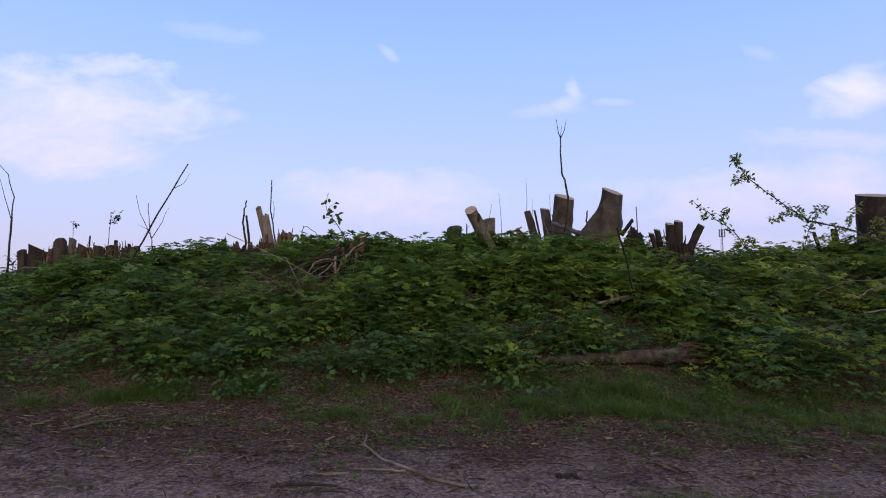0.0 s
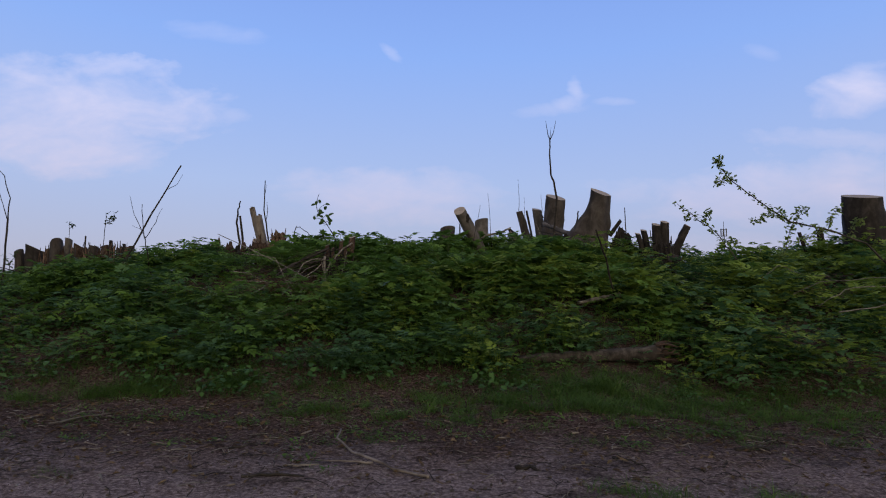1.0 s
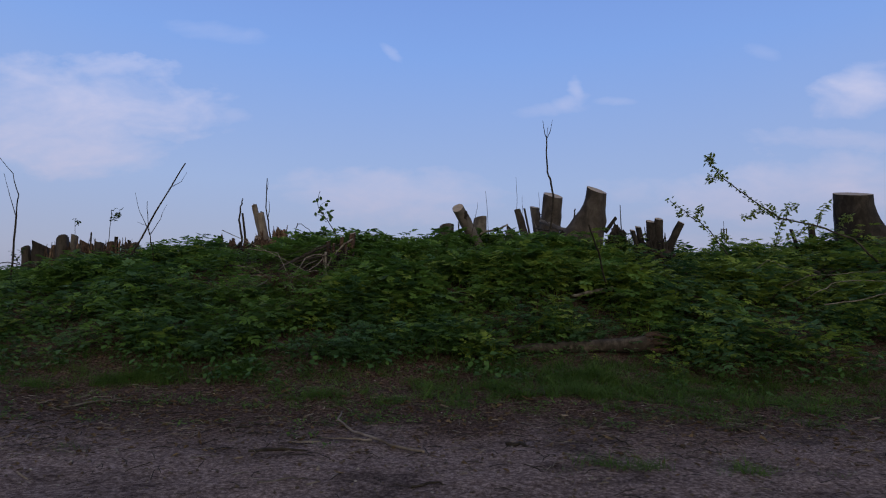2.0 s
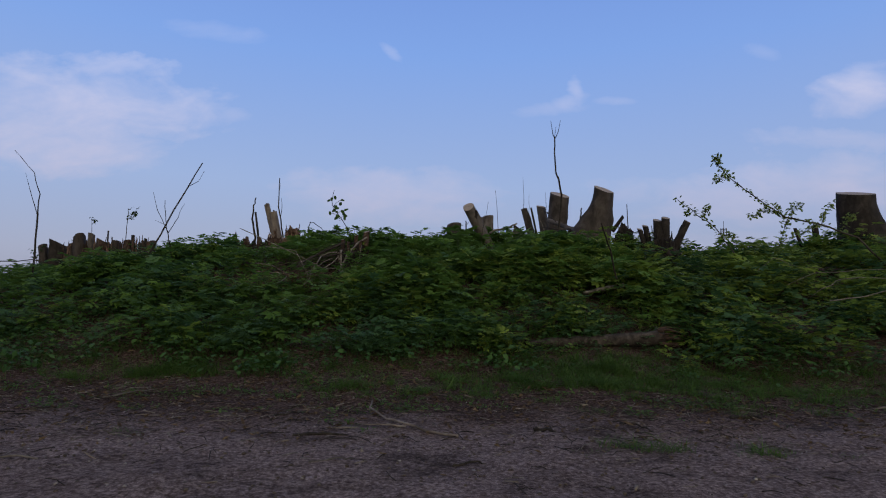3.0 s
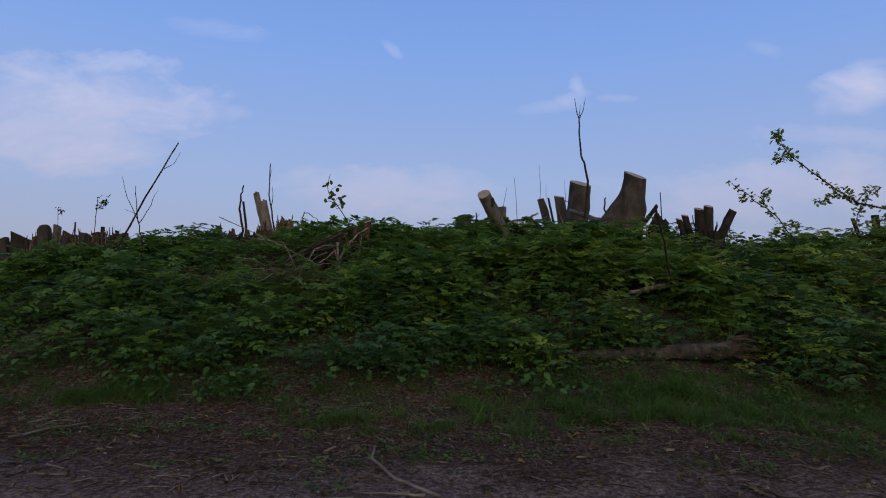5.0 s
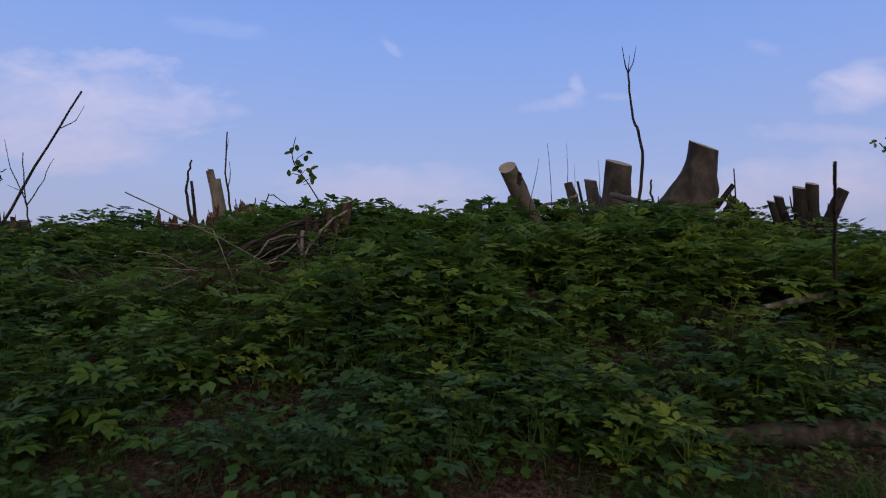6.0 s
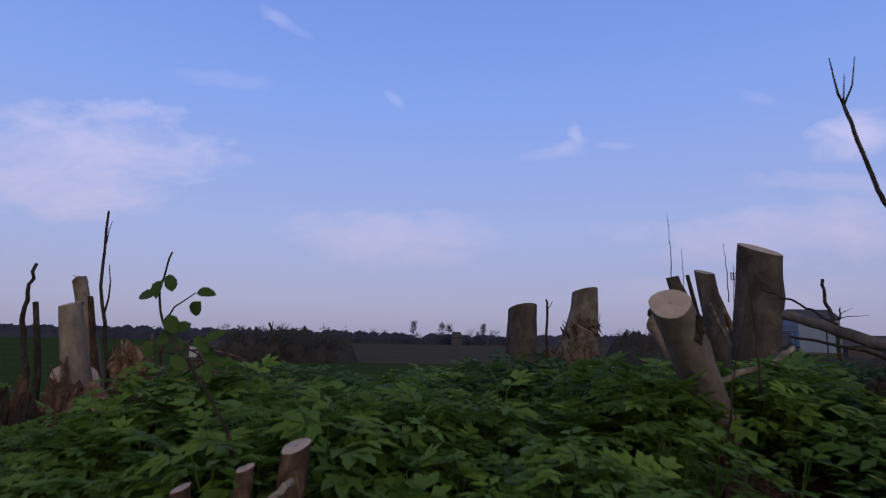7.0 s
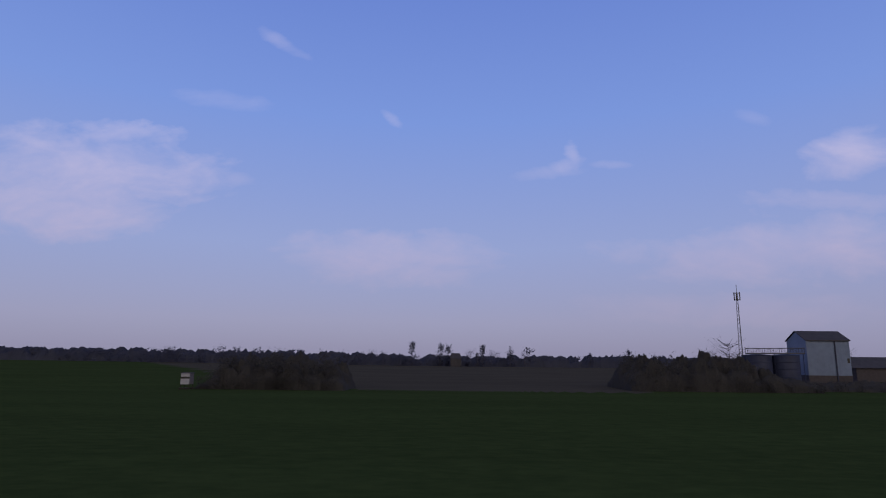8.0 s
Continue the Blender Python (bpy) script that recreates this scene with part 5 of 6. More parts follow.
    scatter("weed_thicket", edge_t, p, a, s, t, M["weed"], "dense green weeds along the bank beyond the stumps", "weeds", rng)
    cover_t = []
    for k in range(5):
        out = []
        for j in range(9):
            l, w, a = r2.uniform(0.05, 0.09), r2.uniform(0.03, 0.05), r2.uniform(0, 6.28)
            v = np.array([(0, 0, 0), (-w, l * 0.5, 0.006), (0, l, -0.01), (w, l * 0.5, 0.006)])
            out.append((spun(v, r2.uniform(-0.4, 0.4), r2.uniform(-0.3, 0.3), a, (r2.uniform(-0.12, 0.12), r2.uniform(-0.12, 0.12), r2.uniform(0.04, 0.19))), np.array([(0, 2, 1), (0, 3, 2)])))
        cover_t.append(merged(out))
    p, a, s, t = places(10000, -16, 16, 5.0, 13.8, lambda x, y: y > front_edge(x) + 0.3)
    scatter("ground_cover", cover_t, p, a, s, t, M["dimmed_weed"], "low dark green seedlings under the taller weeds", "weeds", rng)
    broad_t = []
    for k in range(5):
        out = []
        for j in range(3):
            h, w = r2.uniform(0.16, 0.30), r2.uniform(0, 6.28)
            end = (-math.sin(w) * 0.06, math.cos(w) * 0.06, h)
            out.append(stalk((0, 0, -0.05), end, 0.003))
            v, tt = leaflet_geo(r2.uniform(0.10, 0.15), r2.uniform(0.09, 0.13), 4, 0.12, r2.uniform(0.1, 0.4))
            out.append((spun(v, r2.uniform(-0.2, 0.7), r2.uniform(-0.3, 0.3), w, end), tt))
        broad_t.append(merged(out))
    p, a, s, t = places(150, -3, 3, 5.0, 8.4, lambda x, y: y > 5)
    scatter("broad_leaf_weeds", broad_t, p, a, s, t, M["broad"], "broad pale grey-green leaves standing among the weeds", "weeds", rng)
    p, a, s, t = places(3300, -8, 8, 4.15, 6.3, lambda x, y: (y > front_edge(x) - 0.30 - 0.15 * np.sin(3.1 * x)) & (rng.uniform(size=len(x)) < np.interp(x, [-4, 0, 3], [1.0, 0.9, 0.5])))
    scatter("ground_ivy", tiny_t, p, a, s / np.clip(s, 0.6, 9) * rng.uniform(0.7, 1.3, len(s)), t, M["ivy"], "low round-leaved creeping plants at the foot of the bank", "weeds", rng)


weeds()


def seedlings():
    """Small green plants and moss sprigs in patches over the earth at the bank's foot."""
    rng, r2 = np.random.RandomState(61), random.Random(62)
    shapes = []
    for k in range(6):
        out = []
        for j in range(7):
            w, reach = r2.uniform(0, 6.28), r2.uniform(0.0, 0.05)
            v, t = simple_leaflet(r2.uniform(0.018, 0.036), r2.uniform(0.010, 0.020), 0.15, 0.2)
            out.append((spun(v, r2.uniform(-0.1, 0.8), 0, w, (-math.sin(w) * reach, math.cos(w) * reach, r2.uniform(0.004, 0.025))), t))
        shapes.append(merged(out))
    nc, n = 130, 1300
    cx, cy = rng.uniform(-6.5, 6.5, nc), rng.normal(3.75, 0.45, nc)
    who = rng.randint(0, nc, n)
    x, y = cx[who] + rng.normal(0, 0.14, n), cy[who] + rng.normal(0, 0.07, n)
    scatter("seedlings", shapes, np.stack([x, y, ground_z(x, y)], -1), rng.uniform(0, 6.28, n), rng.uniform(0.5, 1.2, n), rng.normal(0, 0.12, (n, 2)), M["grass"],
            "small green seedlings in patches on the bare earth", "seedlings", rng)


seedlings()


def single_weeds():
    """The weeds that stand tallest where the bank is steepest, each a plant of its own."""
    r2, rng = random.Random(51), random.Random(52)
    kinds = []
    for k in range(5):
        stalks, blades = plant_pieces(r2, True, 5, 0.14, 0.34, 3)
        o = thing("weed_plant", (0, 0, 0), "bright green weed with toothed three-part leaves on thin stalks", "weed", "weeds on the bank")
        v, t = merged(stalks)
        part("stalk", mesh_from_arrays("stalk", v, t, M["stem_green"]), o, Matrix())
        for v, t in blades:
            part("leaf", mesh_from_arrays("leaf", v, t, M["weed"]), o, Matrix())
        kinds.append(o)
    done = 0
    used = set()
    while done < 150:
        x, y = rng.uniform(-2.3, 1.9), rng.uniform(6.3, 8.8)
        if bare_spot(np.array(x), np.array(y)):
            continue
        m = Matrix.Translation((x, y, gz(x, y))) @ pose(0, 0, 0, rng.uniform(-8, 8), rng.uniform(-8, 8), rng.uniform(0, 360)) @ Matrix.Scale(rng.uniform(0.75, 1.2), 4)
        k = done % len(kinds)
        if k not in used:
            used.add(k)
            kinds[k].matrix_basis = m
        else:
            copy_thing(kinds[k], Matrix.LocRotScale(m.translation, m.to_quaternion(), None))
        done += 1


single_weeds()


# ---------------------------------------------------------------- grass and litter along the track
def grass():
    rng, r2 = np.random.RandomState(21), random.Random(22)
    shapes = []
    for k in range(10):
        out = []
        for j in range(5):
            h, lean, a, w = r2.uniform(0.03, 0.105), r2.uniform(0.05, 0.22), r2.uniform(0, 6.28), 0.0026
            v = np.array([(-w, 0, -0.02), (w, 0, -0.02), (-w * 0.8, lean * 0.25, h * 0.5), (w * 0.8, lean * 0.25, h * 0.5), (-w * 0.4, lean * 0.7, h * 0.85), (w * 0.4, lean * 0.7, h * 0.85), (0, lean * 1.3, h)])
            t = np.array([(0, 1, 3), (0, 3, 2), (2, 3, 5), (2, 5, 4), (4, 5, 6)])
            out.append((spun(v, 0, 0, a, (r2.uniform(-0.03, 0.03), r2.uniform(-0.03, 0.03), 0)), t))
        shapes.append(merged(out))
    # tufts: middle, spread, number, size
    foot_tufts = [((0.9, 4.15), (0.75, 0.28), 620, 0.85), ((1.4, 4.72), (0.7, 0.16), 170, 0.75), ((2.2, 4.6), (0.5, 0.2), 120, 0.7), ((1.45, 4.35), (0.45, 0.3), 420, 1.05),
             ((1.9, 4.2), (0.7, 0.4), 420, 0.75), ((0.35, 4.0), (0.35, 0.25), 160, 0.7), ((-0.55, 4.0), (0.28, 0.2), 110, 0.6), ((-2.27, 4.40), (0.30, 0.12), 300, 0.9), ((-2.95, 4.2), (0.16, 0.10), 110, 0.7), ((-1.55, 4.5), (0.14, 0.10), 130, 0.85), ((-0.55, 3.8), (0.28, 0.14), 180, 0.6), ((-1.1, 4.1), (0.10, 0.08), 50, 0.55),
             ((-1.85, 4.45), (0.25, 0.12), 60, 0.6), ((-1.95, 5.2), (0.16, 0.12), 170, 1.9), ((-1.2, 4.35), (0.5, 0.15), 110, 0.55),
             ((-0.6, 4.4), (0.5, 0.15), 110, 0.6), ((-2.6, 4.3), (0.5, 0.12), 90, 0.5), ((-1.5, 4.7), (0.3, 0.12), 80, 0.6), ((2.8, 4.0), (0.8, 0.5), 260, 0.6),
             ((3.8, 4.2), (1.0, 0.5), 320, 0.75), ((3.2, 4.35), (1.2, 0.3), 420, 0.8), ((2.7, 3.75), (0.8, 0.3), 200, 0.5)]
    track_tufts = [((2.4, 3.3), (0.6, 0.3), 70, 0.4), ((-3.2, 4.6), (0.6, 0.3), 130, 0.55), ((-4.8, 4.7), (1.2, 0.4), 250, 0.6), ((1.05, 2.36), (0.22, 0.05), 44, 0.55),
             ((0.78, 2.20), (0.05, 0.04), 8, 0.28), ((1.18, 2.35), (0.05, 0.04), 9, 0.3), ((1.68, 2.38), (0.24, 0.07), 44, 0.58), ((2.05, 2.25), (0.12, 0.06), 12, 0.3),
             ((-1.72, 2.45), (0.14, 0.08), 18, 0.28), ((-0.45, 2.62), (0.02, 0.03), 4, 0.5), ((6.0, 4.2), (1.6, 0.6), 420, 0.7), ((-7.0, 4.8), (1.5, 0.5), 320, 0.7),
             ((-0.9, 3.5), (0.3, 0.2), 35, 0.35), ((0.1, 3.5), (0.4, 0.2), 45, 0.35), ((1.5, 3.5), (0.6, 0.2), 120, 0.45)]
    xs, ys, ss = [], [], []
    for (cx, cy), (sx, sy), n, size in foot_tufts + track_tufts:
        n = int(n * 1.7)
        nc = max(1, n // 14)
        kx, ky = rng.normal(cx, sx * 0.75, nc), rng.normal(cy, sy * 0.7, nc)
        who = rng.randint(0, nc, n)
        xs.append(kx[who] + rng.normal(0, 0.045, n)), ys.append(ky[who] + rng.normal(0, 0.035, n))
        ss.append(np.clip(rng.uniform(0.45, 1.15, nc)[who] * rng.normal(size * 0.85, size * 0.2, n), 0.12, 2))
    n = 1600
    xs.append(rng.uniform(-7, 7, n)), ys.append(rng.normal(4.55, 0.35, n)), ss.append(rng.uniform(0.25, 0.6, n))
    x, y, s = np.concatenate(xs), np.concatenate(ys), np.concatenate(ss)
    p = np.stack([x, y, ground_z(x, y)], -1)
    scatter("grass", shapes, p, rng.uniform(0, 6.28, len(x)), s, rng.normal(0, 0.12, (len(x), 2)), M["grass"], "tufts of green grass along the edge of the track", "grass", rng)


grass()


def litter():
    rng, r2 = np.random.RandomState(31), random.Random(32)
    curled, chips, stones, bits = [], [], [], []
    for k in range(6):
        v, t = leaflet_geo(r2.uniform(0.03, 0.06), r2.uniform(0.02, 0.035), 3, r2.uniform(0.2, 0.9), r2.uniform(-0.5, 0.5), 0.2)
        curled.append((spun(v, r2.uniform(-0.2, 0.3), r2.uniform(-0.3, 0.3), 0, (0, 0, 0.008)), t))
        l, w, h = r2.uniform(0.02, 0.06), r2.uniform(0.005, 0.012), r2.uniform(0.003, 0.007)
        v = np.array([(-l, -w, 0), (l, -w * 0.6, 0), (l, w * 0.4, 0), (-l, w, 0), (-l * 0.9, -w * 0.7, h), (l * 0.8, -w * 0.4, h), (l * 0.9, w * 0.3, h), (-l, w * 0.8, h)])
        chips.append((v, np.array([(0, 1, 5), (0, 5, 4), (1, 2, 6), (1, 6, 5), (2, 3, 7), (2, 7, 6), (3, 0, 4), (3, 4, 7), (4, 5, 6), (4, 6, 7)])))
        pts = bent([(-0.05 * r2.uniform(0.6, 1.6), 0, 0.004), (0, 0.012 * r2.uniform(-1, 1), 0.012), (0.06 * r2.uniform(0.6, 1.6), 0, 0.004)], 2, 0.003, k)
        tv, tf = tube_geo(pts, 0.0026, 4, 0.1, k, cap=False)
        bits.append((np.array([tuple(p) for p in tv]), np.array([tri for q in tf for tri in ((q[0], q[1], q[2]), (q[0], q[2], q[3]))])))
        bm = bmesh.new()
        bmesh.ops.create_icosphere(bm, subdivisions=1, radius=0.012)
        off = Vector((k * 7.1, 3.3, 1.7))
        for q in bm.verts:
            q.co = q.co * (1 + 0.6 * noise.noise(q.co * 90 + off))
            q.co.z *= 0.6
        bm.verts.ensure_lookup_table()
        stones.append((np.array([tuple(q.co) for q in bm.verts]), np.array([[q.index for q in f.verts] for f in bm.faces])))
        bm.free()

    def spread(name, shapes, n, y_mean, y_sd, lo, hi, mat, label, category):
        x, y = rng.uniform(-6, 6, n), np.clip(rng.normal(y_mean, y_sd, n), -1.5, 7)
        p = np.stack([x, y, ground_z(x, y) + 0.002], -1)
        scatter(name, shapes, p, rng.uniform(0, 6.28, n), rng.uniform(lo, hi, n), rng.normal(0, 0.15, (n, 2)), mat, label, category, rng, smooth=False)

    spread("leaf_litter", curled, 2600, 4.1, 0.8, 0.6, 1.3, M["dead_leaf"], "brown dead leaves scattered along the track's edge", "leaf litter")
    spread("leaf_litter", curled, 1700, 3.1, 0.45, 0.35, 0.9, M["dead_leaf"], "reddish-brown leaf scraps trodden into the sandy track", "leaf litter")
    spread("wood_chips", chips, 260, 3.4, 0.9, 0.4, 1.1, M["chip"], "pale wood chips scattered over the earth", "wood chips")
    spread("twig_litter", bits, 2600, 3.3, 0.85, 0.2, 0.95, M["stick_dark"], "small dark twigs scattered over the earth", "twigs")
    spread("straw_litter", bits, 1500, 3.5, 0.8, 0.2, 0.9, M["stick"], "small pale dry stalks scattered over the earth", "twigs")
    n = 420
    w, q = rng.uniform(0, 6.28, n), np.sqrt(rng.uniform(size=n))
    x, y = -1.75 + 0.75 * q * np.cos(w), 7.1 + 0.7 * q * np.sin(w)
    x[::2], y[::2] = rng.normal(-2.0, 0.13, n // 2), rng.normal(6.88, 0.13, n // 2)
    scatter("leaf_litter", curled, np.stack([x, y, ground_z(x, y) + rng.uniform(0.01, 0.12, n)], -1), rng.uniform(0, 6.28, n), rng.uniform(0.8, 1.7, n), rng.normal(0, 0.4, (n, 2)), M["dead_leaf"],
            "brown dead leaves caught in the brush heap", "leaf litter", rng, smooth=False)
    spread("earth_clods", stones, 4600, 2.4, 1.2, 0.15, 0.95, M["clod"], "small clods of earth on the sandy track", "clods")
    spread("pebbles", stones, 500, 2.2, 1.1, 0.2, 0.8, M["stone"], "small pale pebbles on the sandy track", "pebbles")


litter()


# ---------------------------------------------------------------- leafy shoots
OVAL = [(0.0, 0.0), (0.12, 0.30), (0.32, 0.47), (0.42, 0.44), (0.58, 0.46), (0.66, 0.38), (0.82, 0.28), (1.0, 0.0)]


def leaf_mesh(length, width, mat, seed, teeth=4):
    rng = random.Random(seed)
    if teeth:
        v, t = leaflet_geo(length, width, teeth, rng.uniform(0.1, 0.4), rng.uniform(0.0, 0.4))
    else:
        v, t = lobed_leaflet(length, width, OVAL, rng.uniform(0.1, 0.4), rng.uniform(0.0, 0.4))
    return mesh_from_arrays("leaf", v, t, M[mat])


def aim(at, a, pitch, roll=0.0):
    return Matrix.Translation(at) @ pose(0, 0, 0, pitch, roll, a)


def face_leaf(at, rng):
    """A leaf hanging outwards, its blade turned more or less to the open side of the bank."""
    a = rng.uniform(0, 6.28)
    d = Vector((math.cos(a), rng.uniform(-0.3, 0.3), math.sin(a) * 0.7 - 0.15)).normalized()
    n = Vector((rng.uniform(-0.5, 0.5), -1, rng.uniform(-0.1, 0.9)))
    n = (n - d * n.dot(d)).normalized()
    m = Matrix((d.cross(n), d, n)).transposed().to_4x4()
    return Matrix.Translation(at) @ m


def build_sapling():
    o = thing("sapling", (-1.42, 7.95, 1.25), "thin young shoot with a few dark oval leaves", "sapling")
    stem = [(-1.30, 7.95, 1.15), (-1.40, 7.95, 1.664), (-1.498, 7.95, 1.82), (-1.560, 7.95, 1.90), (-1.645, 7.95, 2.011), (-1.667, 7.95, 2.074), (-1.678, 7.95, 2.154), (-1.659, 7.95, 2.226), (-1.644, 7.95, 2.283)]
    line = bent(stem, 2, 0.003, 1)
    v, f = tube_geo(line, taper(len(line), 0.0065, 0.003), 6, 0.05, 1)
    part("main_stem", mesh_from("main_stem", v, f, M["stick_dark"]), o, Matrix())
    sprigs = [((-1.655, 7.95, 2.04), (-1.62, 7.95, 2.09), (-1.55, 7.95, 2.14)), ((-1.60, 7.95, 1.91), (-1.55, 7.94, 1.97), (-1.535, 7.94, 1.99)), ((-1.61, 7.95, 1.93), (-1.66, 7.94, 1.94), (-1.69, 7.94, 1.92)),
              ((-1.57, 7.95, 1.86), (-1.51, 7.95, 1.90), (-1.44, 7.95, 1.905)), ((-1.56, 7.95, 1.84), (-1.52, 7.95, 1.85), (-1.49, 7.95, 1.845))]
    for k, pts in enumerate(sprigs):
        ln = bent(pts, 2, 0.003, k)
        v, f = tube_geo(ln, taper(len(ln), 0.004, 0.002), 5)
        part("twig", mesh_from("twig", v, f, M["stick_dark"]), o, Matrix())
    rng = random.Random(8)
    spots = [(-1.66, 2.18), (-1.69, 2.13), (-1.62, 2.14), (-1.56, 2.14), (-1.53, 2.11), (-1.61, 2.0), (-1.54, 1.99), (-1.52, 1.96), (-1.61, 1.92), (-1.69, 1.91), (-1.67, 1.96), (-1.48, 1.91), (-1.44, 1.9), (-1.58, 1.95), (-1.50, 1.97), (-1.63, 2.06), (-1.57, 1.90)]
    for k, (x, z) in enumerate(spots):
        me = leaf_mesh(rng.uniform(0.060, 0.084), rng.uniform(0.042, 0.056), "sapling", 20 + k, 0)
        part("leaf", me, o, face_leaf((x, 7.95 + rng.uniform(-0.03, 0.03), z), rng))


build_sapling()


def leafy_branch(name, pts, r0, r1, label, seed, twigs, cluster, mat="hawthorn", size=0.050):
    """An arching branch with clusters of small leaves along it and on its side twigs."""
    rng = random.Random(seed)
    o = thing(name, pts[0], label, "branch", "leafy branches reaching over the bank")
    line = bent(pts, 5, 0.008, seed)
    v, f = tube_geo(line, taper(len(line), r0, r1), 6, 0.06, seed)
    part("main_stem", mesh_from("main_stem", v, f, M["bark_brown"]), o, Matrix())
    carriers = [line]
    for k, tw in enumerate(twigs):
        ln = bent(tw, 4, 0.008, seed + k + 1)
        v, f = tube_geo(ln, taper(len(ln), 0.005, 0.002), 5)
        part("twig", mesh_from("twig", v, f, M["stick_dark"]), o, Matrix())
        carriers.append(ln)
    shapes = [leaf_mesh(size * rng.uniform(0.8, 1.2), size * 0.75, mat, seed + 40 + k, 3) for k in range(6)]
    for j, ln in enumerate(carriers):
        lo = int(len(ln) * cluster[0]) if j == 0 else 1
        for i in range(lo, len(ln)):
            heavy = cluster[1] if j == 0 else cluster[1] + 1
            for k in range(rng.randint(max(1, heavy - 2), heavy + 2)):
                at = Vector(ln[i]) + Vector([rng.uniform(-0.035, 0.035) for _ in range(3)])
                part("leaf", rng.choice(shapes), o, aim(at, rng.uniform(0, 360), rng.uniform(-60, 60), rng.uniform(-40, 40)))


def build_branches():
    y = 7.2
    leafy_branch("hawthorn_branch", [(5.9, y, 1.15), (5.47, y, 1.60), (5.0, y, 1.77), (4.51, y, 1.87), (4.24, y, 2.05), (3.82, y, 2.36), (3.62, y, 2.58)], 0.014, 0.005,
                 "arching thorny branch with small fresh green leaves", 71,
                 [[(4.5, y, 1.87), (4.4, y, 1.99), (4.20, y, 1.93), (4.08, y, 1.86)], [(3.80, y, 2.38), (3.68, y, 2.40), (3.60, y, 2.34)], [(4.6, y, 1.85), (4.62, y, 2.0), (4.72, y, 2.03)],
                  [(4.55, y, 1.84), (4.50, y, 1.70), (4.45, y, 1.52), (4.40, y, 1.42)], [(5.0, y, 1.77), (5.05, y, 1.95), (5.16, y, 2.05)], [(4.9, y, 1.78), (4.8, y, 1.68), (4.62, y, 1.66)],
                  [(3.64, y, 2.56), (3.60, y, 2.63), (3.66, y, 2.68)], [(5.25, y, 1.70), (5.35, y, 1.86), (5.42, y, 1.88)]], (0.28, 5))
    leafy_branch("hawthorn_branch", [(4.0, y, 1.0), (3.9, y, 1.30), (3.59, y, 1.71), (3.35, y, 1.89), (3.10, y, 2.08)], 0.009, 0.004, "slender arching branch with small fresh green leaves", 72,
                 [[(3.42, y, 1.84), (3.47, y, 1.93), (3.50, y, 1.97)], [(3.25, y, 1.95), (3.20, y, 1.91)], [(3.68, y, 1.6), (3.78, y, 1.62), (3.84, y, 1.60)]], (0.45, 4))
    leafy_branch("leafy_sprout", [(-5.16, 8.78, 1.0), (-5.15, 8.78, 1.6), (-5.14, 8.78, 2.09)], 0.007, 0.004, "thin sprout with a small leaf cluster at its tip", 73,
                 [[(-5.14, 8.78, 1.93), (-5.05, 8.78, 1.96), (-5.01, 8.78, 2.08)], [(-5.05, 8.78, 1.96), (-4.98, 8.78, 1.98)]], (0.99, 1), "sapling")
    leafy_branch("leafy_sprout", [(-5.96, 9.21, 1.0), (-5.97, 9.21, 1.6), (-5.98, 9.21, 2.0)], 0.006, 0.003, "thin sprout with a small leaf cluster at its tip", 74,
                 [[(-5.97, 9.21, 1.88), (-5.92, 9.21, 1.96)]], (0.99, 1), "sapling")
    leafy_branch("leafy_sprout", [(-6.35, 8.4, 0.9), (-6.30, 8.4, 1.3), (-6.2, 8.4, 1.42)], 0.006, 0.003, "low sprout with small leaves", 75,
                 [[(-6.3, 8.4, 1.25), (-6.4, 8.4, 1.38)]], (0.4, 2), "sapling")


build_branches()


# ---------------------------------------------------------------- far woods, thickets, trees
def quad_leaf(length, width):
    v = np.array([(0, 0, 0), (-width * 0.5, length * 0.5, 0.1 * width), (0, length, 0), (width * 0.5, length * 0.5, 0.1 * width)])
    return v, np.array([(0, 2, 1), (0, 3, 2)])


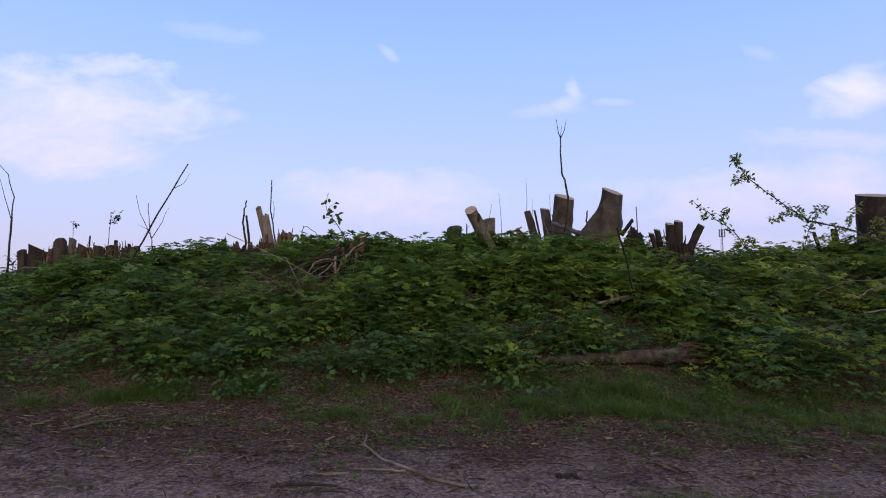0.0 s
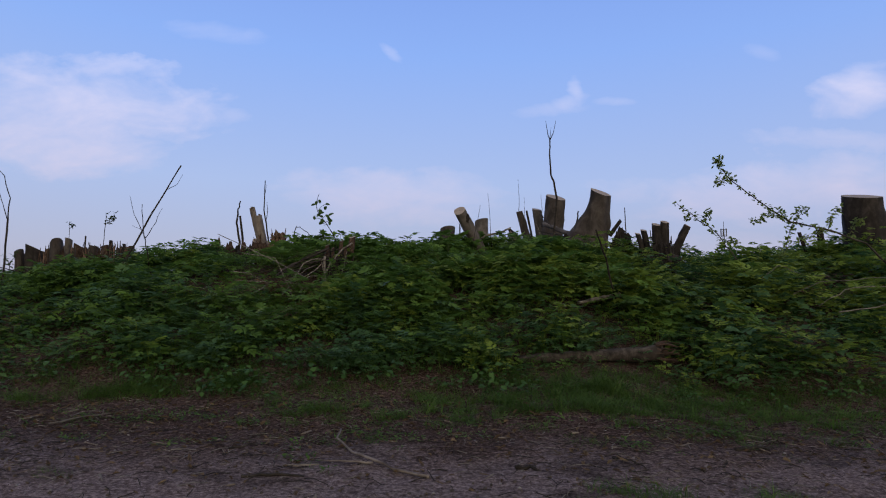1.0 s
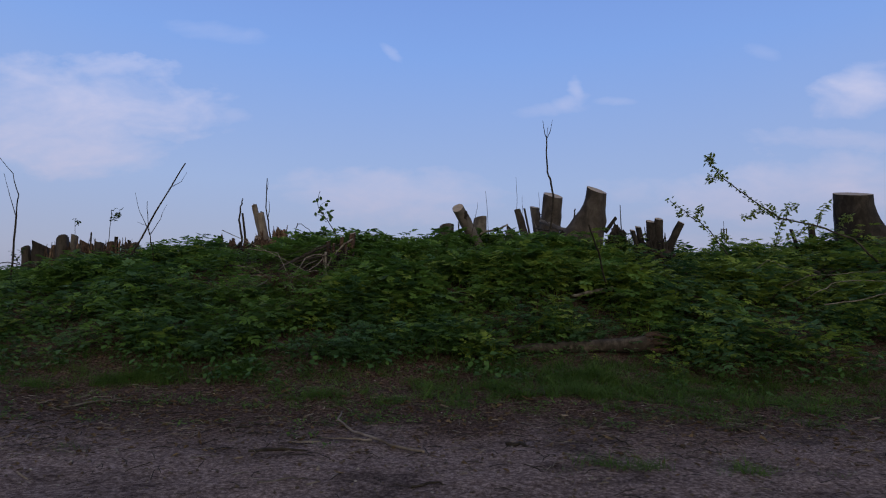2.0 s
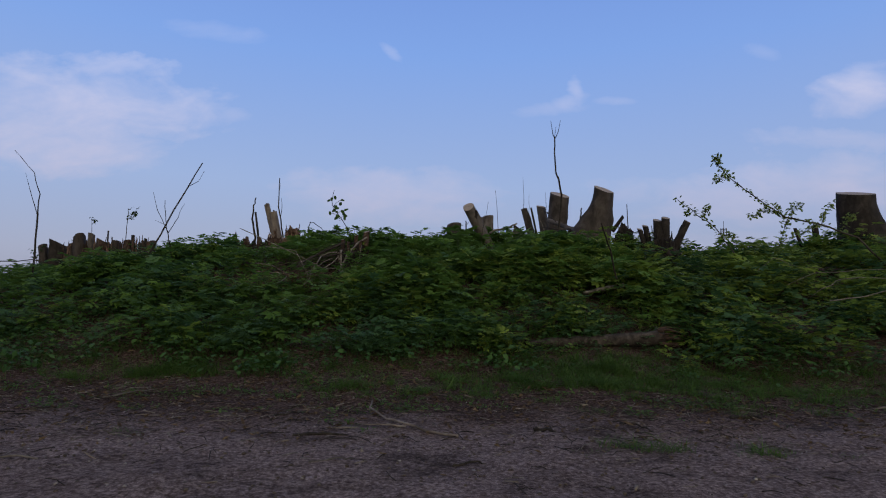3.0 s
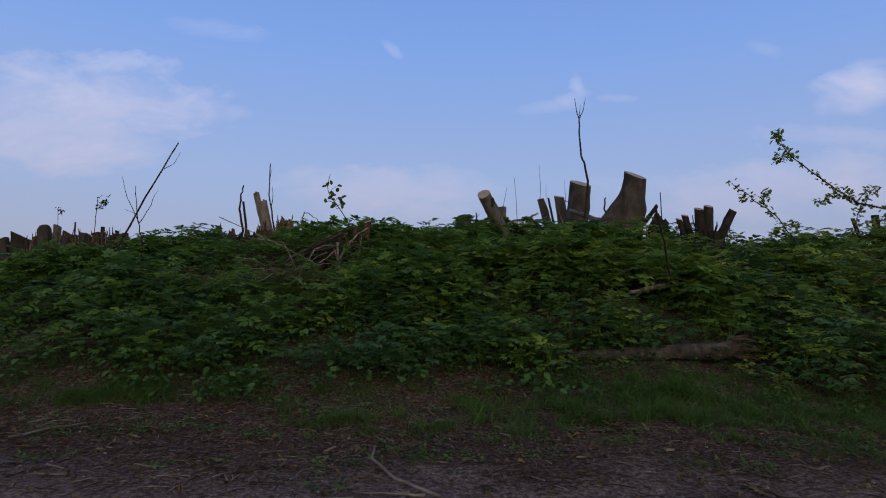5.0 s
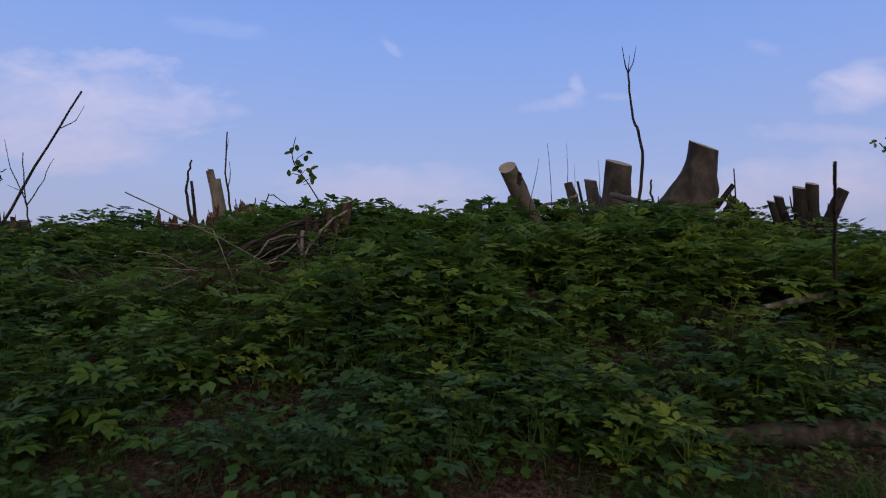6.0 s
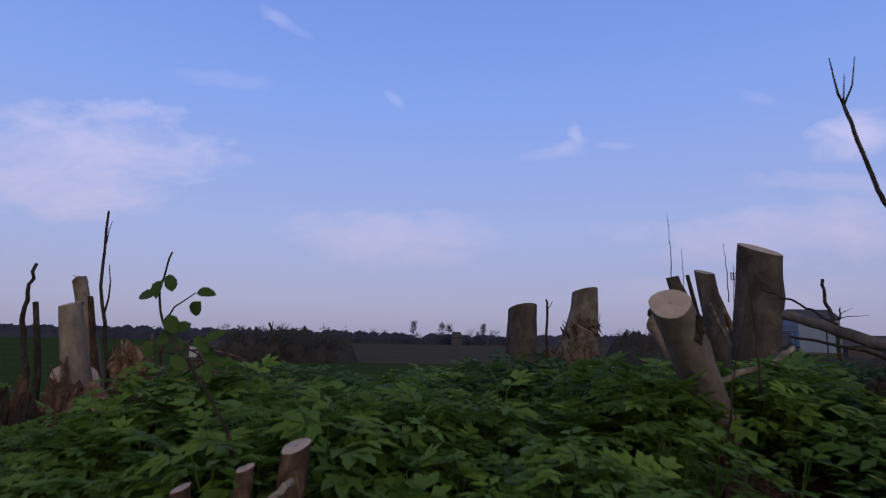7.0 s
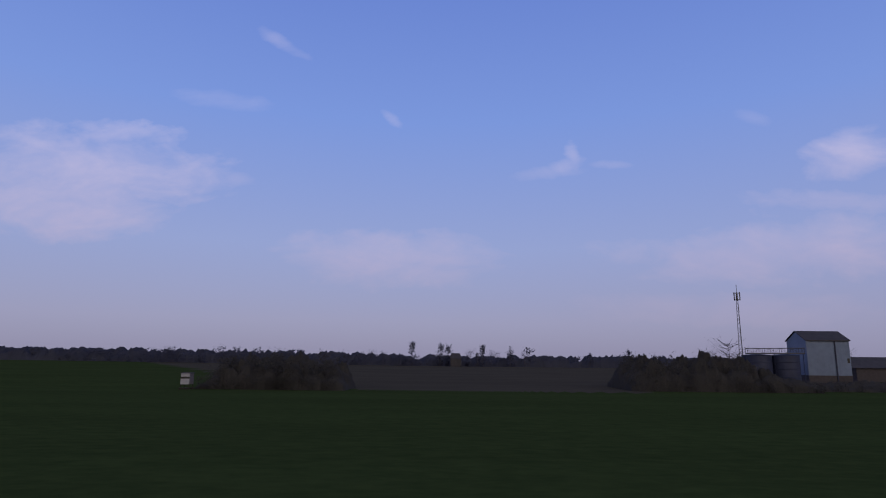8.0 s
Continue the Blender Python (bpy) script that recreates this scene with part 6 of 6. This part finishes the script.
def tree_geo(rng, height, spread, crown_low, leaves, leaf, limbs=7, trunk=0.02, inner=60, pointed=0.0, sides=3):
    """Trunk and limbs, and a crown of many small leaf clumps with gaps, of one tree standing at the origin."""
    wood = [tube_geo(bent([(0, 0, -0.3), (rng.uniform(-0.03, 0.03) * height, 0, height * 0.5), (rng.uniform(-0.05, 0.05) * height, 0, height * 0.97)], 2, height * 0.008, rng.randint(0, 9999)),
                     taper(5, height * trunk, height * trunk * 0.15), 4, 0.1, 1, cap=False)]
    ends = []
    for k in range(limbs):
        z = height * rng.uniform(crown_low, 0.92)
        a = rng.uniform(0, 6.28)
        up = min(0.98, max(0.12, (z / height - crown_low) / (1.02 - crown_low)))
        f = math.sin(math.pi * up) ** 0.6 * (1 - pointed) + pointed * (1.15 - up)
        d = spread * f * rng.uniform(0.6, 1.05)
        e = (math.cos(a) * d, math.sin(a) * d, min(height * 1.02, z + d * rng.uniform(0.3, 0.9)))
        m = (e[0] * 0.5, e[1] * 0.5, (z * 0.65 + e[2] * 0.35))
        wood.append(tube_geo([(0, 0, z), m, e], [height * trunk * 0.4, height * trunk * 0.25, height * trunk * 0.08], sides, 0.1, k, cap=False))
        ends += [m, e]
    wv, wf = join_geo(wood)
    lv, lt, n = [], [], 0
    for k in range(inner + leaves):
        deep = k < inner
        share = (0.14, 0.14, 0.10) if deep else (0.15, 0.15, 0.11)
        c = np.array(rng.choice(ends)) * (0.9 if deep else 1.0)
        c = c + np.array([max(-1.5, min(1.5, rng.gauss(0, 1))) * spread * q for q in share])
        c[2] = max(c[2], 0.03 * height)
        size = leaf * (2.3 if deep else 1.0)
        v, t = quad_leaf(size * rng.uniform(0.6, 1.4), size * rng.uniform(0.6, 1.1))
        lv.append(spun(v, rng.uniform(-1.3, 1.3), rng.uniform(-1.3, 1.3), rng.uniform(0, 6.28), c))
        lt.append(t + n)
        n += 4
    return (np.array([tuple(p) for p in wv]), np.array([tri for q in wf for tri in ([(q[0], q[1], q[2]), (q[0], q[2], q[3])] if len(q) == 4 else [(q[0], q[i], q[i + 1]) for i in range(1, len(q) - 1)])])), \
           (np.concatenate(lv), np.concatenate(lt))


def woods(name, spots, heights, kinds, wood_mat, leaf_mat, label):
    """Many trees or shrubs that nobody would count: one mesh of wood and one of foliage."""
    o = thing(name, (float(spots[0][0]), float(spots[0][1]), gz(*spots[0])), label, "woods", kind="stuff")
    for which, mat, pname in ((0, wood_mat, "branches"), (1, leaf_mat, "foliage")):
        n, vs, ts = 0, [], []
        r = random.Random(5)
        for (x, y), h in zip(spots, heights):
            v, t = kinds[r.randrange(len(kinds))][which]
            a = r.uniform(0, 6.28)
            q = spun(v, 0, 0, a) * h + np.array((x, y, gz(x, y)))
            vs.append(q), ts.append(t + n)
            n += len(v)
        ob = part(pname, mesh_from_arrays(pname, np.concatenate(vs), np.concatenate(ts), M[mat], False), o, Matrix())
        tagged(ob, kind="stuff")
    return o


def canopy(owner, x0, x1, y0, y1, dx_, dy_, envelope, crown, mat, seed):
    """The closed mass of many grown-together crowns: an uneven roof of domes that falls to the ground all round."""
    rng = np.random.RandomState(seed)
    xs, ys = np.arange(x0, x1 + dx_ / 2, dx_), np.arange(y0, y1 + dy_ / 2, dy_)
    gx, gy = np.meshgrid(xs, ys)
    h = np.zeros_like(gx)
    for k in range(int((x1 - x0) * (y1 - y0) / (crown * crown) * 1.1)):
        cx, cy, r, top = rng.uniform(x0, x1), rng.uniform(y0, y1), crown * rng.uniform(0.5, 1.25), rng.uniform(0.5, 1.0)
        i0, i1 = np.searchsorted(xs, (cx - r, cx + r))
        d = ((gx[:, i0:i1] - cx) ** 2 + (gy[:, i0:i1] - cy) ** 2) / (r * r)
        h[:, i0:i1] = np.maximum(h[:, i0:i1], top * np.sqrt(np.clip(1 - d, 0, 1)) ** 0.8)
    h = np.maximum(h, 0.35) * envelope(gx, gy) * (1 + rng.uniform(-0.10, 0.09, h.shape))
    h[0], h[-1], h[:, 0], h[:, -1] = -0.3, -0.3, -0.3, -0.3
    jx, jy = rng.uniform(-0.3, 0.3, h.shape) * dx_, rng.uniform(-0.3, 0.3, h.shape) * dy_
    verts = np.stack([gx + jx, gy + jy, ground_z(gx, gy) + h], -1).reshape(-1, 3)
    nx, ny = len(xs), len(ys)
    i = np.arange((ny - 1) * nx).reshape(ny - 1, nx)[:, :-1].ravel()
    tris = np.concatenate([np.stack([i, i + 1, i + nx + 1], -1), np.stack([i, i + nx + 1, i + nx], -1)])
    tagged(part("undergrowth", mesh_from_arrays("undergrowth", verts, tris, M[mat], True), owner, Matrix()), kind="stuff")


def build_far():
    rng = random.Random(90)
    kinds = [tree_geo(rng, 1.0, rng.uniform(0.34, 0.5), rng.uniform(0.08, 0.25), 190, 0.040, limbs=8, trunk=0.012, inner=80) for _ in range(8)]
    bushes = [tree_geo(rng, 1.0, rng.uniform(0.42, 0.6), 0.06, 280, 0.024, limbs=14, trunk=0.005, inner=200) for _ in range(8)]
    low = [tree_geo(rng, 1.0, rng.uniform(0.5, 0.8), 0.04, 70, 0.050, limbs=7, trunk=0.008, inner=110) for _ in range(6)]
    thin = [tree_geo(rng, 1.0, rng.uniform(0.20, 0.30), 0.02, 420, 0.032, limbs=50, trunk=0.012, inner=120, pointed=0.85) for _ in range(5)]
    airy = [tree_geo(rng, 1.0, rng.uniform(0.30, 0.38), 0.2, 320, 0.028, limbs=30, trunk=0.010, inner=12) for _ in range(3)]
    bare = [tree_geo(rng, 1.0, 0.42, 0.25, 320, 0.016, limbs=60, trunk=0.012, inner=10) for _ in range(3)]
    # the long line of woods on the horizon
    spots, hs = [], []
    x = -520.0
    while x < 560:
        y = 480 + 25 * math.sin(x * 0.011) + rng.uniform(-12, 12)
        spots.append((x, y))
        hs.append(rng.uniform(6.0, 9.0) * (0.86 if -38 < x < 66 else 1.12) * (1.15 if rng.random() < 0.12 else 1))
        x += rng.uniform(4.0, 8.0)
    for k in range(60):
        spots.append((rng.uniform(-520, 560), 505 + rng.uniform(-10, 40)))
        hs.append(rng.uniform(4.5, 6.5))
    for k in range(230):
        spots.append((-520 + 1080 * k / 230 + rng.uniform(-1.5, 1.5), 474 + 25 * math.sin((-520 + 1080 * k / 230) * 0.011) + rng.uniform(-8, 8)))
        hs.append(rng.uniform(4.0, 6.0))
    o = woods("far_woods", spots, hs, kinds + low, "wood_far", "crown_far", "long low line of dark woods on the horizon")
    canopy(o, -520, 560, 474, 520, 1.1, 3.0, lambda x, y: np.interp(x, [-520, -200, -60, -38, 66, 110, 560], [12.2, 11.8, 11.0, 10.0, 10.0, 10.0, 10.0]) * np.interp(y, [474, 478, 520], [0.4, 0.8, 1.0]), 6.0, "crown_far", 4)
    # thicket in the field
    spots, hs = [], []
    for k in range(60):
        x = rng.uniform(-62, -27.5)
        spots.append((x, 157 + rng.uniform(0, 16)))
        hs.append(rng.uniform(5.2, 8.4) * (1.0 + 0.18 * math.sin(x * 0.55) + 0.1 * math.sin(x * 1.3)) * (0.62 if x < -59 or x > -31 else 1.0))
    for k in range(34):
        spots.append((rng.uniform(-62, -27), 155 + rng.uniform(-0.8, 1.2)))
        hs.append(rng.uniform(1.6, 4.2))
    o = woods("field_thicket", spots, hs, bushes, "wood_far", "crown_mid", "brown-green thicket standing in the field")
    canopy(o, -63, -26.5, 156, 174, 0.35, 0.6, lambda x, y: np.interp(x, [-63, -60, -55, -46, -41, -36, -30, -26.5], [1.5, 5.0, 9.2, 7.6, 9.4, 7.4, 7.8, 3.0]) * np.interp(y, [156, 160, 174], [0.45, 0.85, 1.0]), 2.6, "crown_mid", 5)
    # scrub before the farm
    spots, hs = [], []
    for k in range(100):
        x = rng.uniform(46.5, 150)
        spots.append((x, 172 + rng.uniform(0, 22) + (x - 40) * 0.05))
        tall = np.interp(x, [46, 50, 60, 76, 84, 90, 150], [8.5, 10.5, 8.5, 9.5, 5.0, 3.4, 2.6])
        hs.append(float(tall) * rng.uniform(0.6, 0.95) * (1 + 0.15 * math.sin(x * 0.6)))
    for k in range(60):
        x = rng.uniform(47, 152)
        spots.append((x, (170 if x < 96 else 177) + rng.uniform(-0.8, 1.2)))
        hs.append(rng.uniform(1.6, 4.5) * (1.0 if x < 90 else 0.7))
    o = woods("farm_scrub", spots, hs, bushes, "wood_far", "crown_mid", "dark bare scrub before the farm buildings")
    canopy(o, 46, 96, 171, 196, 0.35, 0.7, lambda x, y: np.interp(x, [46, 48, 52, 58, 62, 70, 80, 86, 90, 96], [3, 7.5, 11.0, 9.5, 9.2, 11.4, 11.2, 8.0, 5.0, 3.2]) * np.interp(y, [171, 176, 196], [0.42, 0.8, 1.0]), 3.2, "crown_mid", 6)
    canopy(o, 96, 158, 178, 200, 0.5, 0.8, lambda x, y: np.interp(x, [96, 110, 130, 138, 145, 158], [2.6, 2.2, 2.8, 5.0, 6.6, 7.0]) * np.interp(y, [178, 182, 200], [0.5, 0.85, 1.0]), 2.4, "crown_mid", 7)
    # trees that stand out from the line
    g = "trees on the horizon"
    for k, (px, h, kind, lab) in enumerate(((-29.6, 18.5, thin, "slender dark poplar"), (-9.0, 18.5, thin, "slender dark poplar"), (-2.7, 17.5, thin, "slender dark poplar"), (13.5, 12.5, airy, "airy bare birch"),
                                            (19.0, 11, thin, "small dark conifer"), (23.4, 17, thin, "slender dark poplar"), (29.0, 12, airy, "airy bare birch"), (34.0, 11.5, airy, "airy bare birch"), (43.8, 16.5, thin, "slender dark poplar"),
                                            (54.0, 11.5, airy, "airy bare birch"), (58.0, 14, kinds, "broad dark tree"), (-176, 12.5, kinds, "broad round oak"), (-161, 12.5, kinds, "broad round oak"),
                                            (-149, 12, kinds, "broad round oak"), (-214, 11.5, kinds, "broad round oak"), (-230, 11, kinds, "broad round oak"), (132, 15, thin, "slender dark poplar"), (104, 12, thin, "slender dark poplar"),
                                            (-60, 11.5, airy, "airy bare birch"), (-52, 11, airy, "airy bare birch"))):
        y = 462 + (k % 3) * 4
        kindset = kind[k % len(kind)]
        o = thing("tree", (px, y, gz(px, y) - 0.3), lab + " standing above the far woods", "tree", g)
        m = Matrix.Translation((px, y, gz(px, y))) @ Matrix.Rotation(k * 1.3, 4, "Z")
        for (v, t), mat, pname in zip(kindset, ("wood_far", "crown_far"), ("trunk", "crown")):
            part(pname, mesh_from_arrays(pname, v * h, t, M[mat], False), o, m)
    for k, (x, y, h) in enumerate(((77.0, 182, 14.0), (73.0, 186, 11.5), (160, 262, 13.0))):
        o = thing("tree", (x, y, gz(x, y) - 0.3), "bare branching tree beside the farm", "tree", g)
        for (v, t), mat, pname in zip(bare[k], ("wood_far", "crown_mid"), ("trunk", "crown")):
            part(pname, mesh_from_arrays(pname, v * h, t, M[mat], False), o, Matrix.Translation((x, y, gz(x, y))))


build_far()


# ---------------------------------------------------------------- farm, mast and hide
def solid(name, geo, mat, owner, label="", smooth=False):
    return part(name, mesh_from(name, geo[0], geo[1], M[mat], smooth), owner, Matrix(), label)


def build_farm():
    x0, x1, y0, y1, ze, zr = 121.0, 135.7, 220.0, 232.0, 11.3, 14.5
    zb = gz(130, 220)
    o = thing("farm_hall", (130, 226, zb), "tall pale blue metal-clad hall with dark pitched roof", "building")
    t = 0.25
    solid("wall", box_geo(x0, x1, y0, y0 + t, zb + 3.2, ze), "wall_blue", o)
    solid("wall", box_geo(x0, x1, y1 - t, y1, zb + 3.2, ze), "wall_blue", o)
    ym = (y0 + y1) / 2
    for xa in (x0, x1 - t):
        v = [(x, y, z) for x in (xa, xa + t) for y, z in ((y0 + t, zb + 3.2), (y1 - t, zb + 3.2), (y1 - t, ze), (ym, zr - 0.15), (y0 + t, ze))]
        solid("gable_wall", (v, [(4, 3, 2, 1, 0), (5, 6, 7, 8, 9)] + [(i, (i + 1) % 5, (i + 1) % 5 + 5, i + 5) for i in range(5)]), "wall_blue", o)
    for yy in (y0, y1 - t):
        solid("plinth", box_geo(x0 - 0.05, x1 + 0.05, yy - 0.05, yy + t + 0.05, zb - 0.5, zb + 3.2), "plinth", o)
    for xx in (x0, x1 - t):
        solid("plinth", box_geo(xx - 0.05, xx + t + 0.05, y0 + t + 0.06, y1 - t - 0.06, zb - 0.5, zb + 3.2), "plinth", o)
    for ya, name in ((y0 - 0.4, "roof_slope"), (y1 + 0.4, "roof_slope")):
        v = [(x, y, z + dz_) for x in (x0 - 0.4, x1 + 0.4) for (y, z) in ((ya, ze - 0.2), (ym, zr)) for dz_ in (0, 0.22)]
        solid(name, (v, [(0, 1, 3, 2), (4, 6, 7, 5), (0, 4, 5, 1), (2, 3, 7, 6), (1, 5, 7, 3), (0, 2, 6, 4)]), "roof_dark", o)
    for k in range(17):
        xx = x0 + 0.5 + k * (x1 - x0 - 1) / 16
        solid("wall_rib", box_geo(xx - 0.06, xx + 0.06, y0 - 0.06, y0 - 0.002, zb + 3.2, ze), "wall_blue", o)
    solid("downpipe", box_geo(130.5, 130.85, y0 - 0.3, y0 - 0.07, zb, ze), "tank", o, "dark downpipe")
    solid("hatch", box_geo(134.5, 135.3, y0 - 0.14, y0 - 0.07, 3.6, 5.2), "black", o, "dark hatch")
    solid("gutter", box_geo(x0, x1, y0 - 0.55, y0 - 0.41, ze - 0.35, ze - 0.1), "roof_dark", o)
    # tanks with a gangway
    for k, cx in enumerate((102.2, 111.4)):
        o = thing("tank", (cx, 217, gz(cx, 217)), "dark blue round storage tank with banded sheet walls", "tank", "tanks beside the hall")
        zt, zg, r = 6.0, gz(cx, 217) - 0.3, 4.6
        ring = [(math.cos(2 * math.pi * i / 40), math.sin(2 * math.pi * i / 40)) for i in range(40)]
        v = [(cx + r * c, 217 + r * s, z) for z in (zg, zt) for c, s in ring] + [(cx, 217, zt + 0.5)]
        f = [(i, (i + 1) % 40, (i + 1) % 40 + 40, i + 40) for i in range(40)] + [(40 + i, 40 + (i + 1) % 40, 80) for i in range(40)]
        solid("shell", (v, f), "tank", o)
        for z in (-1.0, 1.4, 3.7, 5.9):
            v = [(cx + rr * c, 217 + rr * s, zz) for rr, zz in ((r + 0.02, z - 0.1), (r + 0.14, z), (r + 0.02, z + 0.1)) for c, s in ring]
            solid("band", (v, [(j * 40 + i, j * 40 + (i + 1) % 40, (j + 1) * 40 + (i + 1) % 40, (j + 1) * 40 + i) for j in range(2) for i in range(40)]), "tank", o)
    o = thing("gangway", (107, 214, 6), "steel gangway with railing over the tanks", "gangway")
    for y in (213.4, 214.8):
        solid("rail", tube_geo([(97.5, y, 8.1), (116.5, y, 8.4)], 0.14, 6), "steel", o)
        solid("deck_beam", tube_geo([(97.5, y, 6.5), (116.5, y, 6.6)], 0.20, 6), "steel", o)
        for k in range(11):
            x = 97.6 + k * 1.88
            solid("post", tube_geo([(x, y, 6.4), (x, y, 8.3)], 0.07, 5), "steel", o)
            if k < 10:
                solid("brace", tube_geo([(x, y, 6.5 if k % 2 else 8.2), (x + 1.88, y, 8.2 if k % 2 else 6.5)], 0.05, 4), "steel", o)
    for x in (97.6, 106.8, 116.3):
        solid("leg", tube_geo([(x, 214.1, gz(x, 213) - 0.3), (x, 214.1, 6.4)], 0.10, 6), "tank", o)
    # small barn among the far trees
    zb = gz(2, 458)
    o = thing("barn", (2.7, 458, zb), "small dark barn with a broad roof among far trees", "building")
    solid("wall", box_geo(-1.2, 6.6, 458, 466, zb - 0.3, 4.1), "roof_dark", o)
    v = [(x, y, z) for x, ins in ((-1.9, 1.6), (7.3, -1.6)) for y, z, q in ((457.4, 4.0, 0), (462, 8.0, 1), (466.6, 4.0, 0), (462, 7.7, 1)) for x in (x + ins * q,)]
    solid("roof", (v, [(0, 1, 5, 4), (1, 2, 6, 5), (2, 3, 7, 6), (3, 0, 4, 7), (0, 3, 2, 1), (4, 5, 6, 7)]), "roof_dark", o)
    # low shed
    zb = gz(165, 250)
    o = thing("low_shed", (170, 255, zb), "long low farm shed with a dark roof", "building")
    solid("wall", box_geo(157, 215, 250, 262, zb - 0.3, 1.9), "plinth", o)
    v = [(x, y, z) for x in (153, 216) for y, z in ((249, 1.8), (256, 6.1), (263, 1.8), (256, 5.8))]
    solid("roof", (v, [(0, 1, 5, 4), (1, 2, 6, 5), (2, 3, 7, 6), (3, 0, 4, 7), (0, 3, 2, 1), (4, 5, 6, 7)]), "roof_dark", o)


build_farm()


def build_mast():
    bx, by = 146.3, 320.0
    zb = gz(bx, by) - 0.3
    top = 38.5
    o = thing("radio_mast", (bx, by, zb), "slender steel lattice radio mast with an antenna cage at the top", "mast")
    corner = [(math.cos(a), math.sin(a)) for a in (0.5, 2.6, 4.7)]
    half = lambda z: 1.25 - 0.85 * (z - zb) / (top - zb)
    for c, s in corner:
        solid("mast_leg", tube_geo([(bx + c * half(zb), by + s * half(zb), zb), (bx + c * half(top), by + s * half(top), top)], 0.13, 6), "steel", o)
    n = 20
    for k in range(n):
        za, zc = zb + (top - zb) * k / n, zb + (top - zb) * (k + 1) / n
        for j in range(3):
            (c0, s0), (c1, s1) = corner[j], corner[(j + 1) % 3]
            if k % 2:
                c0, s0, c1, s1 = c1, s1, c0, s0
            solid("lattice_bar", tube_geo([(bx + c0 * half(za), by + s0 * half(za), za), (bx + c1 * half(zc), by + s1 * half(zc), zc)], 0.06, 4), "steel", o)
    for z in (35.2, 38.6):
        ring = [(bx + 1.5 * math.cos(i * math.pi / 4), by + 1.5 * math.sin(i * math.pi / 4), z) for i in range(9)]
        solid("cage_ring", tube_geo(ring, 0.10, 5), "steel", o)
    for i in range(6):
        a = i * math.pi / 3
        p = (bx + 1.5 * math.cos(a), by + 1.5 * math.sin(a))
        solid("antenna", box_geo(p[0] - 0.18, p[0] + 0.18, p[1] - 0.1, p[1] + 0.1, 34.9, 39.1), "steel", o)
    solid("whip_antenna", tube_geo([(bx, by, top - 1), (bx, by, 43.0)], 0.12, 5), "steel", o)


build_mast()


def build_hide():
    x0, x1, y0, y1 = -64.7, -62.6, 153.0, 155.4
    zg = gz(-63.5, 154)
    z0, z1 = zg + 1.2, zg + 3.75
    o = thing("hunting_hide", (-63.6, 154.2, zg), "small white wooden hide on short legs beside a thicket", "hunting hide")
    t = 0.08
    solid("front_board", box_geo(x0, x1, y0, y0 + t, z0, z0 + 1.30), "white_paint", o)
    solid("front_board", box_geo(x0, x1, y0, y0 + t, z0 + 1.75, z1), "white_paint", o)
    # solid black panel stands in for the unlit inside behind the slot
    solid("window_slot", box_geo(x0 + 0.02, x1 - 0.02, y0 + 0.04, y0 + 0.07, z0 + 1.30, z0 + 1.75), "black", o, "black panel in the window slot, painting its dark inside")
    solid("side_board", box_geo(x1 - t, x1, y0 + t, y1 - t, z0, z1), "tan_board", o)
    solid("side_board", box_geo(x0, x0 + t, y0 + t, y1 - t, z0, z1), "tan_board", o)
    solid("back_board", box_geo(x0, x1, y1 - t, y1, z0, z1), "tan_board", o)
    solid("floor_board", box_geo(x0 + t, x1 - t, y0 + t, y1 - t, z0, z0 + 0.08), "tan_board", o)
    solid("roof", box_geo(x0 - 0.15, x1 + 0.25, y0 - 0.2, y1 + 0.15, z1, z1 + 0.14), "roof_dark", o)
    for x in (x0 + 0.1, x1 - 0.1):
        for y in (y0 + 0.12, y1 - 0.12):
            solid("leg", tube_geo([(x, y, zg - 0.3), (x, y, z0)], 0.10, 6), "stick_dark", o)
    solid("skid", box_geo(x0 - 0.3, x1 + 0.2, y0 - 0.1, y0 + 0.1, zg + 0.02, zg + 0.42), "black", o)
    solid("skid", box_geo(x0 - 0.3, x1 + 0.2, y1 - 0.1, y1 + 0.1, zg + 0.02, zg + 0.42), "black", o)


build_hide()
